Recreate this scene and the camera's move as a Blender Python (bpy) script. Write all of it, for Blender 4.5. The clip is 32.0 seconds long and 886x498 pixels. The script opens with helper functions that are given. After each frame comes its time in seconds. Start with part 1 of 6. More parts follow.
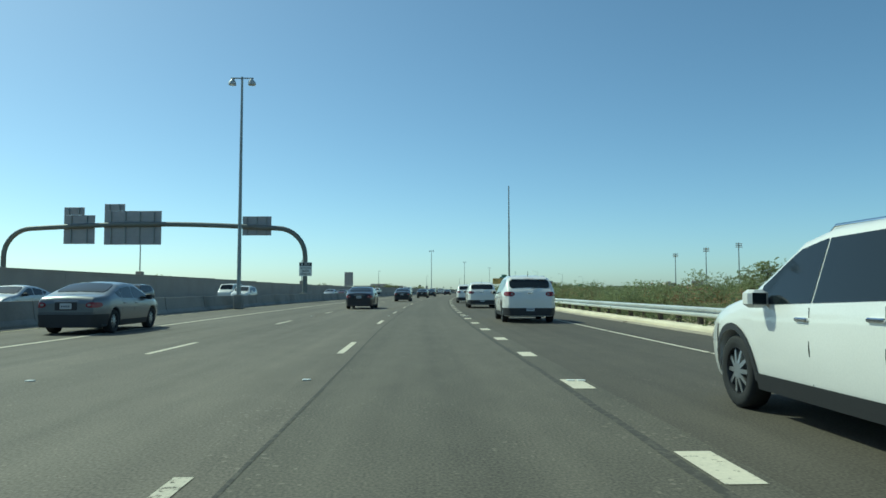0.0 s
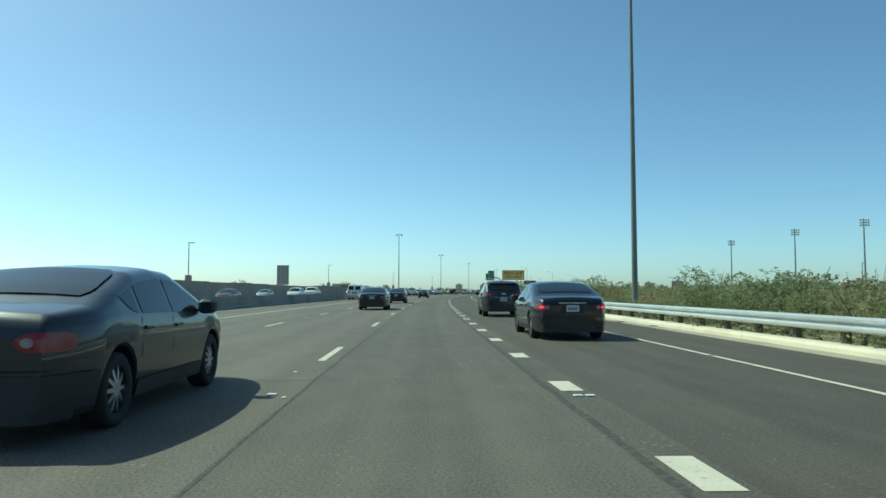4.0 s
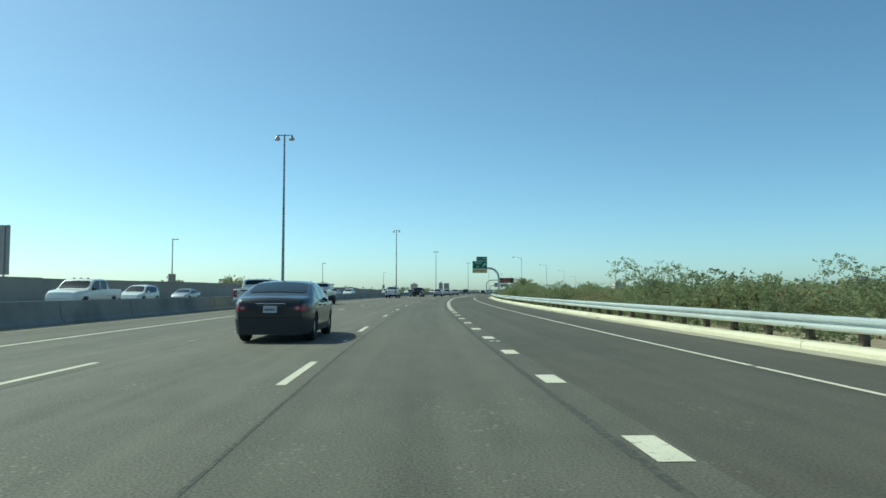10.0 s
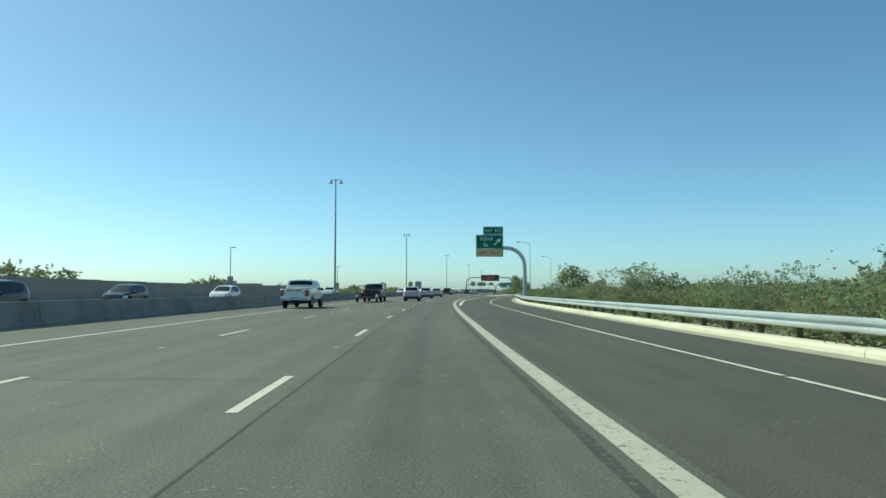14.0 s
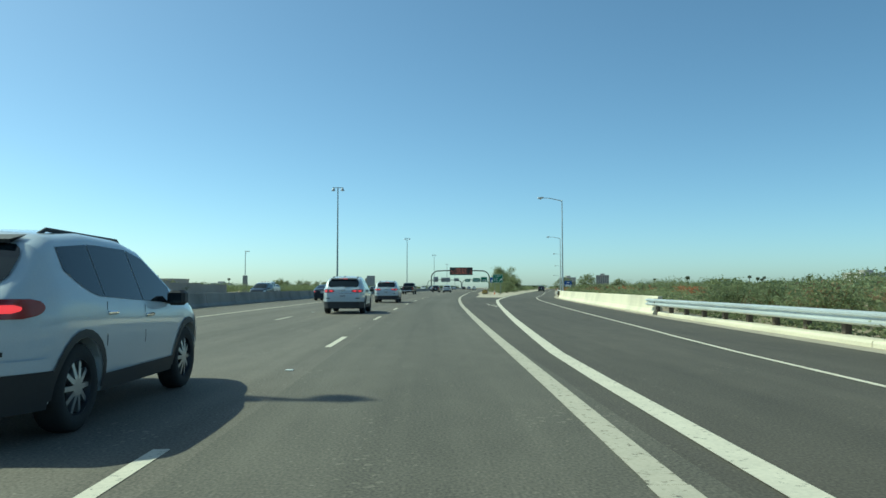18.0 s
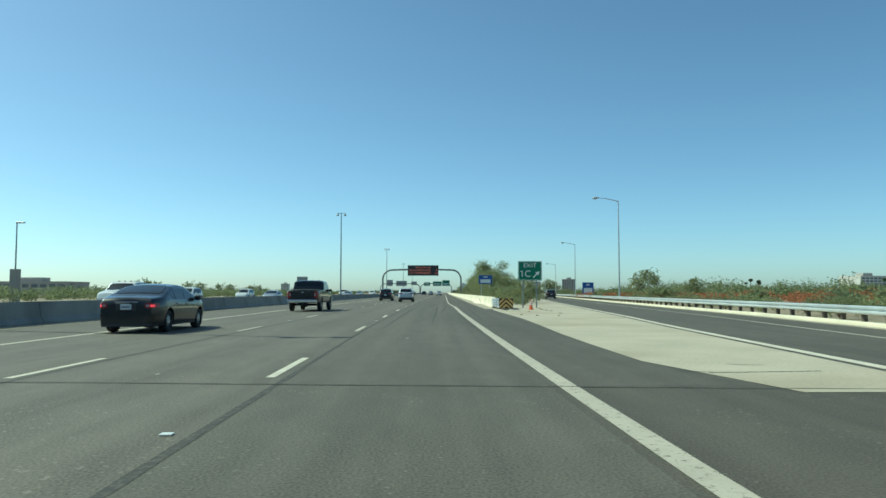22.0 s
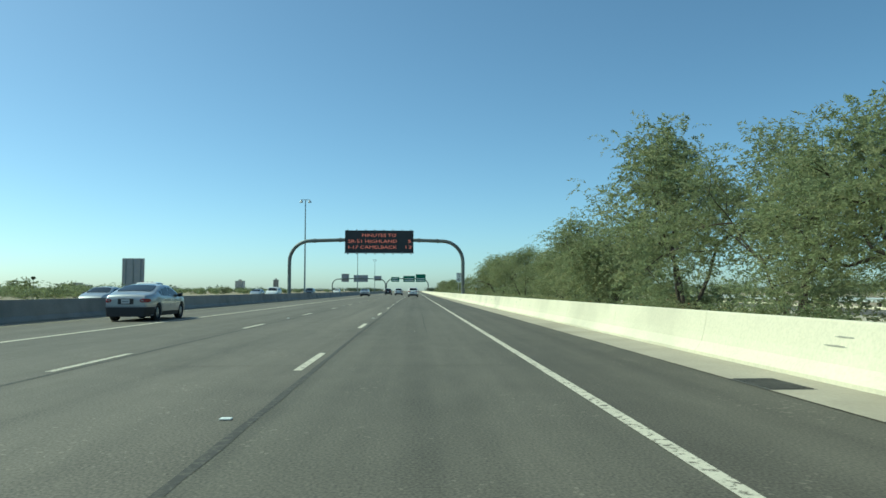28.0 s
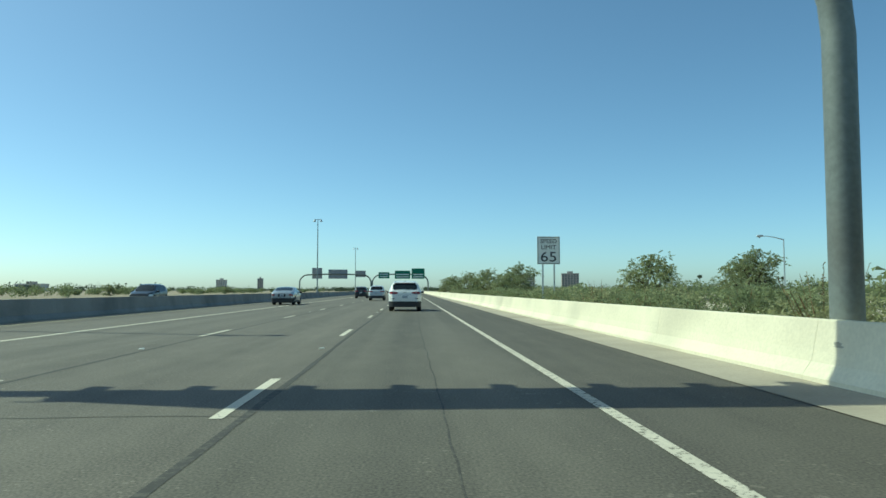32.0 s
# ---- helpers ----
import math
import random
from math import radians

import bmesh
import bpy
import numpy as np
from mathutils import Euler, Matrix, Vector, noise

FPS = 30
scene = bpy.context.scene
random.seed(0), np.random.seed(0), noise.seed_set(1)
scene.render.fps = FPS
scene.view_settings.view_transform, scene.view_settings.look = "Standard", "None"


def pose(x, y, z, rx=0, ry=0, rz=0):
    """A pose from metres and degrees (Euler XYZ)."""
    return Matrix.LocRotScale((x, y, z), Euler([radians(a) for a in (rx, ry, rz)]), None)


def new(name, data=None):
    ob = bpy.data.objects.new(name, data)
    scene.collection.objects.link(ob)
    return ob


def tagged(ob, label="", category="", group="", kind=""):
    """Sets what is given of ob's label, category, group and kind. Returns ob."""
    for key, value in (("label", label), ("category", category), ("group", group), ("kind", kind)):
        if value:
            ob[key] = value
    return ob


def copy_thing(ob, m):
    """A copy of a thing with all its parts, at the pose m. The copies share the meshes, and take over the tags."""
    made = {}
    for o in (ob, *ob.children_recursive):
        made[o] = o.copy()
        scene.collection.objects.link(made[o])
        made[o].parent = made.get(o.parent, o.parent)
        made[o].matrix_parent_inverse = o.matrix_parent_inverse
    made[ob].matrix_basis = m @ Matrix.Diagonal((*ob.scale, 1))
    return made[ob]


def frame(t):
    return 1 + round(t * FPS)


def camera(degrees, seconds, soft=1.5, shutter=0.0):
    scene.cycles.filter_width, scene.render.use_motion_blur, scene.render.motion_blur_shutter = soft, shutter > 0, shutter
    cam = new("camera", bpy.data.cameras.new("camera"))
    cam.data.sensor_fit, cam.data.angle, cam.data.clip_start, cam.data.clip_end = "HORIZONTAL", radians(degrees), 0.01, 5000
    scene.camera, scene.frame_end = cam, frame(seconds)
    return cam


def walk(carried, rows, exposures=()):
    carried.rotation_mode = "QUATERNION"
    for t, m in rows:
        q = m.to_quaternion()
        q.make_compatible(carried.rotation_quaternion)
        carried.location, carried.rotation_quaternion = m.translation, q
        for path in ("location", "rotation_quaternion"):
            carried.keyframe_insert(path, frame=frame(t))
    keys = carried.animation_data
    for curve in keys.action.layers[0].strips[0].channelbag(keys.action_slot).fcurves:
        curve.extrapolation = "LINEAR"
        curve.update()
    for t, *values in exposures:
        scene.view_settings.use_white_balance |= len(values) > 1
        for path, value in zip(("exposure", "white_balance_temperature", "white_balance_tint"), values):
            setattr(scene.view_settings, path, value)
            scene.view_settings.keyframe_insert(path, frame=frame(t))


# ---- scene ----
ROLL = 0.0
EXPOSURES = [(0.0, 0.0, 6130, -24), (2.0, -0.05, 6130, -24), (3.0, 0.12, 6130, -24), (7.0, 0.18, 6130, -24), (32.0, 0.19, 6130, -24)]
cam = camera(63.45, 32.0, soft=1.55)
# seconds, x, y, tilt, turn
PATH = [
    (0.0, 0.00, 0.00, 93.33, -2.28),
    (0.5, 0.03, 9.38, 93.21, -2.35),
    (1.0, 0.13, 18.74, 93.09, -2.71),
    (1.5, 0.29, 28.06, 93.44, -3.18),
    (2.0, 0.50, 37.37, 93.38, -3.86),
    (2.5, 0.78, 46.68, 93.55, -4.22),
    (3.0, 1.11, 55.96, 93.61, -4.18),
    (3.5, 1.49, 65.19, 93.36, -4.50),
    (4.0, 1.91, 74.44, 93.37, -4.84),
    (4.5, 2.39, 83.74, 93.37, -5.12),
    (5.0, 2.92, 93.09, 93.37, -5.40),
    (5.5, 3.49, 102.52, 93.58, -5.38),
    (6.0, 4.11, 112.00, 93.52, -5.86),
    (6.5, 4.78, 121.45, 93.49, -6.32),
    (7.0, 5.49, 130.88, 93.58, -6.64),
    (7.5, 6.24, 140.29, 93.50, -6.64),
    (8.0, 7.04, 149.66, 93.38, -6.66),
    (8.5, 7.88, 158.97, 93.52, -7.13),
    (9.0, 8.76, 168.21, 93.60, -7.82),
    (9.5, 9.70, 177.54, 93.56, -8.12),
    (10.0, 10.72, 187.02, 93.37, -8.53),
    (10.5, 11.80, 196.58, 93.21, -8.98),
    (11.0, 12.94, 206.11, 93.50, -9.25),
    (11.5, 14.12, 215.49, 93.13, -9.35),
    (12.0, 15.34, 224.76, 93.14, -9.88),
    (12.5, 16.62, 233.96, 93.36, -10.23),
    (13.0, 17.96, 243.14, 93.56, -10.21),
    (13.5, 19.37, 252.35, 93.32, -10.65),
    (14.0, 20.85, 261.61, 93.34, -10.98),
    (14.5, 22.41, 270.94, 93.41, -11.80),
    (15.0, 24.06, 280.37, 93.37, -12.16),
    (15.5, 25.79, 289.88, 93.37, -12.57),
    (16.0, 27.61, 299.47, 93.37, -12.97),
    (16.5, 29.50, 309.12, 93.27, -13.25),
    (17.0, 31.48, 318.82, 93.46, -13.95),
    (17.5, 33.53, 328.51, 93.48, -14.21),
    (18.0, 35.63, 338.12, 93.07, -14.28),
    (18.5, 37.79, 347.66, 93.04, -14.85),
    (19.0, 40.01, 357.13, 93.10, -15.61),
    (19.5, 42.28, 366.51, 93.39, -15.93),
    (20.0, 44.61, 375.85, 93.51, -16.38),
    (20.5, 47.02, 385.19, 93.17, -17.04),
    (21.0, 49.49, 394.51, 93.18, -17.27),
    (21.5, 52.03, 403.82, 93.40, -17.55),
    (22.0, 54.65, 413.17, 93.46, -17.85),
    (22.5, 57.36, 422.62, 93.03, -17.77),
    (23.0, 60.16, 432.17, 93.22, -18.08),
    (23.5, 63.04, 441.76, 93.44, -18.48),
    (24.0, 65.94, 451.29, 93.50, -18.76),
    (24.5, 68.88, 460.83, 93.28, -19.31),
    (25.0, 71.91, 470.53, 92.88, -19.20),
    (25.5, 74.99, 480.30, 93.62, -19.70),
    (26.0, 78.08, 490.01, 93.37, -19.72),
    (26.5, 81.15, 499.64, 93.37, -19.80),
    (27.0, 84.25, 509.29, 93.37, -19.85),
    (27.5, 87.38, 519.04, 93.39, -19.67),
    (28.0, 90.58, 528.97, 93.31, -20.16),
    (28.5, 93.85, 539.11, 93.50, -20.23),
    (29.0, 97.17, 549.42, 93.29, -20.08),
    (29.5, 100.53, 559.84, 93.24, -19.83),
    (30.0, 103.94, 570.40, 93.56, -20.04),
    (30.5, 107.39, 581.08, 93.46, -20.15),
    (31.0, 110.90, 591.93, 93.36, -20.19),
    (31.5, 114.46, 602.93, 93.61, -20.13),
    (32.0, 118.06, 614.04, 93.28, -20.53),
]
EYE = 1.206
walk(cam, [(t, pose(x, y, EYE, rx, ROLL, rz)) for t, x, y, rx, rz in PATH], EXPOSURES)

# the line down the middle of the camera's lane
KNOTS = [(0.31, -150.0), (0.31, -0.0), (0.71, 37.37), (2.04, 74.43), (4.26, 111.99), (7.22, 149.64), (10.83, 187.01), (15.33, 224.76), (20.78, 261.62), (27.54, 299.49), (35.54, 338.14), (44.39, 375.91), (54.36, 413.26), (65.76, 451.34), (78.05, 490.02), (90.65, 528.95), (104.0, 570.38), (118.07, 614.04), (136.59, 671.11), (179.8, 804.27), (272.4, 1089.63), (488.46, 1755.45)]

# ---- world and sun ----
SUN_EL, SUN_AZ = radians(48.0), radians(-55)     # azimuth clockwise from +y
world = bpy.data.worlds.new("sky")
scene.world = world
world.use_nodes = True
wn = world.node_tree.nodes
sky = wn.new("ShaderNodeTexSky")
sky.sky_type, sky.sun_disc = "NISHITA", False
sky.sun_elevation, sky.sun_rotation = SUN_EL, SUN_AZ
sky.air_density, sky.dust_density, sky.ozone_density = 0.65, 0.85, 3.5
wn["Background"].inputs["Strength"].default_value = 0.14
world.node_tree.links.new(sky.outputs[0], wn["Background"].inputs["Color"])
sun_data = bpy.data.lights.new("sun", "SUN")
sun_data.energy, sun_data.angle, sun_data.color = 3.6, radians(0.53), (1.0, 0.95, 0.86)
sun = new("sun", sun_data)
to_sun = Vector((math.sin(SUN_AZ) * math.cos(SUN_EL), math.cos(SUN_AZ) * math.cos(SUN_EL), math.sin(SUN_EL)))
sun.matrix_world = Matrix.Translation((0, 0, 200)) @ to_sun.to_track_quat("Z", "Y").to_matrix().to_4x4()

# ---- the road's line ----
KP = np.array(KNOTS)
KL = np.concatenate([[0], np.cumsum(np.hypot(*np.diff(KP, axis=0).T))])
KM = np.gradient(KP, KL, axis=0)
S_ZERO = KL[1]


def on_line(s):
    """Place and heading on the line, s metres after the start."""
    q = s + S_ZERO
    i = int(np.clip(np.searchsorted(KL, q) - 1, 0, len(KL) - 2))
    h = KL[i + 1] - KL[i]
    a = (q - KL[i]) / h
    p = (2*a**3 - 3*a**2 + 1)*KP[i] + (a**3 - 2*a**2 + a)*h*KM[i] + (-2*a**3 + 3*a**2)*KP[i+1] + (a**3 - a**2)*h*KM[i+1]
    d = (6*a*a - 6*a)/h*KP[i] + (3*a*a - 4*a + 1)*KM[i] + (-6*a*a + 6*a)/h*KP[i+1] + (3*a*a - 2*a)*KM[i+1]
    return p, math.atan2(d[0], d[1])


def W(s, u, z=0.0):
    """World place from metres along, metres to the right and height."""
    p, h = on_line(s)
    return Vector((p[0] + u * math.cos(h), p[1] - u * math.sin(h), z))


def at(s, u, z=0.0, turn=0.0):
    """Pose on the road: local y runs ahead along the road, x to the right. turn: degrees to the left."""
    p, h = on_line(s)
    return Matrix.Translation(W(s, u, z)) @ Matrix.Rotation(-h + radians(turn), 4, "Z")


def along(table):
    xs, ys = zip(*table)
    return lambda s: float(np.interp(s, xs, ys))


MEDIAN = along([(-150, -13.3), (120, -13.2), (230, -12.9), (340, -12.85), (420, -14.0), (480, -14.5), (1400, -14.5)])      # face of the median barrier
HOV = along([(-150, -9.15), (380, -9.2), (500, -9.65), (1400, -9.75)])
RAMP_L = along([(322, 1.95), (346, 2.35), (353, 2.5), (366, 3.3), (379, 4.1), (408, 5.7), (423, 7.1), (444, 9.1), (455, 10.4), (505, 14.9), (560, 20.1), (700, 33.6), (900, 55)])
RAMP_R = along([(-150, 5.32), (225, 5.32), (300, 5.05), (318, 4.95), (328, 4.88), (338, 5.2), (349, 5.7), (355, 6.0), (362, 6.6), (371, 7.25), (389, 8.45), (413, 10.05), (430, 11.6), (455, 14.7), (505, 19.2), (560, 24.5), (700, 38), (900, 59)])
EDGE = along([(-150, 1.72), (150, 1.74), (215, 1.76), (236, 1.7), (290, 1.7), (326, 1.46), (342, 1.53), (350, 1.72), (366, 1.96), (378, 2.08), (405, 2.16), (450, 2.23), (477, 2.26), (484, 2.07), (493, 1.92), (508, 1.84), (545, 1.9), (600, 1.98), (1400, 1.98)])     # the lane's right line
FACE_R = along([(-150, 7.95), (330, 7.92), (342, 8.3), (355, 9.02), (371, 10.0), (381, 10.75), (417, 13.0), (430, 14.2), (455, 17.3), (505, 21.8), (560, 27), (700, 40.6), (900, 61)])  # kerb or wall by the exit lane
WALL_R = along([(466, 4.95), (474, 5.0), (484, 5.2), (500, 5.25), (1400, 5.25)])      # right barrier after the gore


# ---- materials ----
def material(name, base, rough=0.6, metal=0.0, vary=0.15, scale=3.0, fine=40.0, bump=0.1, dirt=None, dirt_amount=0.0, coat=0.0, spec=0.5, island=0.0):
    m = bpy.data.materials.new(name)
    m.use_nodes = True
    nt, n = m.node_tree, m.node_tree.nodes
    b = n["Principled BSDF"]
    b.inputs["Roughness"].default_value, b.inputs["Metallic"].default_value = rough, metal
    b.inputs["Coat Weight"].default_value, b.inputs["Specular IOR Level"].default_value = coat, spec
    b.inputs["Coat Roughness"].default_value = 0.06
    geo = n.new("ShaderNodeNewGeometry")
    big, small = n.new("ShaderNodeTexNoise"), n.new("ShaderNodeTexNoise")
    for node, sc, det in ((big, scale, 5), (small, fine, 3)):
        node.inputs["Scale"].default_value, node.inputs["Detail"].default_value = sc, det
        nt.links.new(geo.outputs["Position"], node.inputs["Vector"])
    add = n.new("ShaderNodeMath")
    add.operation = "ADD"
    nt.links.new(big.outputs["Fac"], add.inputs[0])
    nt.links.new(small.outputs["Fac"], add.inputs[1])
    ramp = n.new("ShaderNodeMapRange")
    ramp.inputs["From Min"].default_value, ramp.inputs["From Max"].default_value = 0.65, 1.35
    ramp.inputs["To Min"].default_value, ramp.inputs["To Max"].default_value = 1 - vary, 1 + vary
    nt.links.new(add.outputs[0], ramp.inputs["Value"])
    mul = n.new("ShaderNodeVectorMath")
    mul.operation = "SCALE"
    mul.inputs[0].default_value = base[:3]
    nt.links.new(ramp.outputs[0], mul.inputs["Scale"])
    colour = mul.outputs[0]
    if island:
        hsv, rnd = n.new("ShaderNodeHueSaturation"), n.new("ShaderNodeMapRange")
        rnd.inputs["To Min"].default_value, rnd.inputs["To Max"].default_value = 1 - island, 1 + island
        nt.links.new(geo.outputs["Random Per Island"], rnd.inputs["Value"])
        nt.links.new(rnd.outputs[0], hsv.inputs["Value"])
        nt.links.new(colour, hsv.inputs["Color"])
        colour = hsv.outputs[0]
    if dirt:
        spots, cut = n.new("ShaderNodeTexNoise"), n.new("ShaderNodeMapRange")
        spots.inputs["Scale"].default_value, spots.inputs["Detail"].default_value = scale * 0.45, 7
        nt.links.new(geo.outputs["Position"], spots.inputs["Vector"])
        cut.inputs["From Min"].default_value, cut.inputs["From Max"].default_value = 0.48, 0.72
        cut.inputs["To Max"].default_value = dirt_amount
        nt.links.new(spots.outputs["Fac"], cut.inputs["Value"])
        mix = n.new("ShaderNodeMix")
        mix.data_type = "RGBA"
        nt.links.new(cut.outputs[0], mix.inputs["Factor"])
        nt.links.new(colour, mix.inputs[6])
        mix.inputs[7].default_value = (*dirt[:3], 1)
        colour = mix.outputs[2]
    nt.links.new(colour, b.inputs["Base Color"])
    if bump:
        bp = n.new("ShaderNodeBump")
        bp.inputs["Strength"].default_value, bp.inputs["Distance"].default_value = bump, 0.02
        nt.links.new(add.outputs[0], bp.inputs["Height"])
        nt.links.new(bp.outputs[0], b.inputs["Normal"])
    return m


def asphalt_material(name, base, wheel=0.12):
    """Asphalt with stone grain, long stains along the lanes and polished wheel paths; its map holds metres across and along."""
    m = bpy.data.materials.new(name)
    m.use_nodes = True
    nt, n = m.node_tree, m.node_tree.nodes
    b = n["Principled BSDF"]
    b.inputs["Roughness"].default_value = 0.82
    b.inputs["Specular IOR Level"].default_value = 0.35
    uv = n.new("ShaderNodeUVMap")
    uv.uv_map = "metres"

    def noise_at(sx, sy, detail):
        mp = n.new("ShaderNodeMapping")
        mp.inputs["Scale"].default_value = (sx, sy, 1)
        nt.links.new(uv.outputs[0], mp.inputs["Vector"])
        t = n.new("ShaderNodeTexNoise")
        t.inputs["Scale"].default_value, t.inputs["Detail"].default_value = 1.0, detail
        nt.links.new(mp.outputs[0], t.inputs["Vector"])
        return t.outputs["Fac"]

    def math_node(op, a, c):
        q = n.new("ShaderNodeMath")
        q.operation = op
        for i, v in enumerate((a, c)):
            if isinstance(v, (int, float)):
                q.inputs[i].default_value = v
            else:
                nt.links.new(v, q.inputs[i])
        return q.outputs[0]

    grain, mottle = noise_at(44, 34, 6), noise_at(2.2, 0.8, 7)
    streak, patch = noise_at(2.4, 0.03, 3), noise_at(0.25, 0.06, 4)
    sep = n.new("ShaderNodeSeparateXYZ")
    nt.links.new(uv.outputs[0], sep.inputs[0])
    wheel_wave = math_node("COSINE", math_node("MULTIPLY", sep.outputs["X"], 2 * math.pi / 1.83), 0)
    v = math_node("MULTIPLY", math_node("SUBTRACT", grain, 0.5), 2.0)
    v = math_node("ADD", v, math_node("MULTIPLY", math_node("SUBTRACT", mottle, 0.5), 0.45))
    v = math_node("ADD", v, math_node("MULTIPLY", math_node("SUBTRACT", streak, 0.5), 0.55))
    v = math_node("ADD", v, math_node("MULTIPLY", math_node("SUBTRACT", patch, 0.5), 0.6))
    v = math_node("ADD", v, math_node("MULTIPLY", wheel_wave, -wheel * 0.5))
    cells = n.new("ShaderNodeTexVoronoi")
    cells.inputs["Scale"].default_value = 11.0
    nt.links.new(uv.outputs[0], cells.inputs["Vector"])
    chip = math_node("LESS_THAN", cells.outputs["Distance"], math_node("SUBTRACT", noise_at(0.9, 0.5, 2), 0.37))
    chip = math_node("MULTIPLY", chip, math_node("GREATER_THAN", noise_at(6, 6, 2), 0.5))
    v = math_node("ADD", v, math_node("MULTIPLY", chip, 0.55))
    v = math_node("MAXIMUM", math_node("ADD", v, 1.0), 0.25)
    mul = n.new("ShaderNodeVectorMath")
    mul.operation = "SCALE"
    mul.inputs[0].default_value = base
    nt.links.new(v, mul.inputs["Scale"])
    nt.links.new(mul.outputs[0], b.inputs["Base Color"])
    bp = n.new("ShaderNodeBump")
    bp.inputs["Strength"].default_value, bp.inputs["Distance"].default_value = 0.07, 0.01
    nt.links.new(grain, bp.inputs["Height"])
    nt.links.new(bp.outputs[0], b.inputs["Normal"])
    return m


def worn_paint(name, base, under, wear=0.52):
    """Road paint with chips through which the asphalt shows."""
    m = material(name, base, rough=0.84, vary=0.12, scale=2.0, fine=30, bump=0.1, spec=0.35)
    nt, n = m.node_tree, m.node_tree.nodes
    b = n["Principled BSDF"]
    old = b.inputs["Base Color"].links[0].from_socket
    geo = [q for q in n if q.type == "NEW_GEOMETRY"][0]
    t, cut, mix = n.new("ShaderNodeTexNoise"), n.new("ShaderNodeMapRange"), n.new("ShaderNodeMix")
    t.inputs["Scale"].default_value, t.inputs["Detail"].default_value, t.inputs["Roughness"].default_value = 11.0, 8, 0.7
    nt.links.new(geo.outputs["Position"], t.inputs["Vector"])
    cut.inputs["From Min"].default_value, cut.inputs["From Max"].default_value = wear, wear + 0.09
    nt.links.new(t.outputs["Fac"], cut.inputs["Value"])
    mix.data_type = "RGBA"
    nt.links.new(cut.outputs[0], mix.inputs["Factor"])
    nt.links.new(old, mix.inputs[6])
    mix.inputs[7].default_value = (*under, 1)
    nt.links.new(mix.outputs[2], b.inputs["Base Color"])
    return m


def glowing(name, colour, strength):
    m = material(name, [c * 0.5 for c in colour], rough=0.4, vary=0.05, bump=0)
    b = m.node_tree.nodes["Principled BSDF"]
    b.inputs["Emission Color"].default_value, b.inputs["Emission Strength"].default_value = (*colour, 1), strength
    return m


ASPHALT = asphalt_material("asphalt", (0.115, 0.102, 0.079))
# lighter inner lanes: part pavement tone, part windscreen glare put into the base
ASPHALT_INNER = asphalt_material("asphalt_inner_lanes", (0.14, 0.122, 0.095))
ASPHALT_EXIT = asphalt_material("asphalt_exit", (0.089, 0.0765, 0.0585), wheel=0.06)
ASPHALT_RAMP = asphalt_material("asphalt_ramp", (0.1, 0.088, 0.068), wheel=0.06)
PAINT = worn_paint("road_paint_white", (0.62, 0.56, 0.445), (0.105, 0.09, 0.07), 0.585)
PAINT_OLD = worn_paint("road_paint_worn", (0.47, 0.42, 0.33), (0.105, 0.09, 0.07), 0.56)
PAINT_WORN = worn_paint("road_paint_chipped", (0.57, 0.515, 0.41), (0.105, 0.09, 0.07), 0.525)
PAINT_YELLOW = worn_paint("road_paint_yellow", (0.5, 0.45, 0.3), (0.08, 0.08, 0.075), 0.5)
SEAL = worn_paint("crack_sealant", (0.06, 0.055, 0.047), (0.105, 0.094, 0.076), 0.49)
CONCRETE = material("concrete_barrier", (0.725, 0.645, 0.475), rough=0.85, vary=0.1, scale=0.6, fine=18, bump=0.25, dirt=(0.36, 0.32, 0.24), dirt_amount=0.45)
# grey and stained; base also darkened for the median's shaded face
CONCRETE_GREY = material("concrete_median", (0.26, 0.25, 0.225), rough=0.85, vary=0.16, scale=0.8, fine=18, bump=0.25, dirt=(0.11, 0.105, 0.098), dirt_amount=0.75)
GUTTER = material("concrete_gutter", (0.39, 0.335, 0.255), rough=0.88, vary=0.14, scale=0.9, fine=20, bump=0.25, dirt=(0.25, 0.21, 0.15), dirt_amount=0.6)
SAND = material("sandy_gore", (0.47, 0.405, 0.3), rough=0.95, vary=0.18, scale=0.5, fine=14, bump=0.5, dirt=(0.33, 0.26, 0.17), dirt_amount=0.65)
DIRT = material("desert_soil", (0.3, 0.235, 0.155), rough=0.95, vary=0.25, scale=0.15, fine=4, bump=0.5, dirt=(0.17, 0.16, 0.085), dirt_amount=0.8)
BLOCK = material("sound_wall_block", (0.34, 0.315, 0.285), rough=0.9, vary=0.12, scale=0.4, fine=12, bump=0.3, dirt=(0.25, 0.23, 0.21), dirt_amount=0.5)
BLOCK_CAP = material("sound_wall_cap", (0.36, 0.335, 0.3), rough=0.9, vary=0.1, bump=0.2)
GALV = material("galvanised_steel", (0.56, 0.58, 0.57), rough=0.42, metal=0.75, vary=0.12, scale=1.2, fine=25, bump=0.04, dirt=(0.3, 0.29, 0.26), dirt_amount=0.3)
RAIL = material("guard_rail_steel", (0.62, 0.64, 0.62), rough=0.5, metal=0.45, vary=0.1, scale=0.8, fine=20, bump=0.05, dirt=(0.36, 0.33, 0.28), dirt_amount=0.35)
WOOD = material("weathered_timber", (0.12, 0.095, 0.07), rough=0.9, vary=0.25, scale=4, fine=30, bump=0.4)
POLE = material("painted_pole", (0.27, 0.3, 0.3), rough=0.45, metal=0.5, vary=0.08, scale=1, bump=0.02)
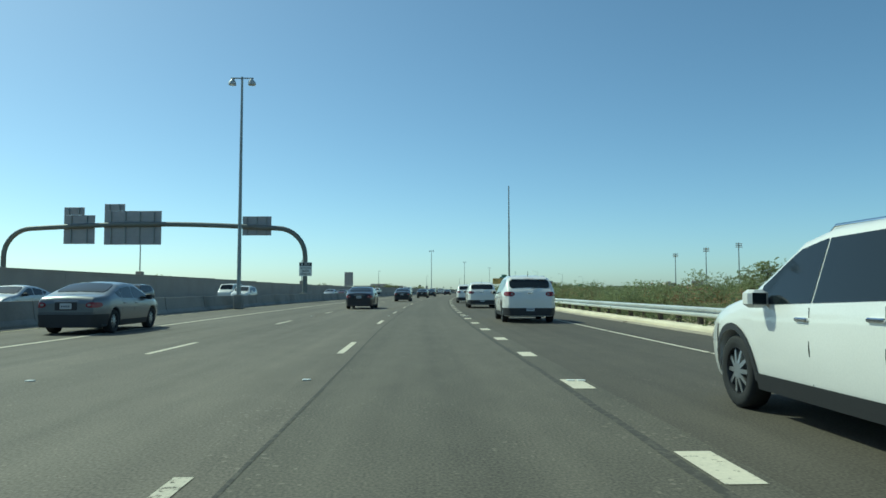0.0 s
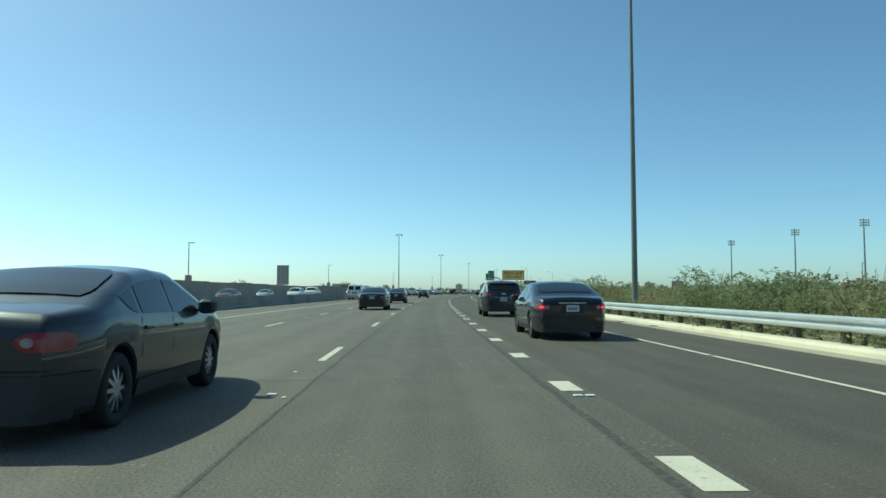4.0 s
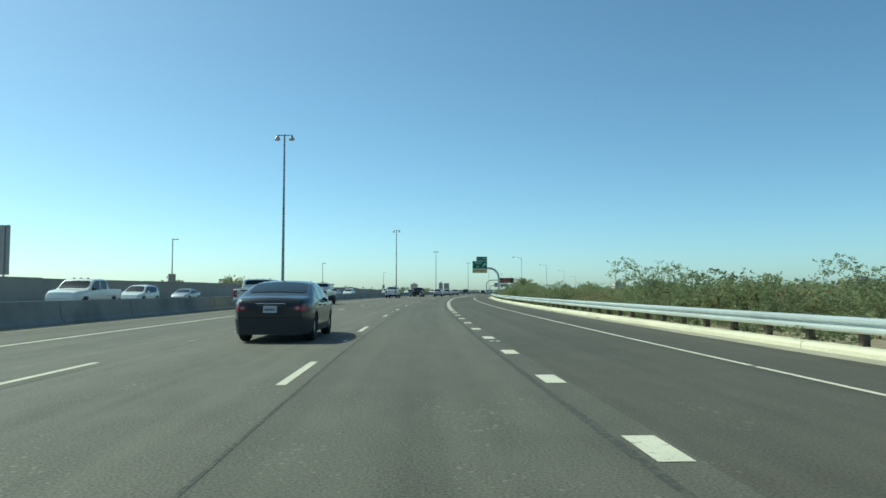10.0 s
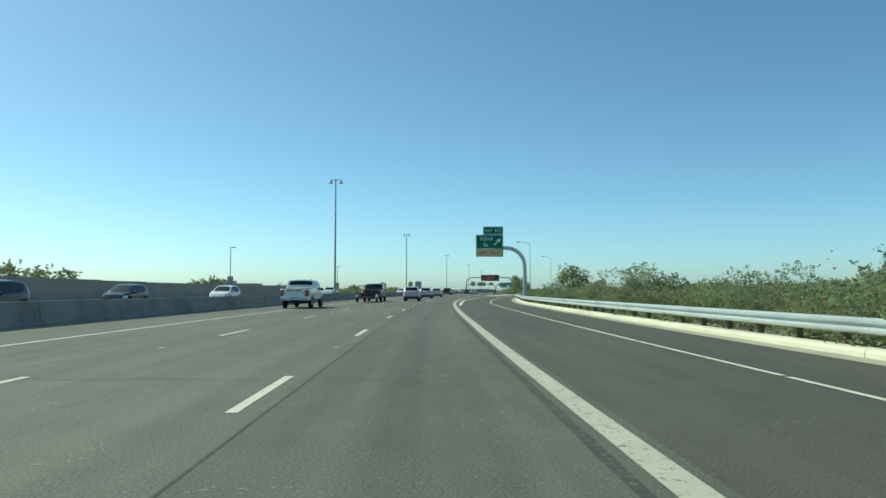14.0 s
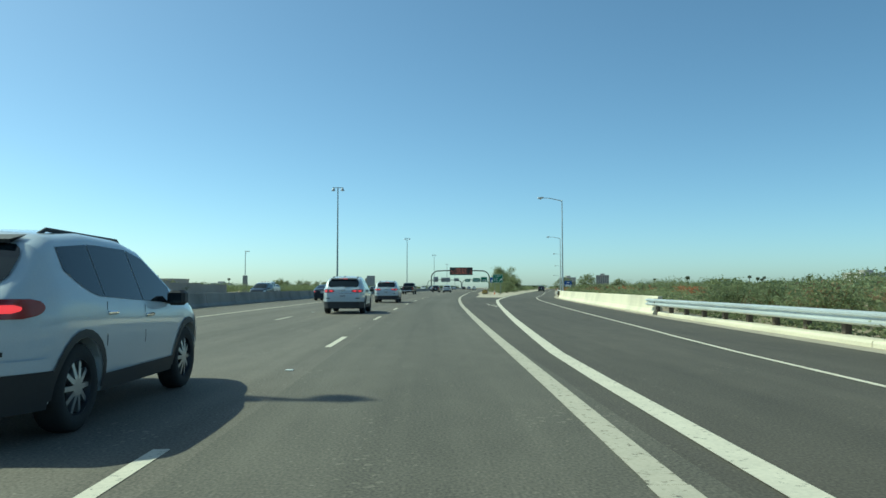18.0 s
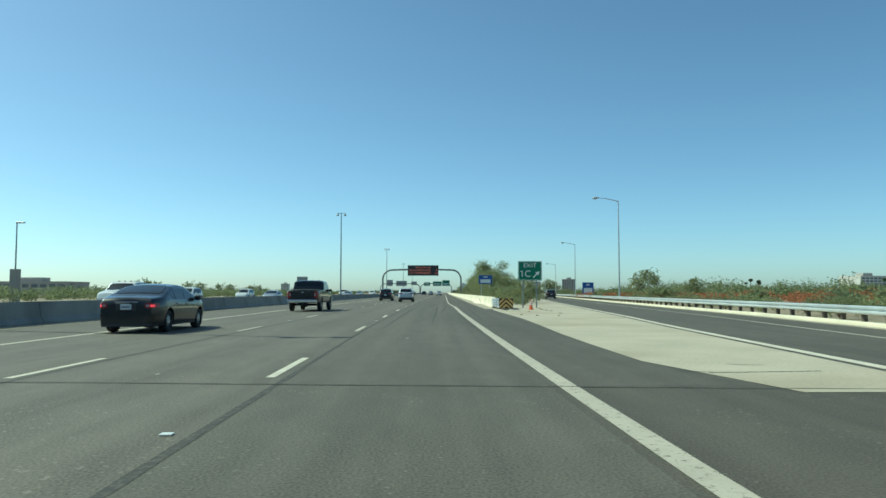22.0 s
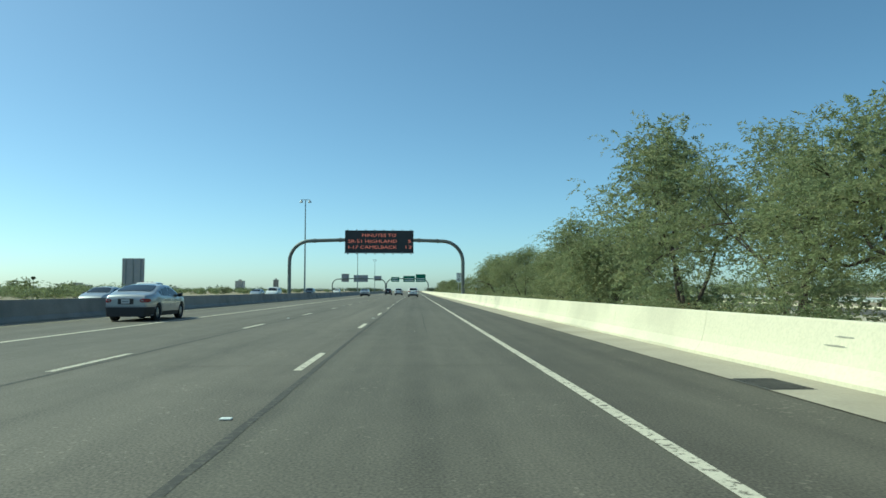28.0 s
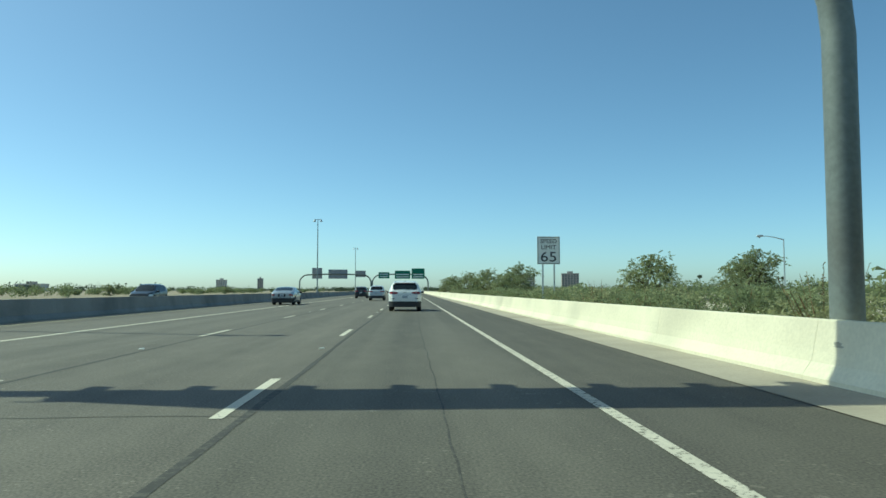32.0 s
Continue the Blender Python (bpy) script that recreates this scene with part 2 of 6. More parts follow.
RUST_POLE = material("weathering_steel", (0.2, 0.215, 0.2), rough=0.6, metal=0.35, vary=0.2, scale=0.8, fine=10, bump=0.08, dirt=(0.16, 0.1, 0.07), dirt_amount=0.35)
LAMP_GREY = material("lamp_housing", (0.5, 0.52, 0.52), rough=0.4, metal=0.3, vary=0.06, bump=0)
LENS = material("lamp_lens", (0.75, 0.78, 0.78), rough=0.12, vary=0.04, bump=0)
SIGN_GREEN = material("sign_green", (0.008, 0.16, 0.09), rough=0.45, vary=0.08, scale=1.5, bump=0)
SIGN_WHITE = material("sign_white", (0.78, 0.8, 0.76), rough=0.45, vary=0.05, scale=2, bump=0)
SIGN_YELLOW = material("sign_yellow", (0.93, 0.6, 0.18), rough=0.5, vary=0.08, scale=2, bump=0)
SIGN_CREAM = material("sign_faded_yellow", (0.68, 0.52, 0.24), rough=0.5, vary=0.06, scale=2, bump=0)
SIGN_BLUE = material("sign_blue", (0.02, 0.09, 0.33), rough=0.45, vary=0.06, scale=2, bump=0)
SIGN_BACK = material("sign_back_aluminium", (0.36, 0.35, 0.36), rough=0.5, metal=0.3, vary=0.1, scale=1.5, bump=0.02)
INK = material("sign_black", (0.015, 0.015, 0.015), rough=0.5, vary=0.1, bump=0)
VMS_BLACK = material("message_board_black", (0.02, 0.021, 0.024), rough=0.35, vary=0.3, scale=1, bump=0)
LED = glowing("amber_red_leds", (1.0, 0.27, 0.2), 0.28)
MAROON = material("marker_dark_red", (0.085, 0.04, 0.022), rough=0.6, vary=0.2, scale=4, bump=0)
MARKER_YELLOW = material("marker_yellow", (0.66, 0.46, 0.14), rough=0.6, vary=0.15, scale=4, bump=0)
IRON = material("cast_iron", (0.13, 0.12, 0.105), rough=0.7, metal=0.4, vary=0.2, bump=0.2)
REFLECTOR = material("raised_marker", (0.75, 0.75, 0.7), rough=0.4, vary=0.1, bump=0)


# ---- mesh helpers ----
class Shape:
    """Gathers points and faces for one mesh."""

    def __init__(self):
        self.v, self.f = [], []

    def add(self, pts, faces):
        k = len(self.v)
        self.v += [tuple(p) for p in pts]
        self.f += [tuple(i + k for i in f) for f in faces]
        return self

    def box(self, x0, y0, z0, x1, y1, z1, bevel=0.0, m=None):
        c = bevel
        if c <= 0:
            pts = [(x, y, z) for z in (z0, z1) for y in (y0, y1) for x in (x0, x1)]
            fs = [(0, 2, 3, 1), (4, 5, 7, 6), (0, 1, 5, 4), (2, 6, 7, 3), (0, 4, 6, 2), (1, 3, 7, 5)]
        else:
            def ring(z, d):
                return [(x0 + c + d, y0 + d, z), (x1 - c - d, y0 + d, z), (x1 - d, y0 + c + d, z), (x1 - d, y1 - c - d, z),
                        (x1 - c - d, y1 - d, z), (x0 + c + d, y1 - d, z), (x0 + d, y1 - c - d, z), (x0 + d, y0 + c + d, z)]
            pts = ring(z0, c) + ring(z0 + c, 0) + ring(z1 - c, 0) + ring(z1, c)
            fs = [tuple(range(7, -1, -1)), tuple(range(24, 32))]
            for r in range(3):
                fs += [(r*8 + i, r*8 + (i + 1) % 8, r*8 + 8 + (i + 1) % 8, r*8 + 8 + i) for i in range(8)]
        if m is not None:
            pts = [m @ Vector(p) for p in pts]
        return self.add(pts, fs)

    def tube(self, pts, radius, sides=10, caps=True):
        """A round bar along points; radius a number or one for each point."""
        pts = [Vector(p) for p in pts]
        rad = [radius] * len(pts) if isinstance(radius, (int, float)) else radius
        up, ringed = None, []
        for i, p in enumerate(pts):
            d = (pts[min(i + 1, len(pts) - 1)] - pts[max(i - 1, 0)]).normalized()
            if up is None:
                up = Vector((0, 0, 1)) if abs(d.z) < 0.9 else Vector((1, 0, 0))
            side = d.cross(up).normalized()
            up = side.cross(d).normalized()
            ringed += [p + (side * math.cos(a) + up * math.sin(a)) * rad[i] for a in (2 * math.pi * j / sides for j in range(sides))]
        fs = [(r*sides + j, r*sides + (j + 1) % sides, (r + 1)*sides + (j + 1) % sides, (r + 1)*sides + j)
              for r in range(len(pts) - 1) for j in range(sides)]
        if caps:
            fs += [tuple(range(sides - 1, -1, -1)), tuple((len(pts) - 1)*sides + j for j in range(sides))]
        return self.add(ringed, fs)

    def sweep(self, profile, s0, s1, u_of, step=4.0, closed=True, caps=True, z_of=None):
        """A profile (across, up) drawn along the road at u_of(s)."""
        k = max(2, int(math.ceil((s1 - s0) / step)) + 1)
        n, pts = len(profile), []
        for s in np.linspace(s0, s1, k):
            u, dz = u_of(s), (z_of(s) if z_of else 0.0)
            pts += [W(s, u + a, b + dz) for a, b in profile]
        last = n if closed else n - 1
        fs = [(r*n + j, (r + 1)*n + j, (r + 1)*n + (j + 1) % n, r*n + (j + 1) % n) for r in range(k - 1) for j in range(last)]
        if caps and closed:
            fs += [tuple(range(n)), tuple((k - 1)*n + j for j in range(n - 1, -1, -1))]
        return self.add(pts, fs)

    def make(self, name, mat, parent=None, label="", smooth=None, kind="", category="", group=""):
        me = bpy.data.meshes.new(name)
        me.from_pydata(self.v, [], self.f)
        me.materials.append(mat)
        if smooth is not None:
            me.shade_smooth()
            me.set_sharp_from_angle(angle=radians(smooth))
        ob = new(name, me)
        if parent is not None:
            ob.parent = parent
        return tagged(ob, label, category, group, kind)


def part(name, shape, mat, parent, label="", smooth=None):
    return shape.make(name, mat, parent, label, smooth)


def root(name, label, category, group="", kind=""):
    ob = new(name)
    ob.empty_display_size = 0.3
    return tagged(ob, label, category, group, kind)


def shared(name, mesh, parent, m):
    """One more object on the same mesh, at a pose."""
    ob = new(name, mesh)
    ob.parent = parent
    ob.matrix_basis = m
    return ob


def letters(text, size, width=None, depth=0.004):
    """Lettering as a mesh that stands in the x-z plane, centred, its front towards -y. width: the whole text is drawn to this."""
    cu = bpy.data.curves.new("lettering", "FONT")
    cu.body, cu.size, cu.extrude, cu.align_x, cu.align_y = text, size, depth, "CENTER", "CENTER"
    cu.resolution_u = 3
    tmp = bpy.data.objects.new("lettering", cu)
    scene.collection.objects.link(tmp)
    dg = bpy.context.evaluated_depsgraph_get()
    me = bpy.data.meshes.new_from_object(tmp.evaluated_get(dg))
    bpy.data.objects.remove(tmp)
    bpy.data.curves.remove(cu)
    sh = Shape()
    pts = [v.co.copy() for v in me.vertices]
    k = 1.0
    if width and pts:
        k = width / (max(p.x for p in pts) - min(p.x for p in pts))
    sh.add([(p.x * k, -p.z, p.y) for p in pts], [tuple(f.vertices) for f in me.polygons])
    bpy.data.meshes.remove(me)
    return sh


def write(text, size, x, y, z, mat, parent, width=None, name="letter"):
    """Lettering on a panel, each letter a part of its own."""
    sh = letters(text, size, width)
    link = list(range(len(sh.v)))

    def top_of(i):
        while link[i] != i:
            link[i] = link[link[i]]
            i = link[i]
        return i

    for f in sh.f:
        for i in f[1:]:
            link[top_of(i)] = top_of(f[0])
    piles = {}
    for f in sh.f:
        piles.setdefault(top_of(f[0]), []).append(f)
    for faces in piles.values():
        ids = sorted({i for f in faces for i in f})
        at_new = {i: k for k, i in enumerate(ids)}
        one = Shape().add([sh.v[i] for i in ids], [tuple(at_new[i] for i in f) for f in faces])
        part(name, one, mat, parent).location = (x, y, z)


# ---- ground and roadway ----
ground = Shape()
ground.add([(-3500, -1500, -0.06), (3500, -1500, -0.06), (3500, 4500, -0.06), (-3500, 4500, -0.06)], [(0, 1, 2, 3)])
ground.make("ground", DIRT, kind="structure", label="dry tan desert soil beside the freeway", category="ground")


def strip(name, s0, s1, left, right, mat, z=0.0, step=4.0, cells=1, label="", category="", parent=None, kind="structure"):
    sh = Shape()
    k = max(2, int(math.ceil((s1 - s0) / step)) + 1)
    uvs = []
    for s in np.linspace(s0, s1, k):
        a, b = left(s), right(s)
        for c in range(cells + 1):
            u = a + (b - a) * c / cells
            sh.v.append(tuple(W(s, u, z)))
            uvs.append((u, s))
    w = cells + 1
    sh.f = [(r*w + c, r*w + c + 1, (r + 1)*w + c + 1, (r + 1)*w + c) for r in range(k - 1) for c in range(cells)]
    ob = sh.make(name, mat, parent, label, kind=kind, category=category)
    layer = ob.data.uv_layers.new(name="metres")
    for loop in ob.data.loops:
        layer.data[loop.index].uv = uvs[loop.vertex_index]
    return ob


road = strip("road", -150, 1390, lambda s: -1.53, lambda s: 1.95, ASPHALT, label="grey worn asphalt freeway lane", category="road")
strip("road_inner_lanes", -150, 1390, lambda s: MEDIAN(s) - 0.3, lambda s: -1.53, ASPHALT_INNER, label="lighter grey asphalt of inner and carpool lanes, glare partly put into the colour", category="road")
GORE_L = along([(426.6, 5.0), (427.0, 4.5), (427.6, 4.3), (428.8, 4.17), (432, 4.15), (438, 4.25), (446, 4.55), (452, 4.72), (466, 4.6), (476, 5.1), (700, 5.6)])      # near edge of the bare concrete gore
strip("road_exit_lane", -150, 427.4, lambda s: 1.95, lambda s: FACE_R(s) - 0.45, ASPHALT_EXIT, label="darker asphalt of the exit lane and shoulder", category="road")
strip("road_shoulder", 427.4, 1390, lambda s: 1.95, lambda s: GORE_L(s) + 0.6 if s < 466 else WALL_R(s) + 0.1, ASPHALT_RAMP, label="asphalt right shoulder of the freeway", category="road")
strip("road_ramp", 427.4, 880, lambda s: RAMP_L(s) - 0.6, lambda s: FACE_R(s) - 0.45, ASPHALT_RAMP, label="asphalt exit ramp that bears away", category="road", z=0.002)
strip("road_opposite", -150, 1390, lambda s: -36.5, lambda s: MEDIAN(s) - 0.3, ASPHALT, label="asphalt lanes of the other direction", category="road")

# gore of bare concrete between lanes and ramp
strip("pavement_gore", 426.65, 700, GORE_L, lambda s: RAMP_L(s) - 0.3,
      SAND, z=0.006, label="pale sandy gore between lanes and exit ramp", category="pavement")
strip("gutter_right", 470, 1390, along([(470, 4.3), (484, 4.24), (545, 4.2), (1400, 4.2)]), lambda s: WALL_R(s) + 0.1, GUTTER, z=0.011, label="pale concrete gutter along the barrier", category="gutter")
strip("gutter_exit", -150, 700, lambda s: FACE_R(s) - 0.5, lambda s: FACE_R(s) + 0.05, GUTTER, z=0.006, label="pale concrete gutter beside the kerb", category="gutter")
strip("gutter_median", -150, 1390, lambda s: MEDIAN(s) - 0.05, lambda s: MEDIAN(s) + 0.45, GUTTER, z=0.006, label="concrete gutter along the median barrier", category="gutter")

# painted lines
DASH_S0 = 1.7
for k, u0 in enumerate((-1.83, -5.49)):
    dash = Shape()
    dash.add([(-0.065, 0, 0), (0.065, 0, 0), (0.065, 3.05, 0), (-0.065, 3.05, 0)], [(0, 1, 2, 3)])
    me = None
    for j in range(-4, 72):
        s = DASH_S0 + 12.19 * j
        if me is None:
            ob = dash.make("lane_dash", PAINT, road)
            me = ob.data
            worn = me.copy()
            worn.materials[0] = PAINT_WORN
            ob.matrix_basis = at(s, u0, 0.005)
        else:
            q = shared("lane_dash", me if j % 3 else worn, road, at(s, u0, 0.005))
dot = Shape()
dot.add([(-0.14, -0.46, 0), (0.14, -0.46, 0), (0.14, 0.46, 0), (-0.14, 0.46, 0)], [(0, 1, 2, 3)])
me = None
DOT_S0 = 9.3
for j in range(-12, 62):
    s = DOT_S0 + 4.372 * j
    if s > 231:
        break
    if me is None:
        ob = dot.make("exit_lane_dot", PAINT, road)
        me = ob.data
        ob.matrix_basis = at(s, EDGE(s), 0.005)
    else:
        shared("exit_lane_dot", me, road, at(s, EDGE(s), 0.005))


def line(name, s0, s1, u_of, width, mat, label, z=0.005):
    return strip(name, s0, s1, lambda s: u_of(s) - width / 2, lambda s: u_of(s) + width / 2, mat, z=z, label=label, category="road line")


line("line_carpool", -150, 1390, HOV, 0.16, PAINT, "white painted line beside the carpool lane")
line("line_median", -150, 1390, lambda s: MEDIAN(s) + 0.75, 0.11, PAINT_YELLOW, "faded yellow line along the median")
line("line_exit_solid", 231, 345, EDGE, 0.27, PAINT_OLD, "wide worn white line before the exit")
line("line_edge", 345, 482, EDGE, 0.24, PAINT_OLD, "worn white edge line beside the exit", z=0.006)
line("line_edge_shoulder", 482, 1390, EDGE, 0.14, PAINT_WORN, "chipped white edge line of the freeway lanes", z=0.006)
line("line_ramp_left", 322, 700, RAMP_L, 0.26, PAINT, "wide white line on the ramp's near side", z=0.009)
line("line_ramp_right", 330, 700, RAMP_R, 0.11, PAINT, "thin white edge line of the exit ramp", z=0.009)
lr = root("line_exit_lane", "thin white edge line of the exit lane with small breaks", "road line", kind="structure")
s = -60.0
while s < 329:
    e = min(330.0, s + 4.6 + 3.0 * math.sin(s * 1.7) ** 2)
    strip("line_piece", s, e - 0.16, lambda q: RAMP_R(q) - 0.055, lambda q: RAMP_R(q) + 0.055, PAINT, z=0.009, parent=lr, kind="")
    s = e
line("line_opposite_edge", -150, 1390, lambda s: MEDIAN(s) - 4.4, 0.14, PAINT, "white line in the lanes of the other direction")


# ---- barriers and rails ----
F_SHAPE = [(0.0, 0.0), (0.0, 0.07), (0.06, 0.15), (0.13, 0.25), (0.17, 0.4), (0.25, 0.8), (0.262, 0.815), (0.418, 0.815), (0.43, 0.8), (0.43, 0.0)]


def barrier(name, s0, s1, u_of, mat, label, mirror=1, seg=6.1, both=False):
    """Cast segments with open joints, each 6.1 m long."""
    top = root(name, label, "barrier", kind="structure")
    prof = F_SHAPE if not both else [(0.0, 0.0), (0.0, 0.08), (0.13, 0.25), (0.22, 0.86), (0.42, 0.86), (0.51, 0.25), (0.64, 0.08), (0.64, 0.0)]
    n = len(prof)
    sh = Shape()
    L = seg - 0.008
    pts = [(mirror * a, y, b) for y in (0, L) for a, b in prof]
    fs = [(j, n + j, n + (j + 1) % n, (j + 1) % n) for j in range(n)] + [tuple(range(n)), tuple(n + j for j in range(n - 1, -1, -1))]
    if mirror < 0:
        fs = [f[::-1] for f in fs]
    sh.add(pts, fs)
    me, s = None, s0
    while s < s1 - 0.5:
        p0, p1 = W(s, u_of(s)), W(s + seg, u_of(s + seg))
        d = p1 - p0
        m = Matrix.Translation(p0) @ Matrix.Rotation(-math.atan2(d.x, d.y), 4, "Z")
        if me is None:
            ob = sh.make("barrier_segment", mat, top)
            me = ob.data
            ob.matrix_basis = m
        else:
            shared("barrier_segment", me, top, m)
        s += seg
    return top


barrier("barrier_median", -146, 1000, lambda s: MEDIAN(s) , CONCRETE_GREY, "grey stained concrete median barrier, base colour darkened for its shaded face", mirror=-1, both=True)
barrier("barrier_right", 473.5, 1130, WALL_R, CONCRETE, "sunlit cream concrete barrier along the right shoulder")
barrier("barrier_ramp", 372.5, 440, FACE_R, CONCRETE, "sunlit cream concrete barrier beside the exit ramp")

# kerb under the guard rail
def kerb_run(s0, s1, wide, length, label):
    top = root("kerb", label, "kerb", kind="structure")
    s = s0
    while s < s1 - 0.5:
        e = min(s + length, s1)
        part("kerb_stone", Shape().sweep([(0.05, -0.05), (0.05, 0.09), (0.07, 0.13), (0.11, 0.15), (wide, 0.15), (wide, -0.05)], s + 0.012, e - 0.012, FACE_R), CONCRETE, top)
        s = e


kerb_run(-60, 372, 0.55, 6.1, "pale weathered concrete kerb under the guard rail")
kerb_run(440, 700, 0.35, 12.2, "pale concrete kerb along the exit ramp")
verge = strip("verge_right", -150, 372, lambda s: FACE_R(s) + 0.5, lambda s: FACE_R(s) + 16, DIRT, z=0.09, label="dry soil bank behind the guard rail", category="verge")

W_BEAM = [(a * 1.25, b) for a, b in [(0.0, 0.0), (-0.07, 0.045), (-0.07, 0.09), (0.0, 0.135), (0.0, 0.175), (-0.07, 0.22), (-0.07, 0.265), (0.0, 0.31),
          (0.006, 0.31), (-0.062, 0.262), (-0.062, 0.222), (0.008, 0.177), (0.008, 0.133), (-0.062, 0.088), (-0.062, 0.048), (0.006, 0.0)]]


def guard_rail(s0, s1, u_of, label, z0=0.42):
    top = root("guard_rail", label, "guard rail")
    me = blk = None
    post = Shape().box(-0.08, -0.075, -0.1, 0.08, 0.075, 0.72, 0.012)
    block = Shape().box(-0.17, -0.07, 0.4, -0.085, 0.07, 0.72, 0.01)
    s = s0
    while s < s1 - 7:
        beam = Shape().sweep([(a, b + z0) for a, b in W_BEAM], s, min(s + 7.6, s1), lambda q: u_of(q) + 0.02, step=3.8)
        part("rail_beam", beam, RAIL, top, smooth=35)
        for j in range(4):
            m = at(s + 1.9 * j + 0.6, u_of(s + 1.9 * j + 0.6) + 0.2)
            if me is None:
                a = part("post", post, WOOD, top)
                b = part("spacer_block", block, WOOD, top)
                a.matrix_basis = b.matrix_basis = m
                me, blk = a.data, b.data
            else:
                shared("post", me, top, m)
                shared("spacer_block", blk, top, m)
        s += 7.6
    return top


guard_rail(-60, 378, lambda s: FACE_R(s) + max(-0.1, 0.35 - max(0.0, s - 362) * 0.045), "galvanised steel guard rail on timber posts above a kerb", z0=0.4)
guard_rail(428, 640, lambda s: FACE_R(s) + min(0.3, -0.1 + max(0.0, s - 440) * 0.04), "galvanised guard rail beside the exit ramp")

# sound wall on the far side, in stepped panels
wall = root("wall_sound", "tall brown-grey block sound wall beyond the far lanes", "wall", kind="structure")
rng = random.Random(4)
s = -150
WALL_TOP = along([(-150, 3.6), (100, 3.5), (128, 3.45), (165, 3.12), (202, 2.98), (218, 2.8), (222, 2.97), (268, 2.6), (312, 2.74), (348, 2.55), (374, 2.38), (430, 2.42), (436, 2.18), (455, 1.95), (475, 1.6)])
while s < 470:
    L = 12.2
    hh = WALL_TOP(s + L / 2) - 0.12
    part("wall_panel", Shape().sweep([(0, -0.1), (0, hh), (-0.25, hh), (-0.25, -0.1)], s, s + L - 0.03, lambda q: -42.5, step=12), BLOCK, wall)
    part("wall_cap", Shape().sweep([(0.06, hh + 0.004), (0.06, hh + 0.12), (-0.31, hh + 0.12), (-0.31, hh + 0.004)], s, s + L - 0.03, lambda q: -42.5, step=12), BLOCK_CAP, wall)
    s += L


# ---- lamp posts ----
def flood_pole(height=15.5):
    top = root("floodlight_pole", "tall slim steel median pole with twin floodlights", "street lamp", group="floodlight poles on the median")
    part("pole", Shape().tube([(0, 0, 0.8), (0, 0, 1.2), (0, 0, height)], [0.15, 0.14, 0.075], 12), POLE, top, smooth=40)
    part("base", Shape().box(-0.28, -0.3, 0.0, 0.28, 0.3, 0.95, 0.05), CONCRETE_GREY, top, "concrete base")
    part("crossarm", Shape().tube([(-0.75, 0, height - 0.08), (0.75, 0, height - 0.08)], 0.045, 8), POLE, top, smooth=40)
    for sx in (-1, 1):
        lamp = Shape().tube([(sx * 0.62, 0, height - 0.1), (sx * 0.62, 0, height - 0.2), (sx * 0.64, 0, height - 0.34), (sx * 0.66, 0, height - 0.52)], [0.1, 0.13, 0.24, 0.27], 12)
        ob = part("floodlight", lamp, LAMP_GREY, top, smooth=40)
        part("lens", Shape().tube([(sx * 0.66, 0, height - 0.524), (sx * 0.66, 0, height - 0.55)], [0.25, 0.22], 12), LENS, ob, "pale glass lens", smooth=40)
    return top


fp = flood_pole()
places = [(47.4, -12.55), (252.1, -13.27), (353.6, -14.0), (441.6, -15.5), (546.5, -17.1), (652, -17.2), (773.6, -18.8), (872, -18.8)]
fp.matrix_basis = at(*places[0])
for q in places[1:]:
    copy_thing(fp, at(*q))


def arm_lamp(height=12.4, arm=2.4, thick=0.11):
    top = root("street_lamp", "grey steel street lamp with a long curved arm", "street lamp", group="street lamps along the ramp")
    part("pole", Shape().tube([(0, 0, 0), (0, 0, 1), (0, 0, height)], [thick, thick, thick * 0.6], 10), GALV, top, smooth=40)
    part("base_plate", Shape().box(-0.22, -0.22, 0, 0.22, 0.22, 0.1, 0.02), GALV, top)
    pts = [(-arm * q, 0, height - 0.1 + 0.42 * math.sin(q * math.pi * 0.5)) for q in (0, 0.2, 0.4, 0.6, 0.8, 1.0)]
    part("arm", Shape().tube(pts, [0.06, 0.055, 0.05, 0.045, 0.04, 0.035], 8), GALV, top, smooth=40)
    hx, hz = pts[-1][0], pts[-1][2]
    head = part("lamp_head", Shape().tube([(hx + 0.1, 0, hz), (hx - 0.1, 0, hz + 0.03), (hx - 0.4, 0, hz + 0.02), (hx - 0.68, 0, hz - 0.01), (hx - 0.75, 0, hz - 0.02)], [0.05, 0.11, 0.14, 0.1, 0.03], 10), LAMP_GREY, top, smooth=40)
    part("lens", Shape().tube([(hx - 0.25, 0, hz - 0.11), (hx - 0.38, 0, hz - 0.15), (hx - 0.55, 0, hz - 0.1)], [0.04, 0.1, 0.04], 8), LENS, head, "pale glass lens", smooth=40)
    return top


al = arm_lamp()
al.matrix_basis = at(433, 15.2)
# the last two stand lower, where the ramp runs down
for q in ((505.2, 22.7), (577.5, 30.6, -0.5), (651.5, 37.8, -2.2), (708, 42.2, -5.4)):
    copy_thing(al, at(*q))

wl = root("wall_lamp_post", "slim grey lamp post standing on the sound wall", "street lamp", group="lamp posts along the sound wall")
part("pole", Shape().tube([(0, 0, 3), (0, 0, 9.6)], [0.1, 0.07], 8), POLE, wl, smooth=40)
part("pedestal", Shape().box(-0.45, -0.45, 0, 0.45, 0.45, 4.0, 0.06), BLOCK, wl, "block pedestal")
part("lamp_head", Shape().box(-0.12, -0.18, 9.5, 0.95, 0.18, 9.68, 0.05), LAMP_GREY, wl)
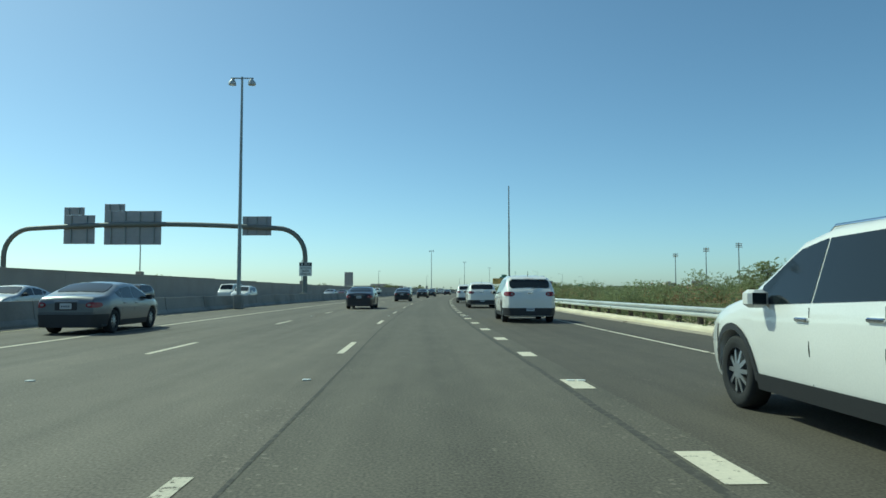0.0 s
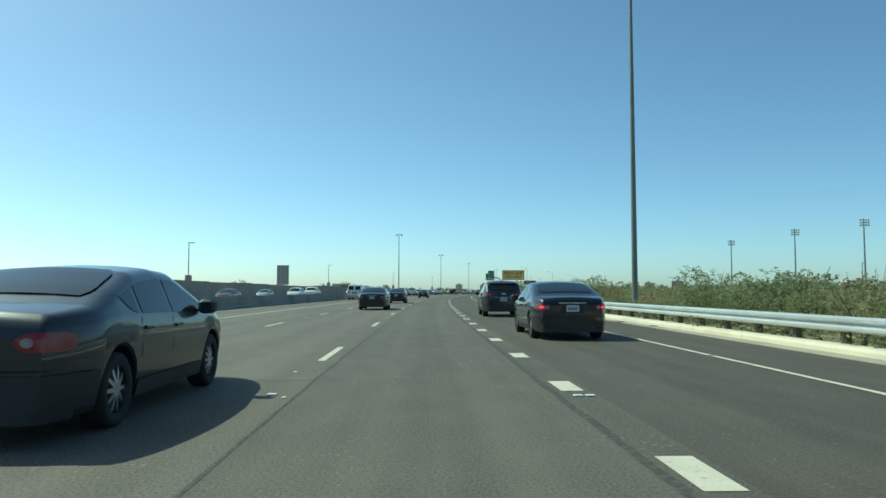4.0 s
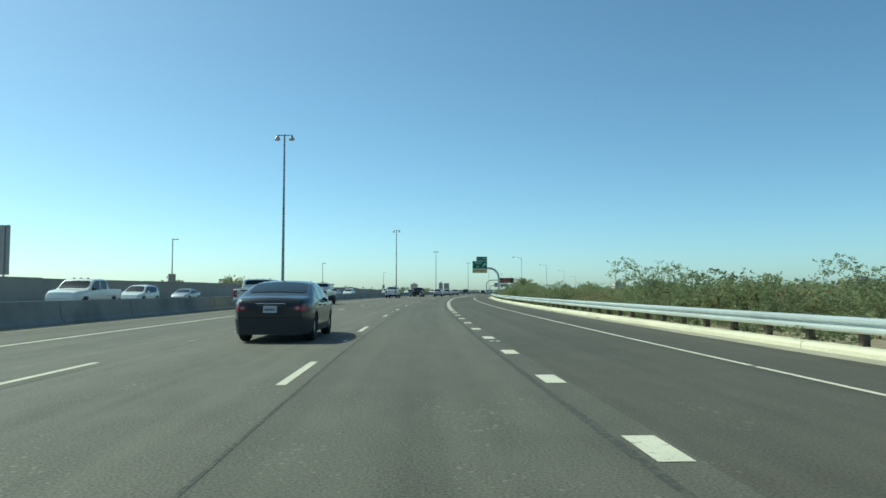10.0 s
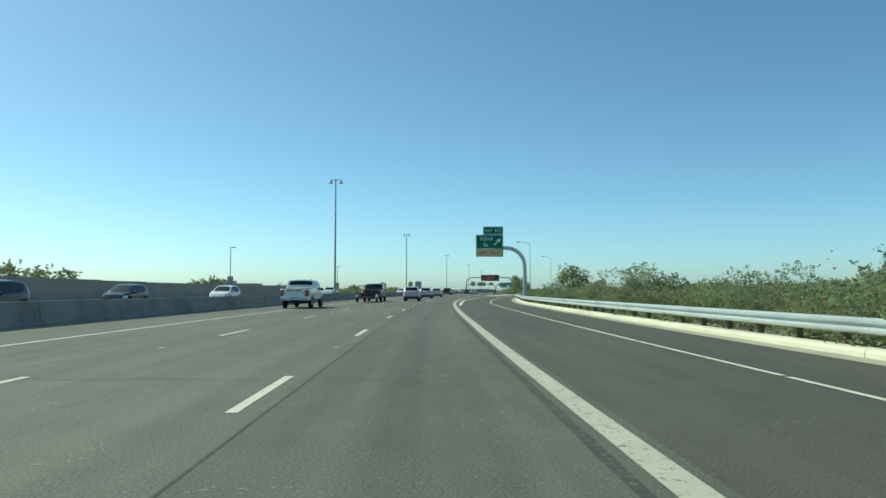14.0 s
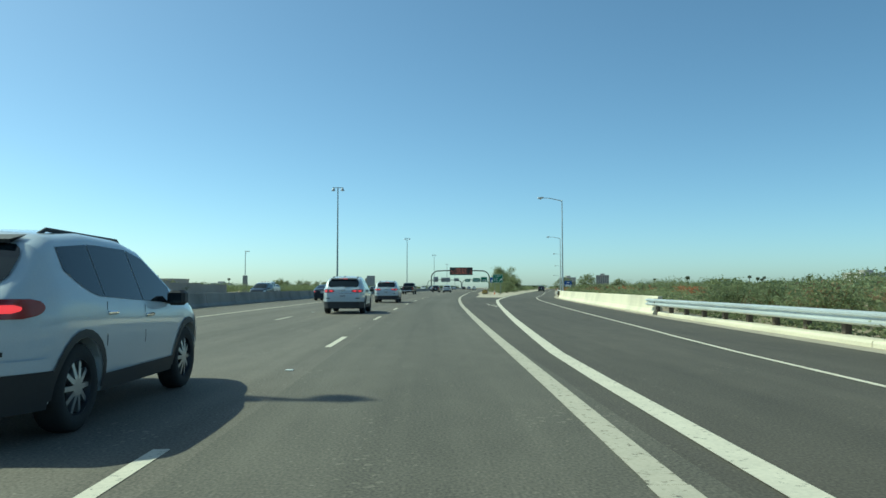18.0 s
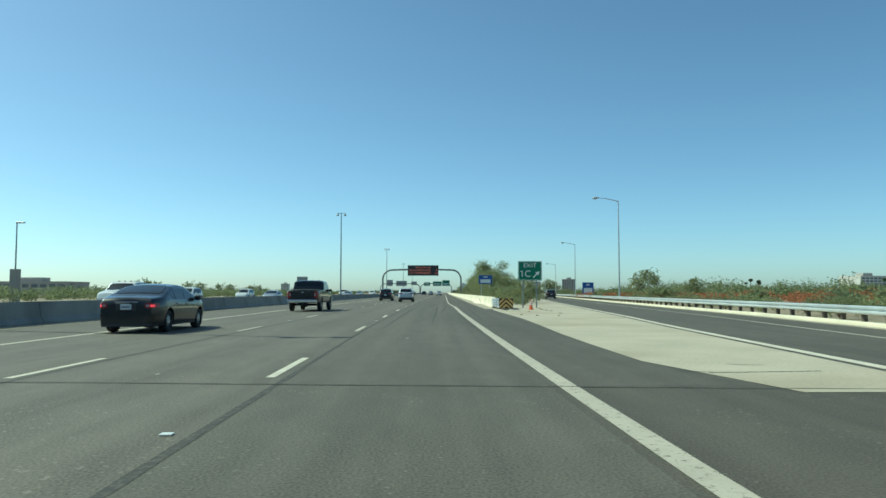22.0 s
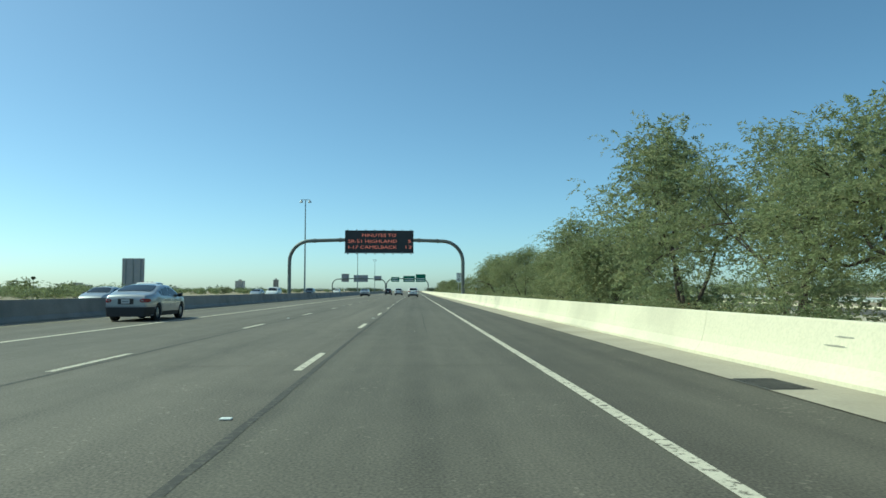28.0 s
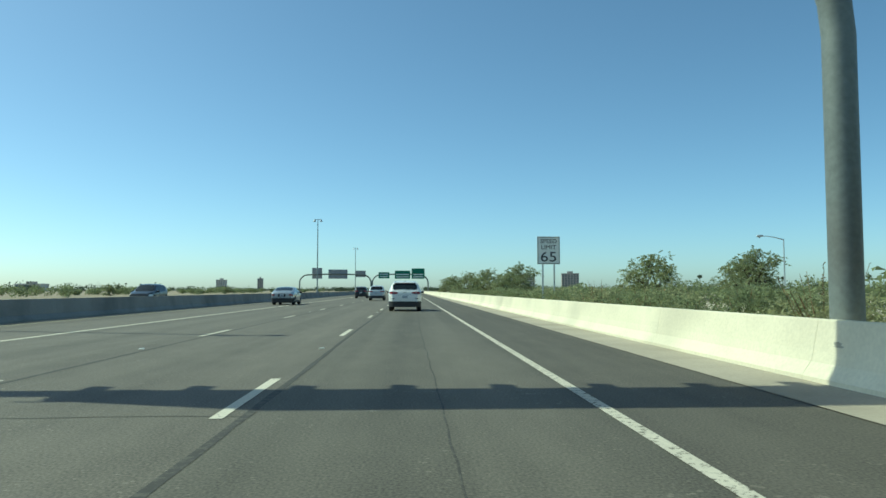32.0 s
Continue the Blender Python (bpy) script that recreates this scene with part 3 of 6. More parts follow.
for j, s in enumerate((12, 103, 197, 301, 398, 504)):
    if j == 0:
        wl.matrix_basis = at(s, -43.6)
    else:
        copy_thing(wl, at(s, -43.6 if s < 450 else -50.0))

plain = root("bare_pole", "tall dark bare steel pole behind the guard rail", "pole")
part("pole", Shape().tube([(0, 0, 0), (0, 0, 8), (0, 0, 17.1)], [0.15, 0.12, 0.075], 10), RUST_POLE, plain, smooth=40)
part("cap", Shape().tube([(0, 0, 17.1), (0, 0, 17.35)], [0.1, 0.09], 8), POLE, plain, smooth=40)
plain.matrix_basis = at(110.2, 10.4)

sp = root("stadium_lamp", "sports field floodlight mast far behind the bushes", "street lamp", group="sports field masts")
part("mast", Shape().tube([(0, 0, 0), (0, 0, 15.2)], [0.22, 0.12], 8), POLE, sp, smooth=40)
for j in range(3):
    part("crossarm", Shape().box(-0.9, -0.06, 13.9 + 0.5 * j, 0.9, 0.06, 13.98 + 0.5 * j), POLE, sp)
    for k in range(4):
        part("floodlight", Shape().tube([(-0.72 + 0.48 * k, -0.05, 13.95 + 0.5 * j), (-0.72 + 0.48 * k, -0.4, 13.85 + 0.5 * j)], [0.1, 0.2], 8), LAMP_GREY, sp, smooth=40)
for j, q in enumerate(((215.3, 80.9), (239.4, 77.6), (277.2, 75.0))):
    if j == 0:
        sp.matrix_basis = at(*q)
    else:
        copy_thing(sp, at(*q))


# ---- overhead structures and signs ----
def arch_points(x0, x1, z, r, lean=0.35):
    """A tube that rises at x0, bends, runs level and comes down at x1."""
    pts = [(x0, 0, 0), (x0, 0, z - r)]
    for k in range(1, 9):
        a = k / 8 * math.pi / 2
        pts.append((x0 + r * (1 - math.cos(a)), 0, z - r + r * math.sin(a)))
    for k in range(1, 12):
        q = k / 12
        pts.append((x0 + r + (x1 - x0 - 2 * r) * q, 0, z + lean * math.sin(q * math.pi)))
    for k in range(0, 9):
        a = (1 - k / 8) * math.pi / 2
        pts.append((x1 - r * (1 - math.cos(a)), 0, z - r + r * math.sin(a)))
    pts.append((x1, 0, 0))
    return pts


def sign_back(parent, x0, x1, z0, z1, ribs=3):
    b = part("sign_panel", Shape().box(x0, 0.22, z0, x1, 0.26, z1, 0.012), SIGN_BACK, parent, "bare aluminium back of a sign")
    for k in range(ribs):
        x = x0 + (x1 - x0) * (k + 0.5) / ribs
        part("rib", Shape().box(x - 0.04, 0.1, z0 + 0.08, x + 0.04, 0.217, z1 - 0.08), POLE, b)
    for k in range(1, int((z1 - z0) / 0.42)):
        z = z0 + 0.42 * k
        part("seam", Shape().box(x0 + 0.02, 0.208, z - 0.012, x1 - 0.02, 0.2185, z + 0.012), POLE, b)


g1 = root("sign_gantry", "dark steel tube arch carrying signs that face the far lanes", "gantry")
g1.matrix_basis = at(76, 0)
part("arch", Shape().tube(arch_points(-46.0, -13.75, 7.85, 3.0, 0.45), 0.26, 12), RUST_POLE, g1, smooth=40)
sign_back(g1, -39.75, -36.4, 6.2, 9.3, 2)
sign_back(g1, -39.75, -37.55, 9.31, 10.15, 2)
sign_back(g1, -35.4, -29.25, 6.12, 9.75, 4)
sign_back(g1, -35.4, -33.2, 9.76, 10.5, 2)
sign_back(g1, -20.55, -17.45, 7.1, 9.15, 3)
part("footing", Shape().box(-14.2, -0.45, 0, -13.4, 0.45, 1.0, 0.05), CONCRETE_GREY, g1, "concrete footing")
hov = part("carpool_sign", Shape().box(-14.3, -0.36, 2.75, -12.95, -0.33, 4.2, 0.01), SIGN_WHITE, g1, "white sign with a black head on the arch's leg")
part("header", Shape().box(-14.27, -0.375, 3.83, -12.98, -0.362, 4.17), INK, hov)
write("HOV", 0.3, -13.45, -0.385, 4.0, SIGN_WHITE, hov)
write("VIOLATION", 0.3, -13.62, -0.37, 3.58, INK, hov, 1.1)
write("$400", 0.36, -13.62, -0.37, 3.27, INK, hov, 0.75)
write("MINIMUM", 0.3, -13.62, -0.37, 2.95, INK, hov, 1.0)
dia = Shape().add([(-14.0, -0.385, 3.86), (-13.9, -0.385, 4.0), (-14.0, -0.385, 4.14), (-14.1, -0.385, 4.0)], [(0, 1, 2, 3)])
part("diamond", dia, SIGN_WHITE, hov)

for s, u0, z0, z1, wd in ((261, -45.5, 2.9, 8.1, 3.25), (658, -46, 1.8, 6.45, 3.6)):
    q = root("roadside_sign", "large bare-backed roadside sign on two posts beyond the far lanes", "sign", group="sign backs beyond the far lanes")
    sign_back(q, -wd / 2, wd / 2, z0, z1, 3)
    for sx in (-0.3, 0.3):
        part("post", Shape().box(sx * wd - 0.08, 0.27, -0.1, sx * wd + 0.08, 0.43, z1 - 0.2), POLE, q)
    q.matrix_basis = at(s, u0)

ys = root("exit_only_sign", "yellow sign with black lettering on two posts in bushes", "sign")
ys.matrix_basis = at(181.5, 11.2)
pn = part("sign_panel", Shape().box(-1.65, -0.02, 2.87, 1.65, 0.02, 4.33, 0.008), SIGN_YELLOW, ys)
for a in ((-1.6, 2.92, 1.6, 2.95), (-1.6, 4.25, 1.6, 4.28), (-1.6, 2.92, -1.57, 4.28), (1.57, 2.92, 1.6, 4.28)):
    part("border", Shape().box(a[0], -0.028, a[1], a[2], -0.021, a[3]), INK, pn)
write("RIGHT LANE", 0.55, 0, -0.03, 3.88, INK, pn, 2.7)
write("EXIT ONLY", 0.55, 0, -0.03, 3.3, INK, pn, 2.35)
for sx in (-1.1, 1.15):
    part("post", Shape().box(sx - 0.06, 0.022, -0.1, sx + 0.06, 0.14, 4.2), IRON, ys)


def arrow(x, z, size, y=-0.03):
    """An arrow up to the right."""
    sh = Shape()
    pts = [(-0.06, -0.5), (0.06, -0.5), (0.06, 0.1), (0.24, 0.02), (0.0, 0.5), (-0.24, 0.02), (-0.06, 0.1)]
    a = radians(-45)
    q = [(x + size * (px * math.cos(a) - pz * math.sin(a)), y, z + size * (px * math.sin(a) + pz * math.cos(a))) for px, pz in pts]
    k = len(q)
    sh.add(q + [(p[0], p[1] + 0.006, p[2]) for p in q], [tuple(range(k))] + [(i, (i + 1) % k, k + (i + 1) % k, k + i) for i in range(k)])
    return sh


def frame_lines(parent, x0, z0, x1, z1, mat, y=-0.03, t=0.035, inset=0.05):
    x0, z0, x1, z1 = x0 + inset, z0 + inset, x1 - inset, z1 - inset
    for a in ((x0, z0, x1, z0 + t), (x0, z1 - t, x1, z1), (x0, z0 + t, x0 + t, z1 - t), (x1 - t, z0 + t, x1, z1 - t)):
        part("border", Shape().box(a[0], y, a[1], a[2], y + 0.006, a[3]), mat, parent)


gs = root("exit_guide_sign", "green exit sign with faded yellow foot on curved steel arm", "sign")
gs.matrix_basis = at(349.6, 0)
part("mast_arm", Shape().tube([(9.8, 0.25, 0), (9.8, 0.25, 4.2)] + [(9.8 - 2.2 * (1 - math.cos(k / 8 * math.pi / 2)), 0.25, 4.2 + 2.2 * math.sin(k / 8 * math.pi / 2)) for k in range(1, 9)] + [(5.4, 0.25, 6.55), (4.2, 0.25, 6.6)],
     [0.24] * 2 + [0.23] * 8 + [0.2, 0.18], 12), GALV, gs, smooth=40)
tab = part("exit_number_panel", Shape().box(4.78, -0.02, 8.02, 7.2, 0.02, 9.0, 0.01), SIGN_GREEN, gs)
frame_lines(tab, 4.78, 8.02, 7.2, 9.0, SIGN_WHITE)
write("EXIT", 0.36, 5.45, -0.03, 8.5, SIGN_WHITE, tab, 0.85)
write("1C", 0.55, 6.55, -0.03, 8.52, SIGN_WHITE, tab, 0.68)
mainp = part("guide_panel", Shape().box(3.9, -0.02, 6.25, 7.2, 0.02, 8.0, 0.01), SIGN_GREEN, gs)
frame_lines(mainp, 3.9, 6.25, 7.2, 8.0, SIGN_WHITE)
write("32nd", 0.62, 5.15, -0.03, 7.5, SIGN_WHITE, mainp, 1.5)
write("St", 0.62, 5.1, -0.03, 6.75, SIGN_WHITE, mainp, 0.62)
part("arrow", arrow(6.5, 7.15, 1.15), SIGN_WHITE, mainp)
foot = part("exit_only_panel", Shape().box(3.9, -0.02, 5.33, 7.2, 0.02, 6.23, 0.01), SIGN_CREAM, gs, "faded yellow foot panel")
frame_lines(foot, 3.9, 5.33, 7.2, 6.23, INK)
write("EXIT  ONLY", 0.5, 5.55, -0.03, 5.78, INK, foot, 2.5)
for x in (4.4, 5.5, 6.6):
    part("bracket", Shape().box(x - 0.05, 0.021, 5.5, x + 0.05, 0.1, 7.9), GALV, gs)

vm = root("message_gantry", "steel tube arch over the lanes with an electronic message board", "gantry")
vm.matrix_basis = at(639.5, 0)
part("arch", Shape().tube(arch_points(-17.4, 6.72, 8.1, 2.9, 0.2), 0.25, 16), RUST_POLE, vm, smooth=40)
for x in (-10.4, 0.6, -13.9, 3.15):
    z = 8.1 + 0.2 * math.sin(math.pi * (x + 14.5) / 18.32)
    part("coupling", Shape().tube([(x - 0.13, 0, z), (x + 0.13, 0, z)], 0.31, 12), RUST_POLE, vm, smooth=40)
bd = part("message_board", Shape().box(-9.65, -0.95, 6.44, -0.2, -0.3, 9.5, 0.04), VMS_BLACK, vm, "black electronic board")
for k in range(8):
    x = -9.3 + k * 1.25
    part("bracket", Shape().box(x - 0.06, -1.1, 6.22, x + 0.06, 0.1, 6.465), POLE, bd)
    part("hook", Shape().box(x - 0.06, -0.9, 9.505, x + 0.06, -0.6, 9.66), POLE, bd)
part("catwalk", Shape().box(-9.75, -1.12, 6.32, -0.1, -1.08, 6.42), POLE, bd)
frame_lines(bd, -9.65, 6.44, -0.2, 9.5, INK, y=-0.97, t=0.13, inset=0.0)
write("MINUTES TO", 0.62, -4.95, -0.975, 8.8, LED, bd, 4.7)
write("SR-51 HIGHLAND", 0.62, -5.85, -0.975, 7.98, LED, bd, 6.7)
write("5", 0.62, -0.75, -0.975, 7.98, LED, bd, 0.4)
write("I-17 CAMELBACK", 0.62, -5.85, -0.975, 7.16, LED, bd, 6.7)
write("13", 0.62, -0.95, -0.975, 7.16, LED, bd, 0.8)
part("footing", Shape().box(6.0, -0.7, -0.05, 7.45, 0.7, 0.6, 0.04), CONCRETE, vm, "round-cornered concrete footing")

ex = root("gore_exit_sign", "green exit sign with an arrow on two steel posts", "sign")
ex.matrix_basis = at(473.7, 8.0)
pn = part("sign_panel", Shape().box(-0.92, -0.02, 2.12, 0.92, 0.02, 3.62, 0.008), SIGN_GREEN, ex)
frame_lines(pn, -0.92, 2.12, 0.92, 3.62, SIGN_WHITE, t=0.03, inset=0.03)
write("EXIT", 0.46, 0, -0.03, 3.28, SIGN_WHITE, pn, 1.0)
write("1C", 0.72, -0.36, -0.03, 2.62, SIGN_WHITE, pn, 0.68)
part("letter", Shape().add([(-0.75, -0.03, 2.77), (-0.639, -0.03, 2.83), (-0.639, -0.03, 2.9), (-0.75, -0.03, 2.83)], [(0, 1, 2, 3)]), SIGN_WHITE, pn)
part("arrow", arrow(0.5, 2.6, 0.72), SIGN_WHITE, pn)
for sx in (-0.55, 0.5):
    part("post", Shape().box(sx - 0.045, 0.022, -0.05, sx + 0.045, 0.11, 3.5), POLE, ex)

ca = root("crash_cushion", "corrugated steel crash cushion with a yellow chevron nose", "crash cushion")
ca.matrix_basis = at(467.9, 5.6)
for k in range(4):
    z = 0.18 + 0.165 * k
    for sx in (-1, 1):
        for j in range(3):
            w0, w1 = 0.42 + 0.03 * j, 0.42 + 0.03 * j
            part("panel", Shape().tube([(sx * w0, 0.25 + 1.9 * j, z), (sx * w1, 2.2 + 1.9 * j, z)], 0.075, 8), GALV, ca, smooth=50)
for j in range(4):
    part("diaphragm", Shape().box(-0.34, 0.3 + 1.8 * j, 0.05, 0.34, 0.4 + 1.8 * j, 0.74), GALV, ca)
nose = part("nose", Shape().box(-0.49, -0.06, 0.1, 0.49, 0.06, 0.8, 0.02), MAROON, ca, "dark red nose with yellow chevrons")
for k in range(-1, 4):
    for sx in (-1, 1):
        pts = []
        for x in np.linspace(0.0, 0.48, 25):
            z = -0.02 + k * 0.29 - x * 0.95
            lo, hi = max(z, 0.12), min(z + 0.145, 0.78)
            if hi - lo > 0.004:
                pts += [(sx * x, -0.064, lo), (sx * x, -0.064, hi)]
        n = len(pts) // 2
        if n > 2:
            fs = [(2*i, 2*i + 2, 2*i + 3, 2*i + 1) for i in range(n - 1)]
            part("chevron_band", Shape().add(pts, fs if sx > 0 else [f[::-1] for f in fs]), MARKER_YELLOW, nose)
part("base_rail", Shape().box(-0.2, 0.1, 0.0, 0.2, 5.9, 0.06), IRON, ca)

for s, u, w, z0, z1, nm in ((529, 7.8, 1.05, 2.5, 3.85, "blue service sign with pale panels above the bushes"), (566, 31.1, 1.15, 0.85, 3.25, "small blue sign beside the exit ramp")):
    q = root("blue_sign", nm, "sign")
    q.matrix_basis = at(s, u)
    pn = part("sign_panel", Shape().box(-w, -0.02, z0, w, 0.02, z1, 0.008), SIGN_BLUE, q)
    for a in ((-0.3, 0.74, 0.3, 0.84), (-0.75, 0.12, 0.75, 0.52)):
        part("panel_bar", Shape().box(a[0] * w, -0.03, z0 + (z1 - z0) * a[1], a[2] * w, -0.022, z0 + (z1 - z0) * a[3]), SIGN_WHITE, pn)
    for sx in (-0.6, 0.6):
        part("post", Shape().box(sx * w - 0.05, 0.022, -0.1, sx * w + 0.05, 0.12, z1 - 0.1), GALV, q)

up = root("utility_post", "short white utility marker post behind the barrier", "post")
part("post", Shape().box(-0.14, -0.09, -0.1, 0.14, 0.09, 1.72, 0.02), SIGN_WHITE, up)
part("cap", Shape().box(-0.16, -0.11, 1.724, 0.16, 0.11, 1.79, 0.02), SIGN_WHITE, up)
part("label_plate", Shape().box(-0.1, -0.1, 1.2, 0.1, -0.094, 1.5), SIGN_YELLOW, up, "faded yellow plate")
up.matrix_basis = at(635.2, 8.2)

sl = root("speed_limit_sign", "white speed limit sign above the bushes", "sign")
sl.matrix_basis = at(672, 8.36)
pn = part("sign_panel", Shape().box(-0.7, -0.02, 2.77, 0.7, 0.02, 4.47, 0.008), SIGN_WHITE, sl)
frame_lines(pn, -0.7, 2.77, 0.7, 4.47, INK, t=0.03, inset=0.03)
write("SPEED", 0.36, 0, -0.03, 4.17, INK, pn, 1.0)
write("LIMIT", 0.36, 0, -0.03, 3.8, INK, pn, 0.9)
write("65", 0.85, 0, -0.03, 3.2, INK, pn, 0.95)
for sx in (-0.35, 0.35):
    part("post", Shape().box(sx - 0.045, 0.022, -0.1, sx + 0.045, 0.11, 4.3), GALV, sl)

fg = root("far_sign_gantry", "distant twin arches with green signs over both roadways", "gantry")
fg.matrix_basis = at(895, 0, -0.8)
part("arch", Shape().tube(arch_points(-41, -14.8, 7.6, 3.0, 0.3), 0.26, 8), RUST_POLE, fg, smooth=40)
part("arch", Shape().tube(arch_points(-14.3, 6.3, 7.6, 3.0, 0.3), 0.26, 8), RUST_POLE, fg, smooth=40)
sign_back(fg, -36.5, -32.8, 6.2, 10.2, 3)
sign_back(fg, -30.5, -23.5, 6.2, 9.6, 4)
sign_back(fg, -20.5, -16.8, 6.8, 9.2, 3)
for x0, x1, z0, z1 in ((-12.0, -8.0, 6.3, 8.6), (-6.0, -0.3, 6.2, 9.2), (0.2, 5.0, 6.2, 10.0)):
    pn = part("guide_panel", Shape().box(x0, -0.45, z0, x1, -0.4, z1, 0.01), SIGN_GREEN, fg)
    for k in range(2):
        part("panel_bar", Shape().box(x0 + 0.5, -0.46, z0 + 0.5 + k * 0.9, x1 - 0.5, -0.452, z0 + 0.85 + k * 0.9), SIGN_WHITE, pn)


# ---- vehicles ----
GLASS = material("tinted_glass", (0.012, 0.016, 0.018), rough=0.05, vary=0.05, bump=0, spec=0.45)
TYRE = material("tyre_rubber", (0.018, 0.018, 0.018), rough=0.85, vary=0.2, scale=10, bump=0.1)
ALLOY = material("alloy_wheel", (0.4, 0.41, 0.42), rough=0.38, metal=0.85, vary=0.06, bump=0)
TRIM = material("black_plastic_trim", (0.025, 0.025, 0.027), rough=0.6, vary=0.12, bump=0.03)
RIM = material("wheel_barrel", (0.05, 0.05, 0.053), rough=0.4, metal=0.7, vary=0.1, bump=0)
CHROME = material("chrome_trim", (0.75, 0.76, 0.78), rough=0.12, metal=1.0, vary=0.02, bump=0)
TAIL = material("tail_lamp_red", (0.22, 0.008, 0.01), rough=0.25, vary=0.1, bump=0, coat=0.3)
TAIL_LIT = glowing("tail_lamp_lit", (1.0, 0.05, 0.07), 0.75)
CLEAR = material("clear_lamp", (0.7, 0.7, 0.68), rough=0.1, vary=0.05, bump=0, coat=0.5)
REVERSE = material("reversing_lamp", (0.26, 0.2, 0.19), rough=0.15, vary=0.05, bump=0, coat=0.4)
PLATE = material("licence_plate", (0.5, 0.52, 0.54), rough=0.5, vary=0.08, bump=0)
PLATE_INK = material("plate_ink", (0.07, 0.08, 0.11), rough=0.5, vary=0.1, bump=0)
UNDER = material("underbody", (0.012, 0.012, 0.012), rough=0.9, vary=0.1, bump=0)


def car_paint(name, base, metal=0.0):
    return material(name, base, rough=0.35, metal=metal, vary=0.05, scale=0.8, fine=60, bump=0.0, coat=0.8, dirt=[c * 0.8 + 0.003 for c in base], dirt_amount=0.3, spec=0.3)


PAINTS = {"white": car_paint("paint_white", (0.8, 0.78, 0.73)), "pearl": car_paint("paint_pearl", (0.5, 0.54, 0.57)), "black": car_paint("paint_black", (0.005, 0.006, 0.008)),
          "navy": car_paint("paint_navy", (0.008, 0.012, 0.022)), "grey": car_paint("paint_grey", (0.17, 0.18, 0.19), 0.5), "silver": car_paint("paint_silver", (0.42, 0.43, 0.44), 0.6),
          "red": car_paint("paint_red", (0.07, 0.016, 0.015)), "slate": car_paint("paint_slate", (0.02, 0.022, 0.025), 0.1)}

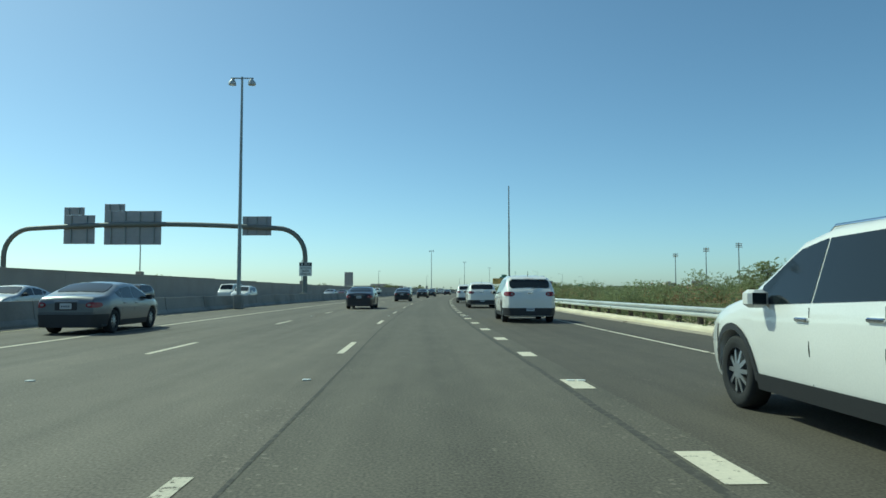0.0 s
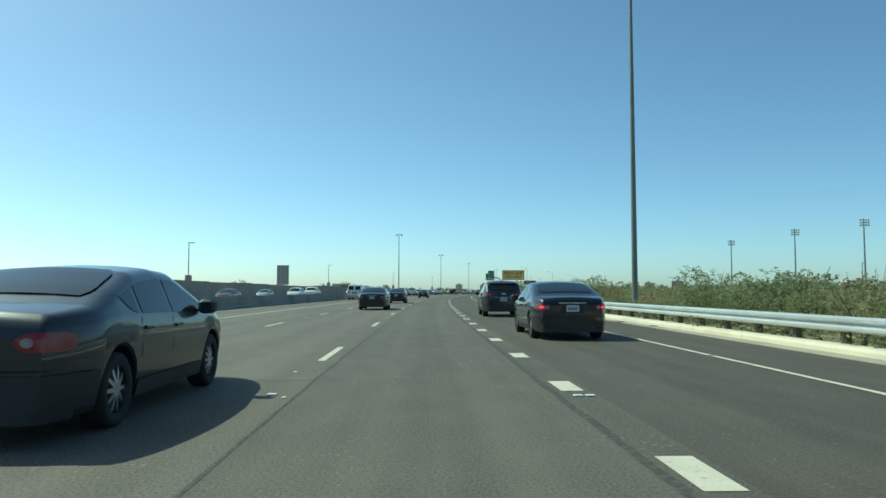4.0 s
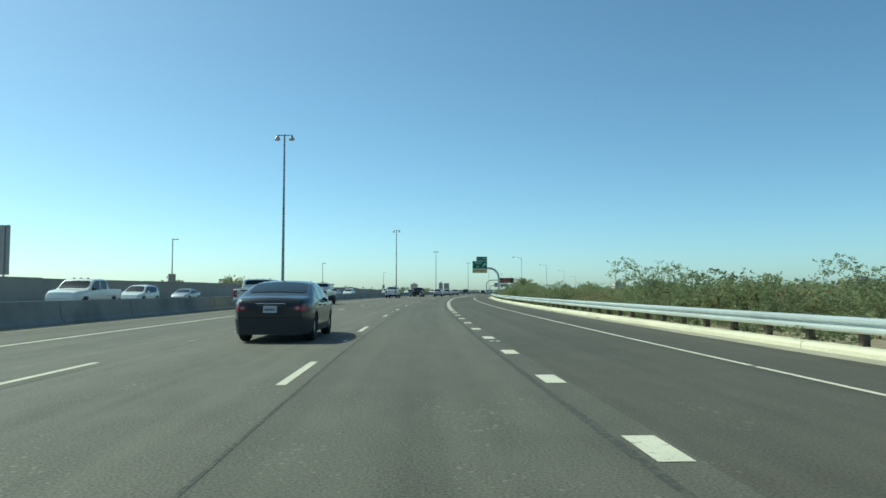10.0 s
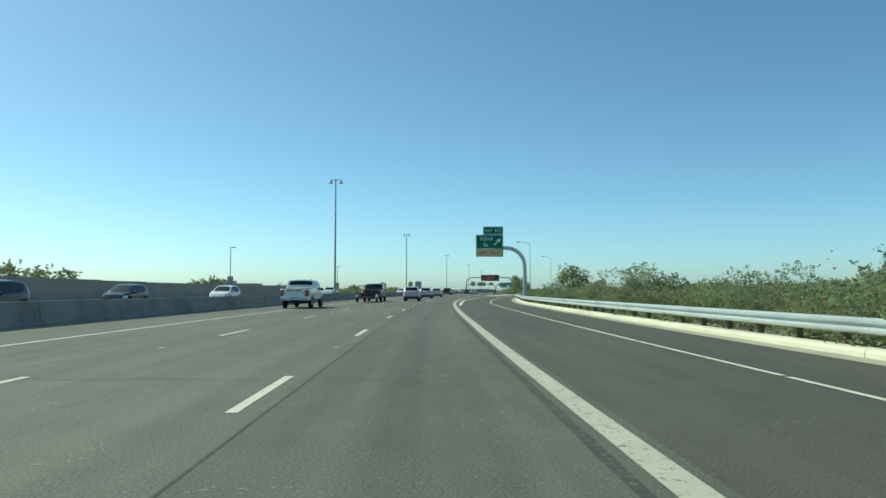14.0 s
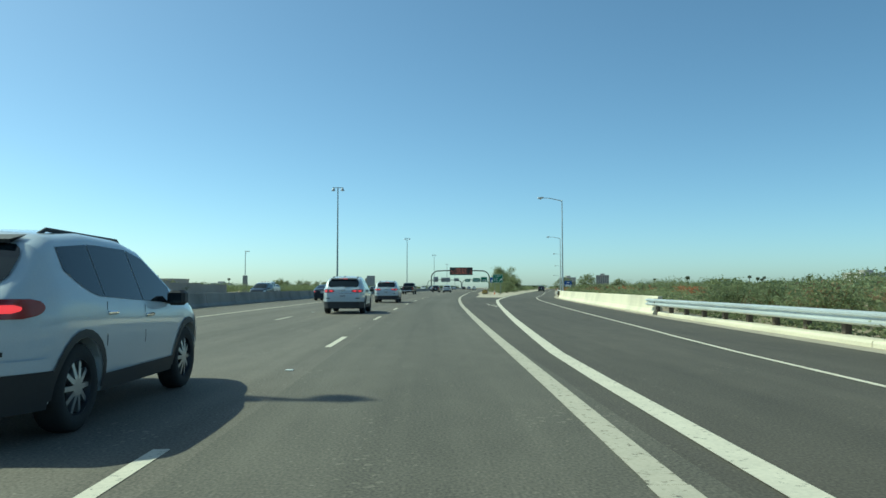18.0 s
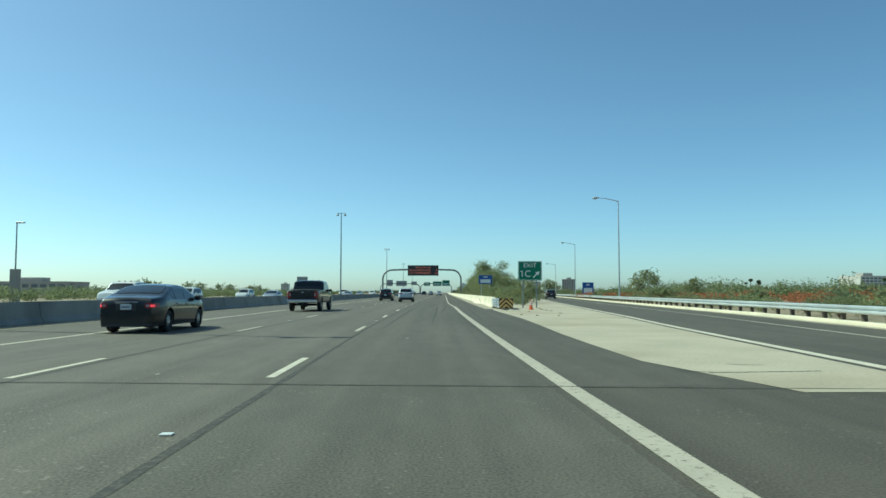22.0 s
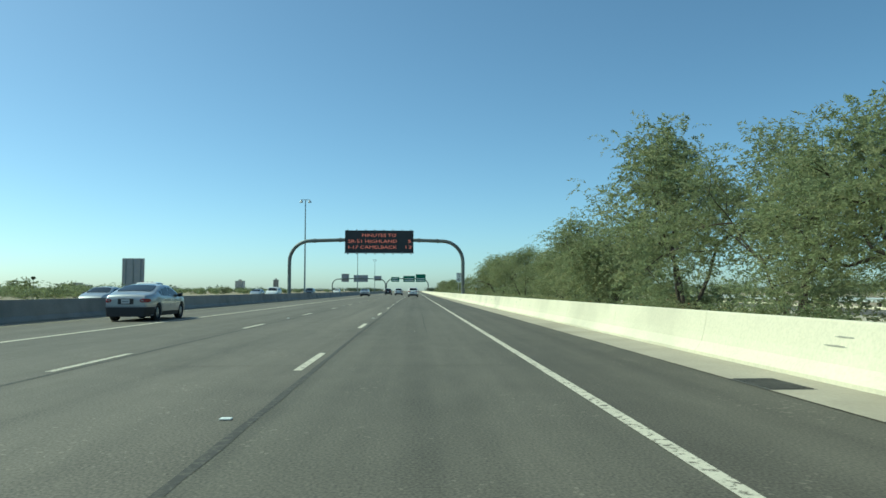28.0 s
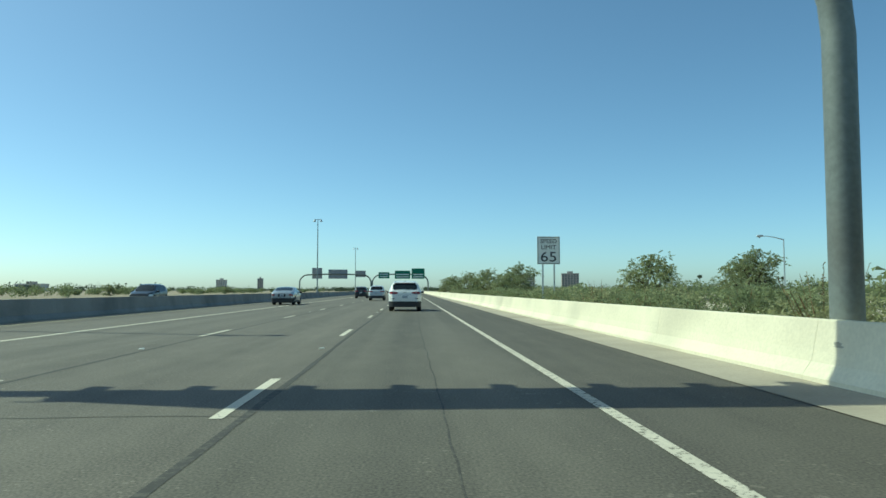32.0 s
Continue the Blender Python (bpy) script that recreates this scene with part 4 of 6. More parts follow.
# length, half width, clearance, wheel radius, rear axle, front axle, roof-side lean, outline of the top from the rear, belt line, pillars
KINDS = {
    "sedan": dict(L=4.85, w=0.92, zb=0.21, r=0.335, ya=1.0, yb=3.82, lean=0.42, round=(0.75, 0.2),
                  top=[(0, 0.84), (0.05, 0.96), (0.14, 1.03), (0.6, 1.09), (1.05, 1.24), (1.6, 1.4), (2.2, 1.455), (2.7, 1.43), (3.2, 1.24), (3.72, 1.02), (4.3, 0.93), (4.65, 0.8), (4.85, 0.6)],
                  belt=[(0, 0.9), (1.0, 0.98), (3.7, 0.93), (4.85, 0.7)], side=[(1.05, 1.42), (1.5, 2.28), (2.36, 3.42)], rear=(0.8, 1.62), front=(2.82, 3.66), lamp=(0.74, 0.89), plate=0.78, bump=(0.27, 0.56)),
    "suv": dict(L=4.55, w=0.935, zb=0.27, r=0.37, ya=0.9, yb=3.58, lean=0.4,
                top=[(0, 0.8), (0.02, 0.95), (0.05, 1.08), (0.14, 1.2), (0.48, 1.56), (0.7, 1.65), (1.4, 1.71), (2.2, 1.7), (2.6, 1.62), (3.0, 1.38), (3.4, 1.13), (3.95, 1.04), (4.4, 0.9), (4.55, 0.65)],
                belt=[(0, 1.12), (0.8, 1.12), (3.4, 0.98), (4.55, 0.75)], side=[(0.72, 1.31), (1.33, 2.2), (2.225, 3.1)], rear=(0.15, 0.46), front=(2.64, 3.36), lamp=(0.97, 1.12), plate=0.82, bump=(0.26, 0.56), round=(0.62, 0.24), lampx=0.4, oval=0.34),
    "crossover": dict(L=5.1, w=0.99, zb=0.25, r=0.38, ya=1.02, yb=4.05, lean=0.33,
                      top=[(0, 0.85), (0.02, 1.0), (0.06, 1.13), (0.16, 1.27), (0.54, 1.63), (0.8, 1.72), (1.6, 1.78), (2.6, 1.76), (3.0, 1.68), (3.4, 1.42), (3.85, 1.16), (4.4, 1.06), (4.9, 0.92), (5.1, 0.66)],
                      belt=[(0, 1.12), (1.2, 1.12), (3.8, 1.03), (5.1, 0.78)], side=[(0.7, 1.54), (1.56, 2.54), (2.565, 3.5)], rear=(0.18, 0.52), front=(3.04, 3.8), lamp=(1.0, 1.17), plate=0.52, bump=(0.27, 0.56), round=(0.62, 0.21)),
    "pickup": dict(L=6.1, w=1.02, zb=0.56, r=0.43, ya=1.25, yb=5.0, lean=0.13,
                   top=[(0, 1.3), (0.02, 1.32), (1.9, 1.36), (2.02, 1.4), (2.1, 1.6), (2.22, 1.93), (2.5, 1.97), (3.7, 1.95), (3.95, 1.84), (4.35, 1.5), (4.7, 1.32), (5.6, 1.24), (5.95, 1.12), (6.1, 0.8)],
                   belt=[(0, 1.3), (2.0, 1.32), (4.6, 1.24), (6.1, 0.9)], side=[(2.3, 3.1), (3.2, 4.3)], rear=(2.1, 2.2), front=(3.98, 4.62), lamp=(0.86, 1.26), plate=0.66, bump=(0.58, 0.74)),
    "van": dict(L=5.6, w=1.0, zb=0.34, r=0.37, ya=1.2, yb=4.65, lean=0.14,
                top=[(0, 1.2), (0.03, 1.35), (0.16, 2.02), (0.3, 2.08), (2.0, 2.12), (3.9, 2.08), (4.1, 2.0), (4.5, 1.5), (4.7, 1.3), (5.3, 1.16), (5.5, 1.0), (5.6, 0.75)],
                belt=[(0, 1.28), (4.5, 1.24), (5.6, 0.9)], side=[(0.35, 1.75), (1.85, 2.6), (2.7, 3.3), (3.4, 4.35)], rear=(0.05, 0.15), front=(4.12, 4.64), lamp=(0.95, 1.3), plate=0.98, bump=(0.42, 0.62)),
}


def vehicle(kind, paint, label, category, lit=False, trim=True, roof_rails=False, group=""):
    """A road vehicle whose nose points along +y; its parts are cut from one shell."""
    K = KINDS[kind]
    L, w, zb = K["L"], K["w"], K["zb"]
    top_f, belt_f = along(K["top"]), along(K["belt"])
    ztop0 = K["top"][0][1]
    zs_rear = [z for y, z in K["top"]]
    ys_rear = [y for y, z in K["top"]]
    peak = int(np.argmax(zs_rear))

    def y_rear(z):
        return float(np.interp(z, zs_rear[:peak + 1], ys_rear[:peak + 1]))

    def hw(y, z):
        q = w
        ry, rd = K.get("round", (0.45, 0.13))
        if y < ry:
            q -= rd * (1 - max(y, 0) / ry) ** 2
        if L - y < 1.0:
            q -= 0.24 * (1 - max(L - y, 0) / 1.0) ** 2
        b = belt_f(y)
        if z > b:
            q -= (z - b) * K["lean"]
        else:
            q -= 0.05 * ((b - z) / (b - zb)) ** 2 + 0.025 * math.sin(max(0.0, (b - z) / (b - zb)) * math.pi) * -1
        return q

    def z_low(y):
        z = zb
        for yw in (K["ya"], K["yb"]):
            d = K["r"] + 0.055
            if abs(y - yw) < d:
                z = max(z, K["r"] + math.sqrt(d * d - (y - yw) ** 2))
        return z

    car = root(kind if kind != "crossover" else "suv", label, category, group)
    off = -L / 2
    ys = sorted({round(v, 3) for v in list(np.linspace(0, L, 44)) + [0.02, 0.05, 0.1, 0.2, 0.3, L - 0.03, L - 0.1, L - 0.2] + ys_rear
                 + [yw + d * (K["r"] + 0.055) for yw in (K["ya"], K["yb"]) for d in (-1.001, -0.98, -0.85, -0.6, -0.3, 0, 0.3, 0.6, 0.85, 0.98, 1.001)]})
    ys = [y for y in ys if 0 <= y <= L]
    pts, n = [], 0
    for y in ys:
        t, b, lo = top_f(y), belt_f(y), z_low(y)
        b = min(b, t - 0.05)
        lo = min(lo, b - 0.05)
        half = [(0.0, lo), (hw(y, lo) * 0.8, lo), (hw(y, lo) - 0.02, lo)]
        half += [(hw(y, z), z) for z in np.linspace(lo + 0.03, b, 6)]
        rc = min(0.13, 0.7 * (t - b))
        half += [(hw(y, z), z) for z in np.linspace(b, t - rc, 4)[1:]]
        wt = hw(y, t - rc)
        half += [(wt - 0.16 * rc, t - 0.62 * rc), (wt - 0.45 * rc, t - 0.3 * rc), (wt - 0.9 * rc, t - 0.09 * rc), (wt - 1.5 * rc, t), (wt * 0.45, t + 0.02), (0.0, t + 0.03)]
        ring = half + [(-x, z) for x, z in half[-2:0:-1]]
        n = len(ring)
        pts += [(x, y + off, z) for x, z in ring]
    k = len(ys)
    fs = [(r*n + j, r*n + (j + 1) % n, (r + 1)*n + (j + 1) % n, (r + 1)*n + j) for r in range(k - 1) for j in range(n)]
    fs += [tuple(range(n - 1, -1, -1)), tuple((k - 1)*n + j for j in range(n))]
    body = part("body", Shape().add(pts, fs), PAINTS[paint], car, smooth=32)
    for i in (-2, -1):
        body.data.polygons[len(fs) + i].use_smooth = False

    def grid(rows):
        sh = Shape()
        m = len(rows[0])
        sh.add([p for r in rows for p in r], [(i*m + j, i*m + j + 1, (i + 1)*m + j + 1, (i + 1)*m + j) for i in range(len(rows) - 1) for j in range(m - 1)])
        return sh

    def side_patch(y0, y1, lo, hi, e, sx, cols=8, rows=3):
        out = []
        for y in np.linspace(y0, y1, cols):
            a, b = lo(y), hi(y)
            b = max(b, a + 0.015)
            out.append([(sx * (hw(y, z) + e), y + off, z) for z in np.linspace(a, b, rows)])
        return grid(out if sx < 0 else out[::-1])

    def top_patch(y0, y1, wide, e, rows=9, cols=9):
        out = []
        for y in np.linspace(y0, y1, rows):
            t = top_f(y)
            sl = (top_f(min(y + 0.03, L)) - top_f(max(y - 0.03, 0))) / 0.06
            nn = math.hypot(sl, 1)
            edge = (y - y0) / (y1 - y0)
            ww = (hw(y, t - 0.1) - 0.1) * wide * (1 - 0.1 * max(0.0, 1 - 4 * min(edge, 1 - edge)) ** 2)
            out.append([(a * ww, y + off - e * sl / nn, t + 0.03 * (1 - a * a * 0.9) + e / nn) for a in np.linspace(-1, 1, cols)])
        return grid(out)

    def rear_wrap(z0, z1, x0, yside, e, sx, rows=4, taper=0.0, skew=0.0, oval=0.0):
        """From the rear face at x0 round the corner and along the side."""
        out = []
        for i, z in enumerate(np.linspace(z0, z1, rows)):
            yr = y_rear(z)
            ye = yside - taper * i / (rows - 1)
            xa = x0 + skew * (1 - i / (rows - 1))
            if oval:
                k = math.sqrt(max(0.0, 1 - 0.96 * (2 * i / (rows - 1) - 1) ** 2))
                xa, ye = x0 + oval * (1 - k), yside * (0.35 + 0.65 * k)
            path = [(xa + (hw(yr, z) - 0.02 - xa) * q, yr - e) for q in np.linspace(0, 1, 5)]
            path += [(hw(y, z) + e, y) for y in np.linspace(yr + 0.015, yr + ye, 6)]
            out.append([(sx * x, y + off, z) for x, y in path])
        return grid(out if sx > 0 else out[::-1])

    for i, (y0, y1) in enumerate(K["side"]):
        for sx in (-1, 1):
            rise = 0.2 if i == 0 and kind in ("suv", "crossover", "sedan") else 0.0
            part("side_window", side_patch(y0, y1, lambda y: belt_f(y) + 0.03 + rise * max(0.0, 1 - (y - y0) / (y1 - y0)) ** 2, lambda y: top_f(y) - 0.11, 0.006, sx), GLASS, car, smooth=60)
    if kind != "van":
        part("rear_window", top_patch(*K["rear"], 0.97 if kind in ("suv", "crossover") else 0.9, 0.012), GLASS, car, smooth=60)
    part("windscreen", top_patch(*K["front"], 0.94, 0.012), GLASS, car, smooth=60)
    z0, z1 = K["lamp"]
    for sx in (-1, 1):
        boxy = kind in ("pickup", "van")
        xl = w * (0.7 if boxy else K.get("lampx", 0.58))
        ob = part("tail_lamp", rear_wrap(z0, z1, xl, 0.14 if boxy else 0.3, 0.014, sx, rows=3 if boxy else 9, oval=0.0 if boxy else K.get("oval", 0.13)), TAIL, car, smooth=60)
        zm, zh = z0 + (z1 - z0) * 0.5, (z1 - z0) * 0.26
        if lit:
            part("lit_element", rear_wrap(zm - zh * 0.8, zm + zh * 0.8, xl + (0.06 if kind == "suv" else 0.16), 0.12, 0.02, sx, rows=5, oval=0.12 if kind == "suv" else 0.06), TAIL_LIT, ob, "brake lamp glowing red", smooth=60)
        xc = xl + (0.07 if boxy else 0.28 if kind == "suv" else 0.1)
        ring = [(sx * (xc + 0.055 * math.cos(q)), zm + zh * math.sin(q)) for q in (2 * math.pi * i / 10 for i in range(10))]
        part("reversing_lens", Shape().add([(x, y_rear(z) - 0.022 + off, z) for x, z in ring], [tuple(range(10)) if sx > 0 else tuple(range(9, -1, -1))]), REVERSE, ob)
        part("headlamp", side_patch(L - 0.62, L - 0.12, lambda y: 0.66, lambda y: min(0.86, top_f(y) - 0.06), 0.012, sx, cols=5), CLEAR, car, smooth=60)
        b0, b1 = K["bump"]
        part("rear_bumper", rear_wrap(b0, b1, 0.0, K["ya"] - K["r"] - 0.1, 0.025, sx), CHROME if kind == "van" else TRIM if trim else PAINTS[paint], car, smooth=60)
        part("sill", side_patch(K["ya"] + K["r"] + 0.08, K["yb"] - K["r"] - 0.08, lambda y: zb, lambda y: zb + (0.16 if trim else 0.07), 0.014, sx), TRIM, car, smooth=60)
        for yd in [q[1] + 0.04 for q in K["side"][:-1]]:
            part("door_gap", side_patch(yd - 0.007, yd + 0.007, lambda y: zb + 0.12, lambda y: belt_f(y) - 0.01, 0.003, sx, cols=2), UNDER, car)
        for y0, y1 in K["side"][-2:]:
            yh = y0 + 0.12
            zh = belt_f(yh) - 0.11
            x = sx * hw(yh, zh)
            part("door_handle", Shape().box(x - 0.025, yh + off - 0.1, zh - 0.018, x + 0.025, yh + off + 0.1, zh + 0.018, 0.01), CHROME if paint in ("white", "silver", "pearl") else PAINTS[paint], car)
        ym = K["side"][-1][1] - 0.18
        x = hw(ym, belt_f(ym))
        ob = part("wing_mirror", Shape().box(min(sx * x, sx * (x + 0.2)), ym + off - 0.07, belt_f(ym) + 0.0, max(sx * x, sx * (x + 0.2)), ym + off + 0.1, belt_f(ym) + 0.17, 0.035), PAINTS[paint] if paint == "white" and kind != "pickup" else TRIM, car)
        part("glass", Shape().box(min(sx * (x + 0.04), sx * (x + 0.17)), ym + off - 0.08, belt_f(ym) + 0.03, max(sx * (x + 0.04), sx * (x + 0.17)), ym + off - 0.0745, belt_f(ym) + 0.14), GLASS, ob)
        if roof_rails:
            ra, rb = K["side"][0][0] + 0.1, K["side"][-1][0] + 0.35
            xs = hw(1.5, top_f(1.5)) - 0.12
            part("roof_rail", Shape().tube([(sx * (xs - 0.02), ra + off, top_f(ra) - 0.03), (sx * xs, ra + 0.15 + off, top_f(ra + 0.15) + 0.03), (sx * xs, rb - 0.2 + off, top_f(rb - 0.2) + 0.03), (sx * (xs - 0.02), rb + off, top_f(rb) - 0.03)], 0.02, 8), CHROME if paint == "white" else TRIM, car, smooth=60)
    zp = K["plate"]
    yp = y_rear(zp) + off
    pl = part("licence_plate", Shape().box(-0.16, yp - 0.026, zp - 0.08, 0.16, yp - 0.006, zp + 0.08, 0.008), PLATE, car)
    for j in range(5):
        part("plate_bar", Shape().box(-0.115 + 0.047 * j, yp - 0.029, zp - 0.028, -0.085 + 0.047 * j, yp - 0.0265, zp + 0.022), PLATE_INK, pl)
    part("badge", Shape().box(-0.09, yp - 0.014, z1 - 0.06, 0.09, yp + 0.05, z1 - 0.02, 0.006), CHROME, car)
    zr = zp - 0.11
    if kind == "suv":
        for sx in (-1, 1):
            part("reflector_slot", rear_wrap(0.7, 0.735, w * 0.62, 0.05, 0.012, sx, rows=2), TRIM, car)
        part("boot_crease", Shape().box(-0.62, y_rear(0.93) + off - 0.012, 0.925, 0.62, y_rear(0.93) + off + 0.02, 0.94, 0.004), CHROME, car, "thin bright strip")
    else:
        part("plate_recess", Shape().box(-0.3, yp - 0.012, zr, 0.3, yp + 0.03, zr + 0.22, 0.012), TRIM, car)
    if kind in ("suv", "crossover"):
        for sx in (-1, 1):
            part("bumper_lip", rear_wrap(K["bump"][1] + 0.004, K["bump"][1] + 0.1, 0.0, K["ya"] - K["r"] - 0.14, 0.03, sx, rows=5), PAINTS[paint], car, smooth=60)
            for yw in (K["ya"], K["yb"]):
                rows = []
                for q in np.linspace(-0.12, math.pi + 0.12, 15):
                    rows.append([(sx * (hw(yw + R * math.cos(q), K["r"] + R * math.sin(q)) + 0.012), yw + off + R * math.cos(q), K["r"] + R * math.sin(q)) for R in (K["r"] + 0.045, K["r"] + 0.115)])
                part("wheel_arch", grid(rows if sx < 0 else rows[::-1]), TRIM, car, smooth=60)
    if kind == "sedan":
        zc = K["lamp"][1] + 0.015
        part("boot_strip", Shape().box(-0.34, y_rear(zc) + off - 0.016, zc, 0.34, y_rear(zc) + off + 0.03, zc + 0.022, 0.005), CHROME, car, "thin bright strip over the plate")
        for sx in (-1, 1):
            part("valance", rear_wrap(0.2, 0.29, 0.0, 0.3, 0.036, sx), TRIM, car, smooth=60)
    if kind in ("suv", "crossover", "sedan"):
        zg = K["bump"][1] + 0.03
        for sx in (-1, 1):
            part("tailgate_gap", rear_wrap(zg, zg + 0.014, 0.0, 0.06, 0.006, sx, rows=2), UNDER, car)
    if kind in ("suv", "crossover"):
        yk = K["rear"][1] + 0.03
        zk = top_f(yk)
        wk = hw(yk, zk - 0.1) - 0.17
        lip = 0.1 if kind == "suv" else 0.25
        part("roof_spoiler", Shape().add([(-wk, yk + lip + off, top_f(yk + lip) + 0.03), (wk, yk + lip + off, top_f(yk + lip) + 0.03), (wk * 0.96, yk - 0.1 + off, zk + 0.02), (-wk * 0.96, yk - 0.1 + off, zk + 0.02), (-wk * 0.96, yk - 0.09 + off, zk - 0.01), (wk * 0.96, yk - 0.09 + off, zk - 0.01)],
                                          [(0, 1, 2, 3), (3, 2, 5, 4), (4, 5, 1, 0)]), TRIM if kind == "suv" else PAINTS[paint], car)
    if kind in ("suv", "crossover"):
        part("rear_wiper", Shape().tube([(0.05, y_rear(K["top"][3 if kind != "van" else 2][1]) + off - 0.03, K["top"][3 if kind != "van" else 2][1] + 0.02), (0.4, y_rear(K["top"][3 if kind != "van" else 2][1] + 0.05) + off - 0.03, K["top"][3 if kind != "van" else 2][1] + 0.07)], 0.009, 6), TRIM, car)
        part("high_stop_lamp", Shape().box(-0.2, y_rear(K["top"][4 if kind != "van" else 3][1]) + off - 0.03, K["top"][4 if kind != "van" else 3][1] + 0.0, 0.2, y_rear(K["top"][4 if kind != "van" else 3][1]) + off + 0.05, K["top"][4 if kind != "van" else 3][1] + 0.05, 0.01), TAIL_LIT if lit else TAIL, car)
        ya = 0.85
        if kind == "suv":
            part("roof_fin", Shape().add([(-0.035, ya + off - 0.1, top_f(ya - 0.1) + 0.02), (0.035, ya + off - 0.1, top_f(ya - 0.1) + 0.02), (0.012, ya + off + 0.14, top_f(ya + 0.14) + 0.02), (-0.012, ya + off + 0.14, top_f(ya + 0.14) + 0.02), (-0.006, ya + off - 0.08, top_f(ya) + 0.1), (0.006, ya + off - 0.08, top_f(ya) + 0.1)],
                                          [(0, 1, 5, 4), (1, 2, 5), (2, 3, 4, 5), (3, 0, 4)]), TRIM, car)
        else:
            part("aerial", Shape().tube([(0, ya + off, top_f(ya) + 0.01), (0, ya + off - 0.12, top_f(ya) + 0.22)], [0.016, 0.006], 6), TRIM, car)
    if kind == "van":
        for x in (-0.48, 0.48):
            part("rear_door_window", Shape().add([(x - 0.36, -0.012 + y_rear(1.42) + off, 1.4), (x + 0.36, -0.012 + y_rear(1.42) + off, 1.4), (x + 0.34, -0.014 + y_rear(1.9) + off, 1.9), (x - 0.34, -0.014 + y_rear(1.9) + off, 1.9)], [(0, 1, 2, 3)]), GLASS, car)
        part("door_seam", Shape().box(-0.008, y_rear(1.0) + off - 0.008, 0.66, 0.008, y_rear(1.0) + off + 0.02, 1.3), UNDER, car)
    if kind == "pickup":
        # shell is closed here; a dark sheet paints in the bed's shaded depth
        part("bed", Shape().add([(-w + 0.16, 0.1 + off, 1.345), (w - 0.16, 0.1 + off, 1.345), (w - 0.16, 1.95 + off, 1.4), (-w + 0.16, 1.95 + off, 1.4)], [(0, 1, 2, 3)]), UNDER, car, "flat dark sheet painting in the shade of an open load bed")
        part("axle", Shape().tube([(-0.8, K["ya"] + off, 0.42), (-0.15, K["ya"] + off, 0.42), (0.0, K["ya"] + off, 0.42), (0.15, K["ya"] + off, 0.42), (0.8, K["ya"] + off, 0.42)], [0.06, 0.07, 0.17, 0.07, 0.06], 8), UNDER, car)
        part("hitch", Shape().box(-0.25, off - 0.05, 0.38, 0.25, off + 0.5, 0.56, 0.02), UNDER, car)
        for x in (-0.62, -0.22, 0.2, 0.6):
            part("tailgate_slot", Shape().box(x - 0.05, off - 0.012, 1.06, x + 0.05, off + 0.01, 1.095, 0.004), TRIM, car)
        part("tailgate_band", Shape().box(-0.5, off - 0.012, 1.2, 0.5, off + 0.01, 1.28, 0.005), TRIM, car)
        part("step_bumper", Shape().box(-0.92, off - 0.16, 0.55, 0.92, off + 0.05, 0.74, 0.04), CHROME, car, "bright step bumper")
        for j in range(3):
            part("roof_marker", Shape().box(-0.5 + 0.42 * j, 3.55 + off, 1.965, -0.36 + 0.42 * j, 3.65 + off, 2.03, 0.015), TAIL, car)
    else:
        part("exhaust", Shape().tube([(0.5, off - 0.01, zb + 0.04), (0.5, off + 0.3, zb + 0.04)], 0.035, 8), CHROME, car, smooth=60)
    # wheels
    r = K["r"]
    prof = [(0.10, 0.62), (0.115, 0.7), (0.12, 0.88), (0.1, 0.97), (0.06, 1.0), (-0.06, 1.0), (-0.1, 0.97), (-0.12, 0.88), (-0.1, 0.62)]
    ty, rm = Shape(), Shape()
    A, n = 20, len(prof)
    ty.add([(a, r * b * math.cos(t), r * b * math.sin(t)) for t in (2 * math.pi * i / A for i in range(A)) for a, b in prof],
           [(i*n + j, i*n + j + 1, ((i + 1) % A)*n + j + 1, ((i + 1) % A)*n + j) for i in range(A) for j in range(n - 1)])
    prof = [(0.1, 0.66), (0.106, 0.63), (0.06, 0.6), (0.02, 0.55), (0.02, 0.1), (0.02, 0.0)]
    n = len(prof)
    rm.add([(a, r * b * math.cos(t), r * b * math.sin(t)) for t in (2 * math.pi * i / A for i in range(A)) for a, b in prof],
           [(i*n + j, i*n + j + 1, ((i + 1) % A)*n + j + 1, ((i + 1) % A)*n + j) for i in range(A) for j in range(n - 1)])
    # ten slim spokes and their hub in one casting
    sp, ring = Shape(), []
    for j in range(10):
        a = 2 * math.pi * j / 10
        ring += [(a - math.pi / 10, 0.2), (a - 0.075, 0.65), (a + 0.075, 0.65)]
    k = len(ring)
    front = [(0.102 - 0.02 * (q > 0.5), r * q * math.cos(a), r * q * math.sin(a)) for a, q in ring]
    back = [(0.05, y, z) for x, y, z in front]
    hub = [3 * j for j in range(10)]
    fs = [tuple(hub)] + [(3*j, 3*j + 1, 3*j + 2, (3*j + 3) % k) for j in range(10)] + [(i, k + i, k + (i + 1) % k, (i + 1) % k) for i in range(k)]
    sp.add(front + back, fs)
    first = None
    for yw in (K["ya"], K["yb"]):
        for sx in (-1, 1):
            m = Matrix.Translation((sx * (w - 0.13), yw + off, r)) @ (Matrix.Identity(4) if sx > 0 else Matrix.Rotation(math.pi, 4, "Z"))
            if first is None:
                wh = part("wheel", ty, TYRE, car, smooth=50)
                hub = part("rim", rm, RIM, wh, smooth=50)
                spk = part("wheel_face", sp, ALLOY, wh, "bright alloy spokes")
                first = (wh.data, hub.data, spk.data)
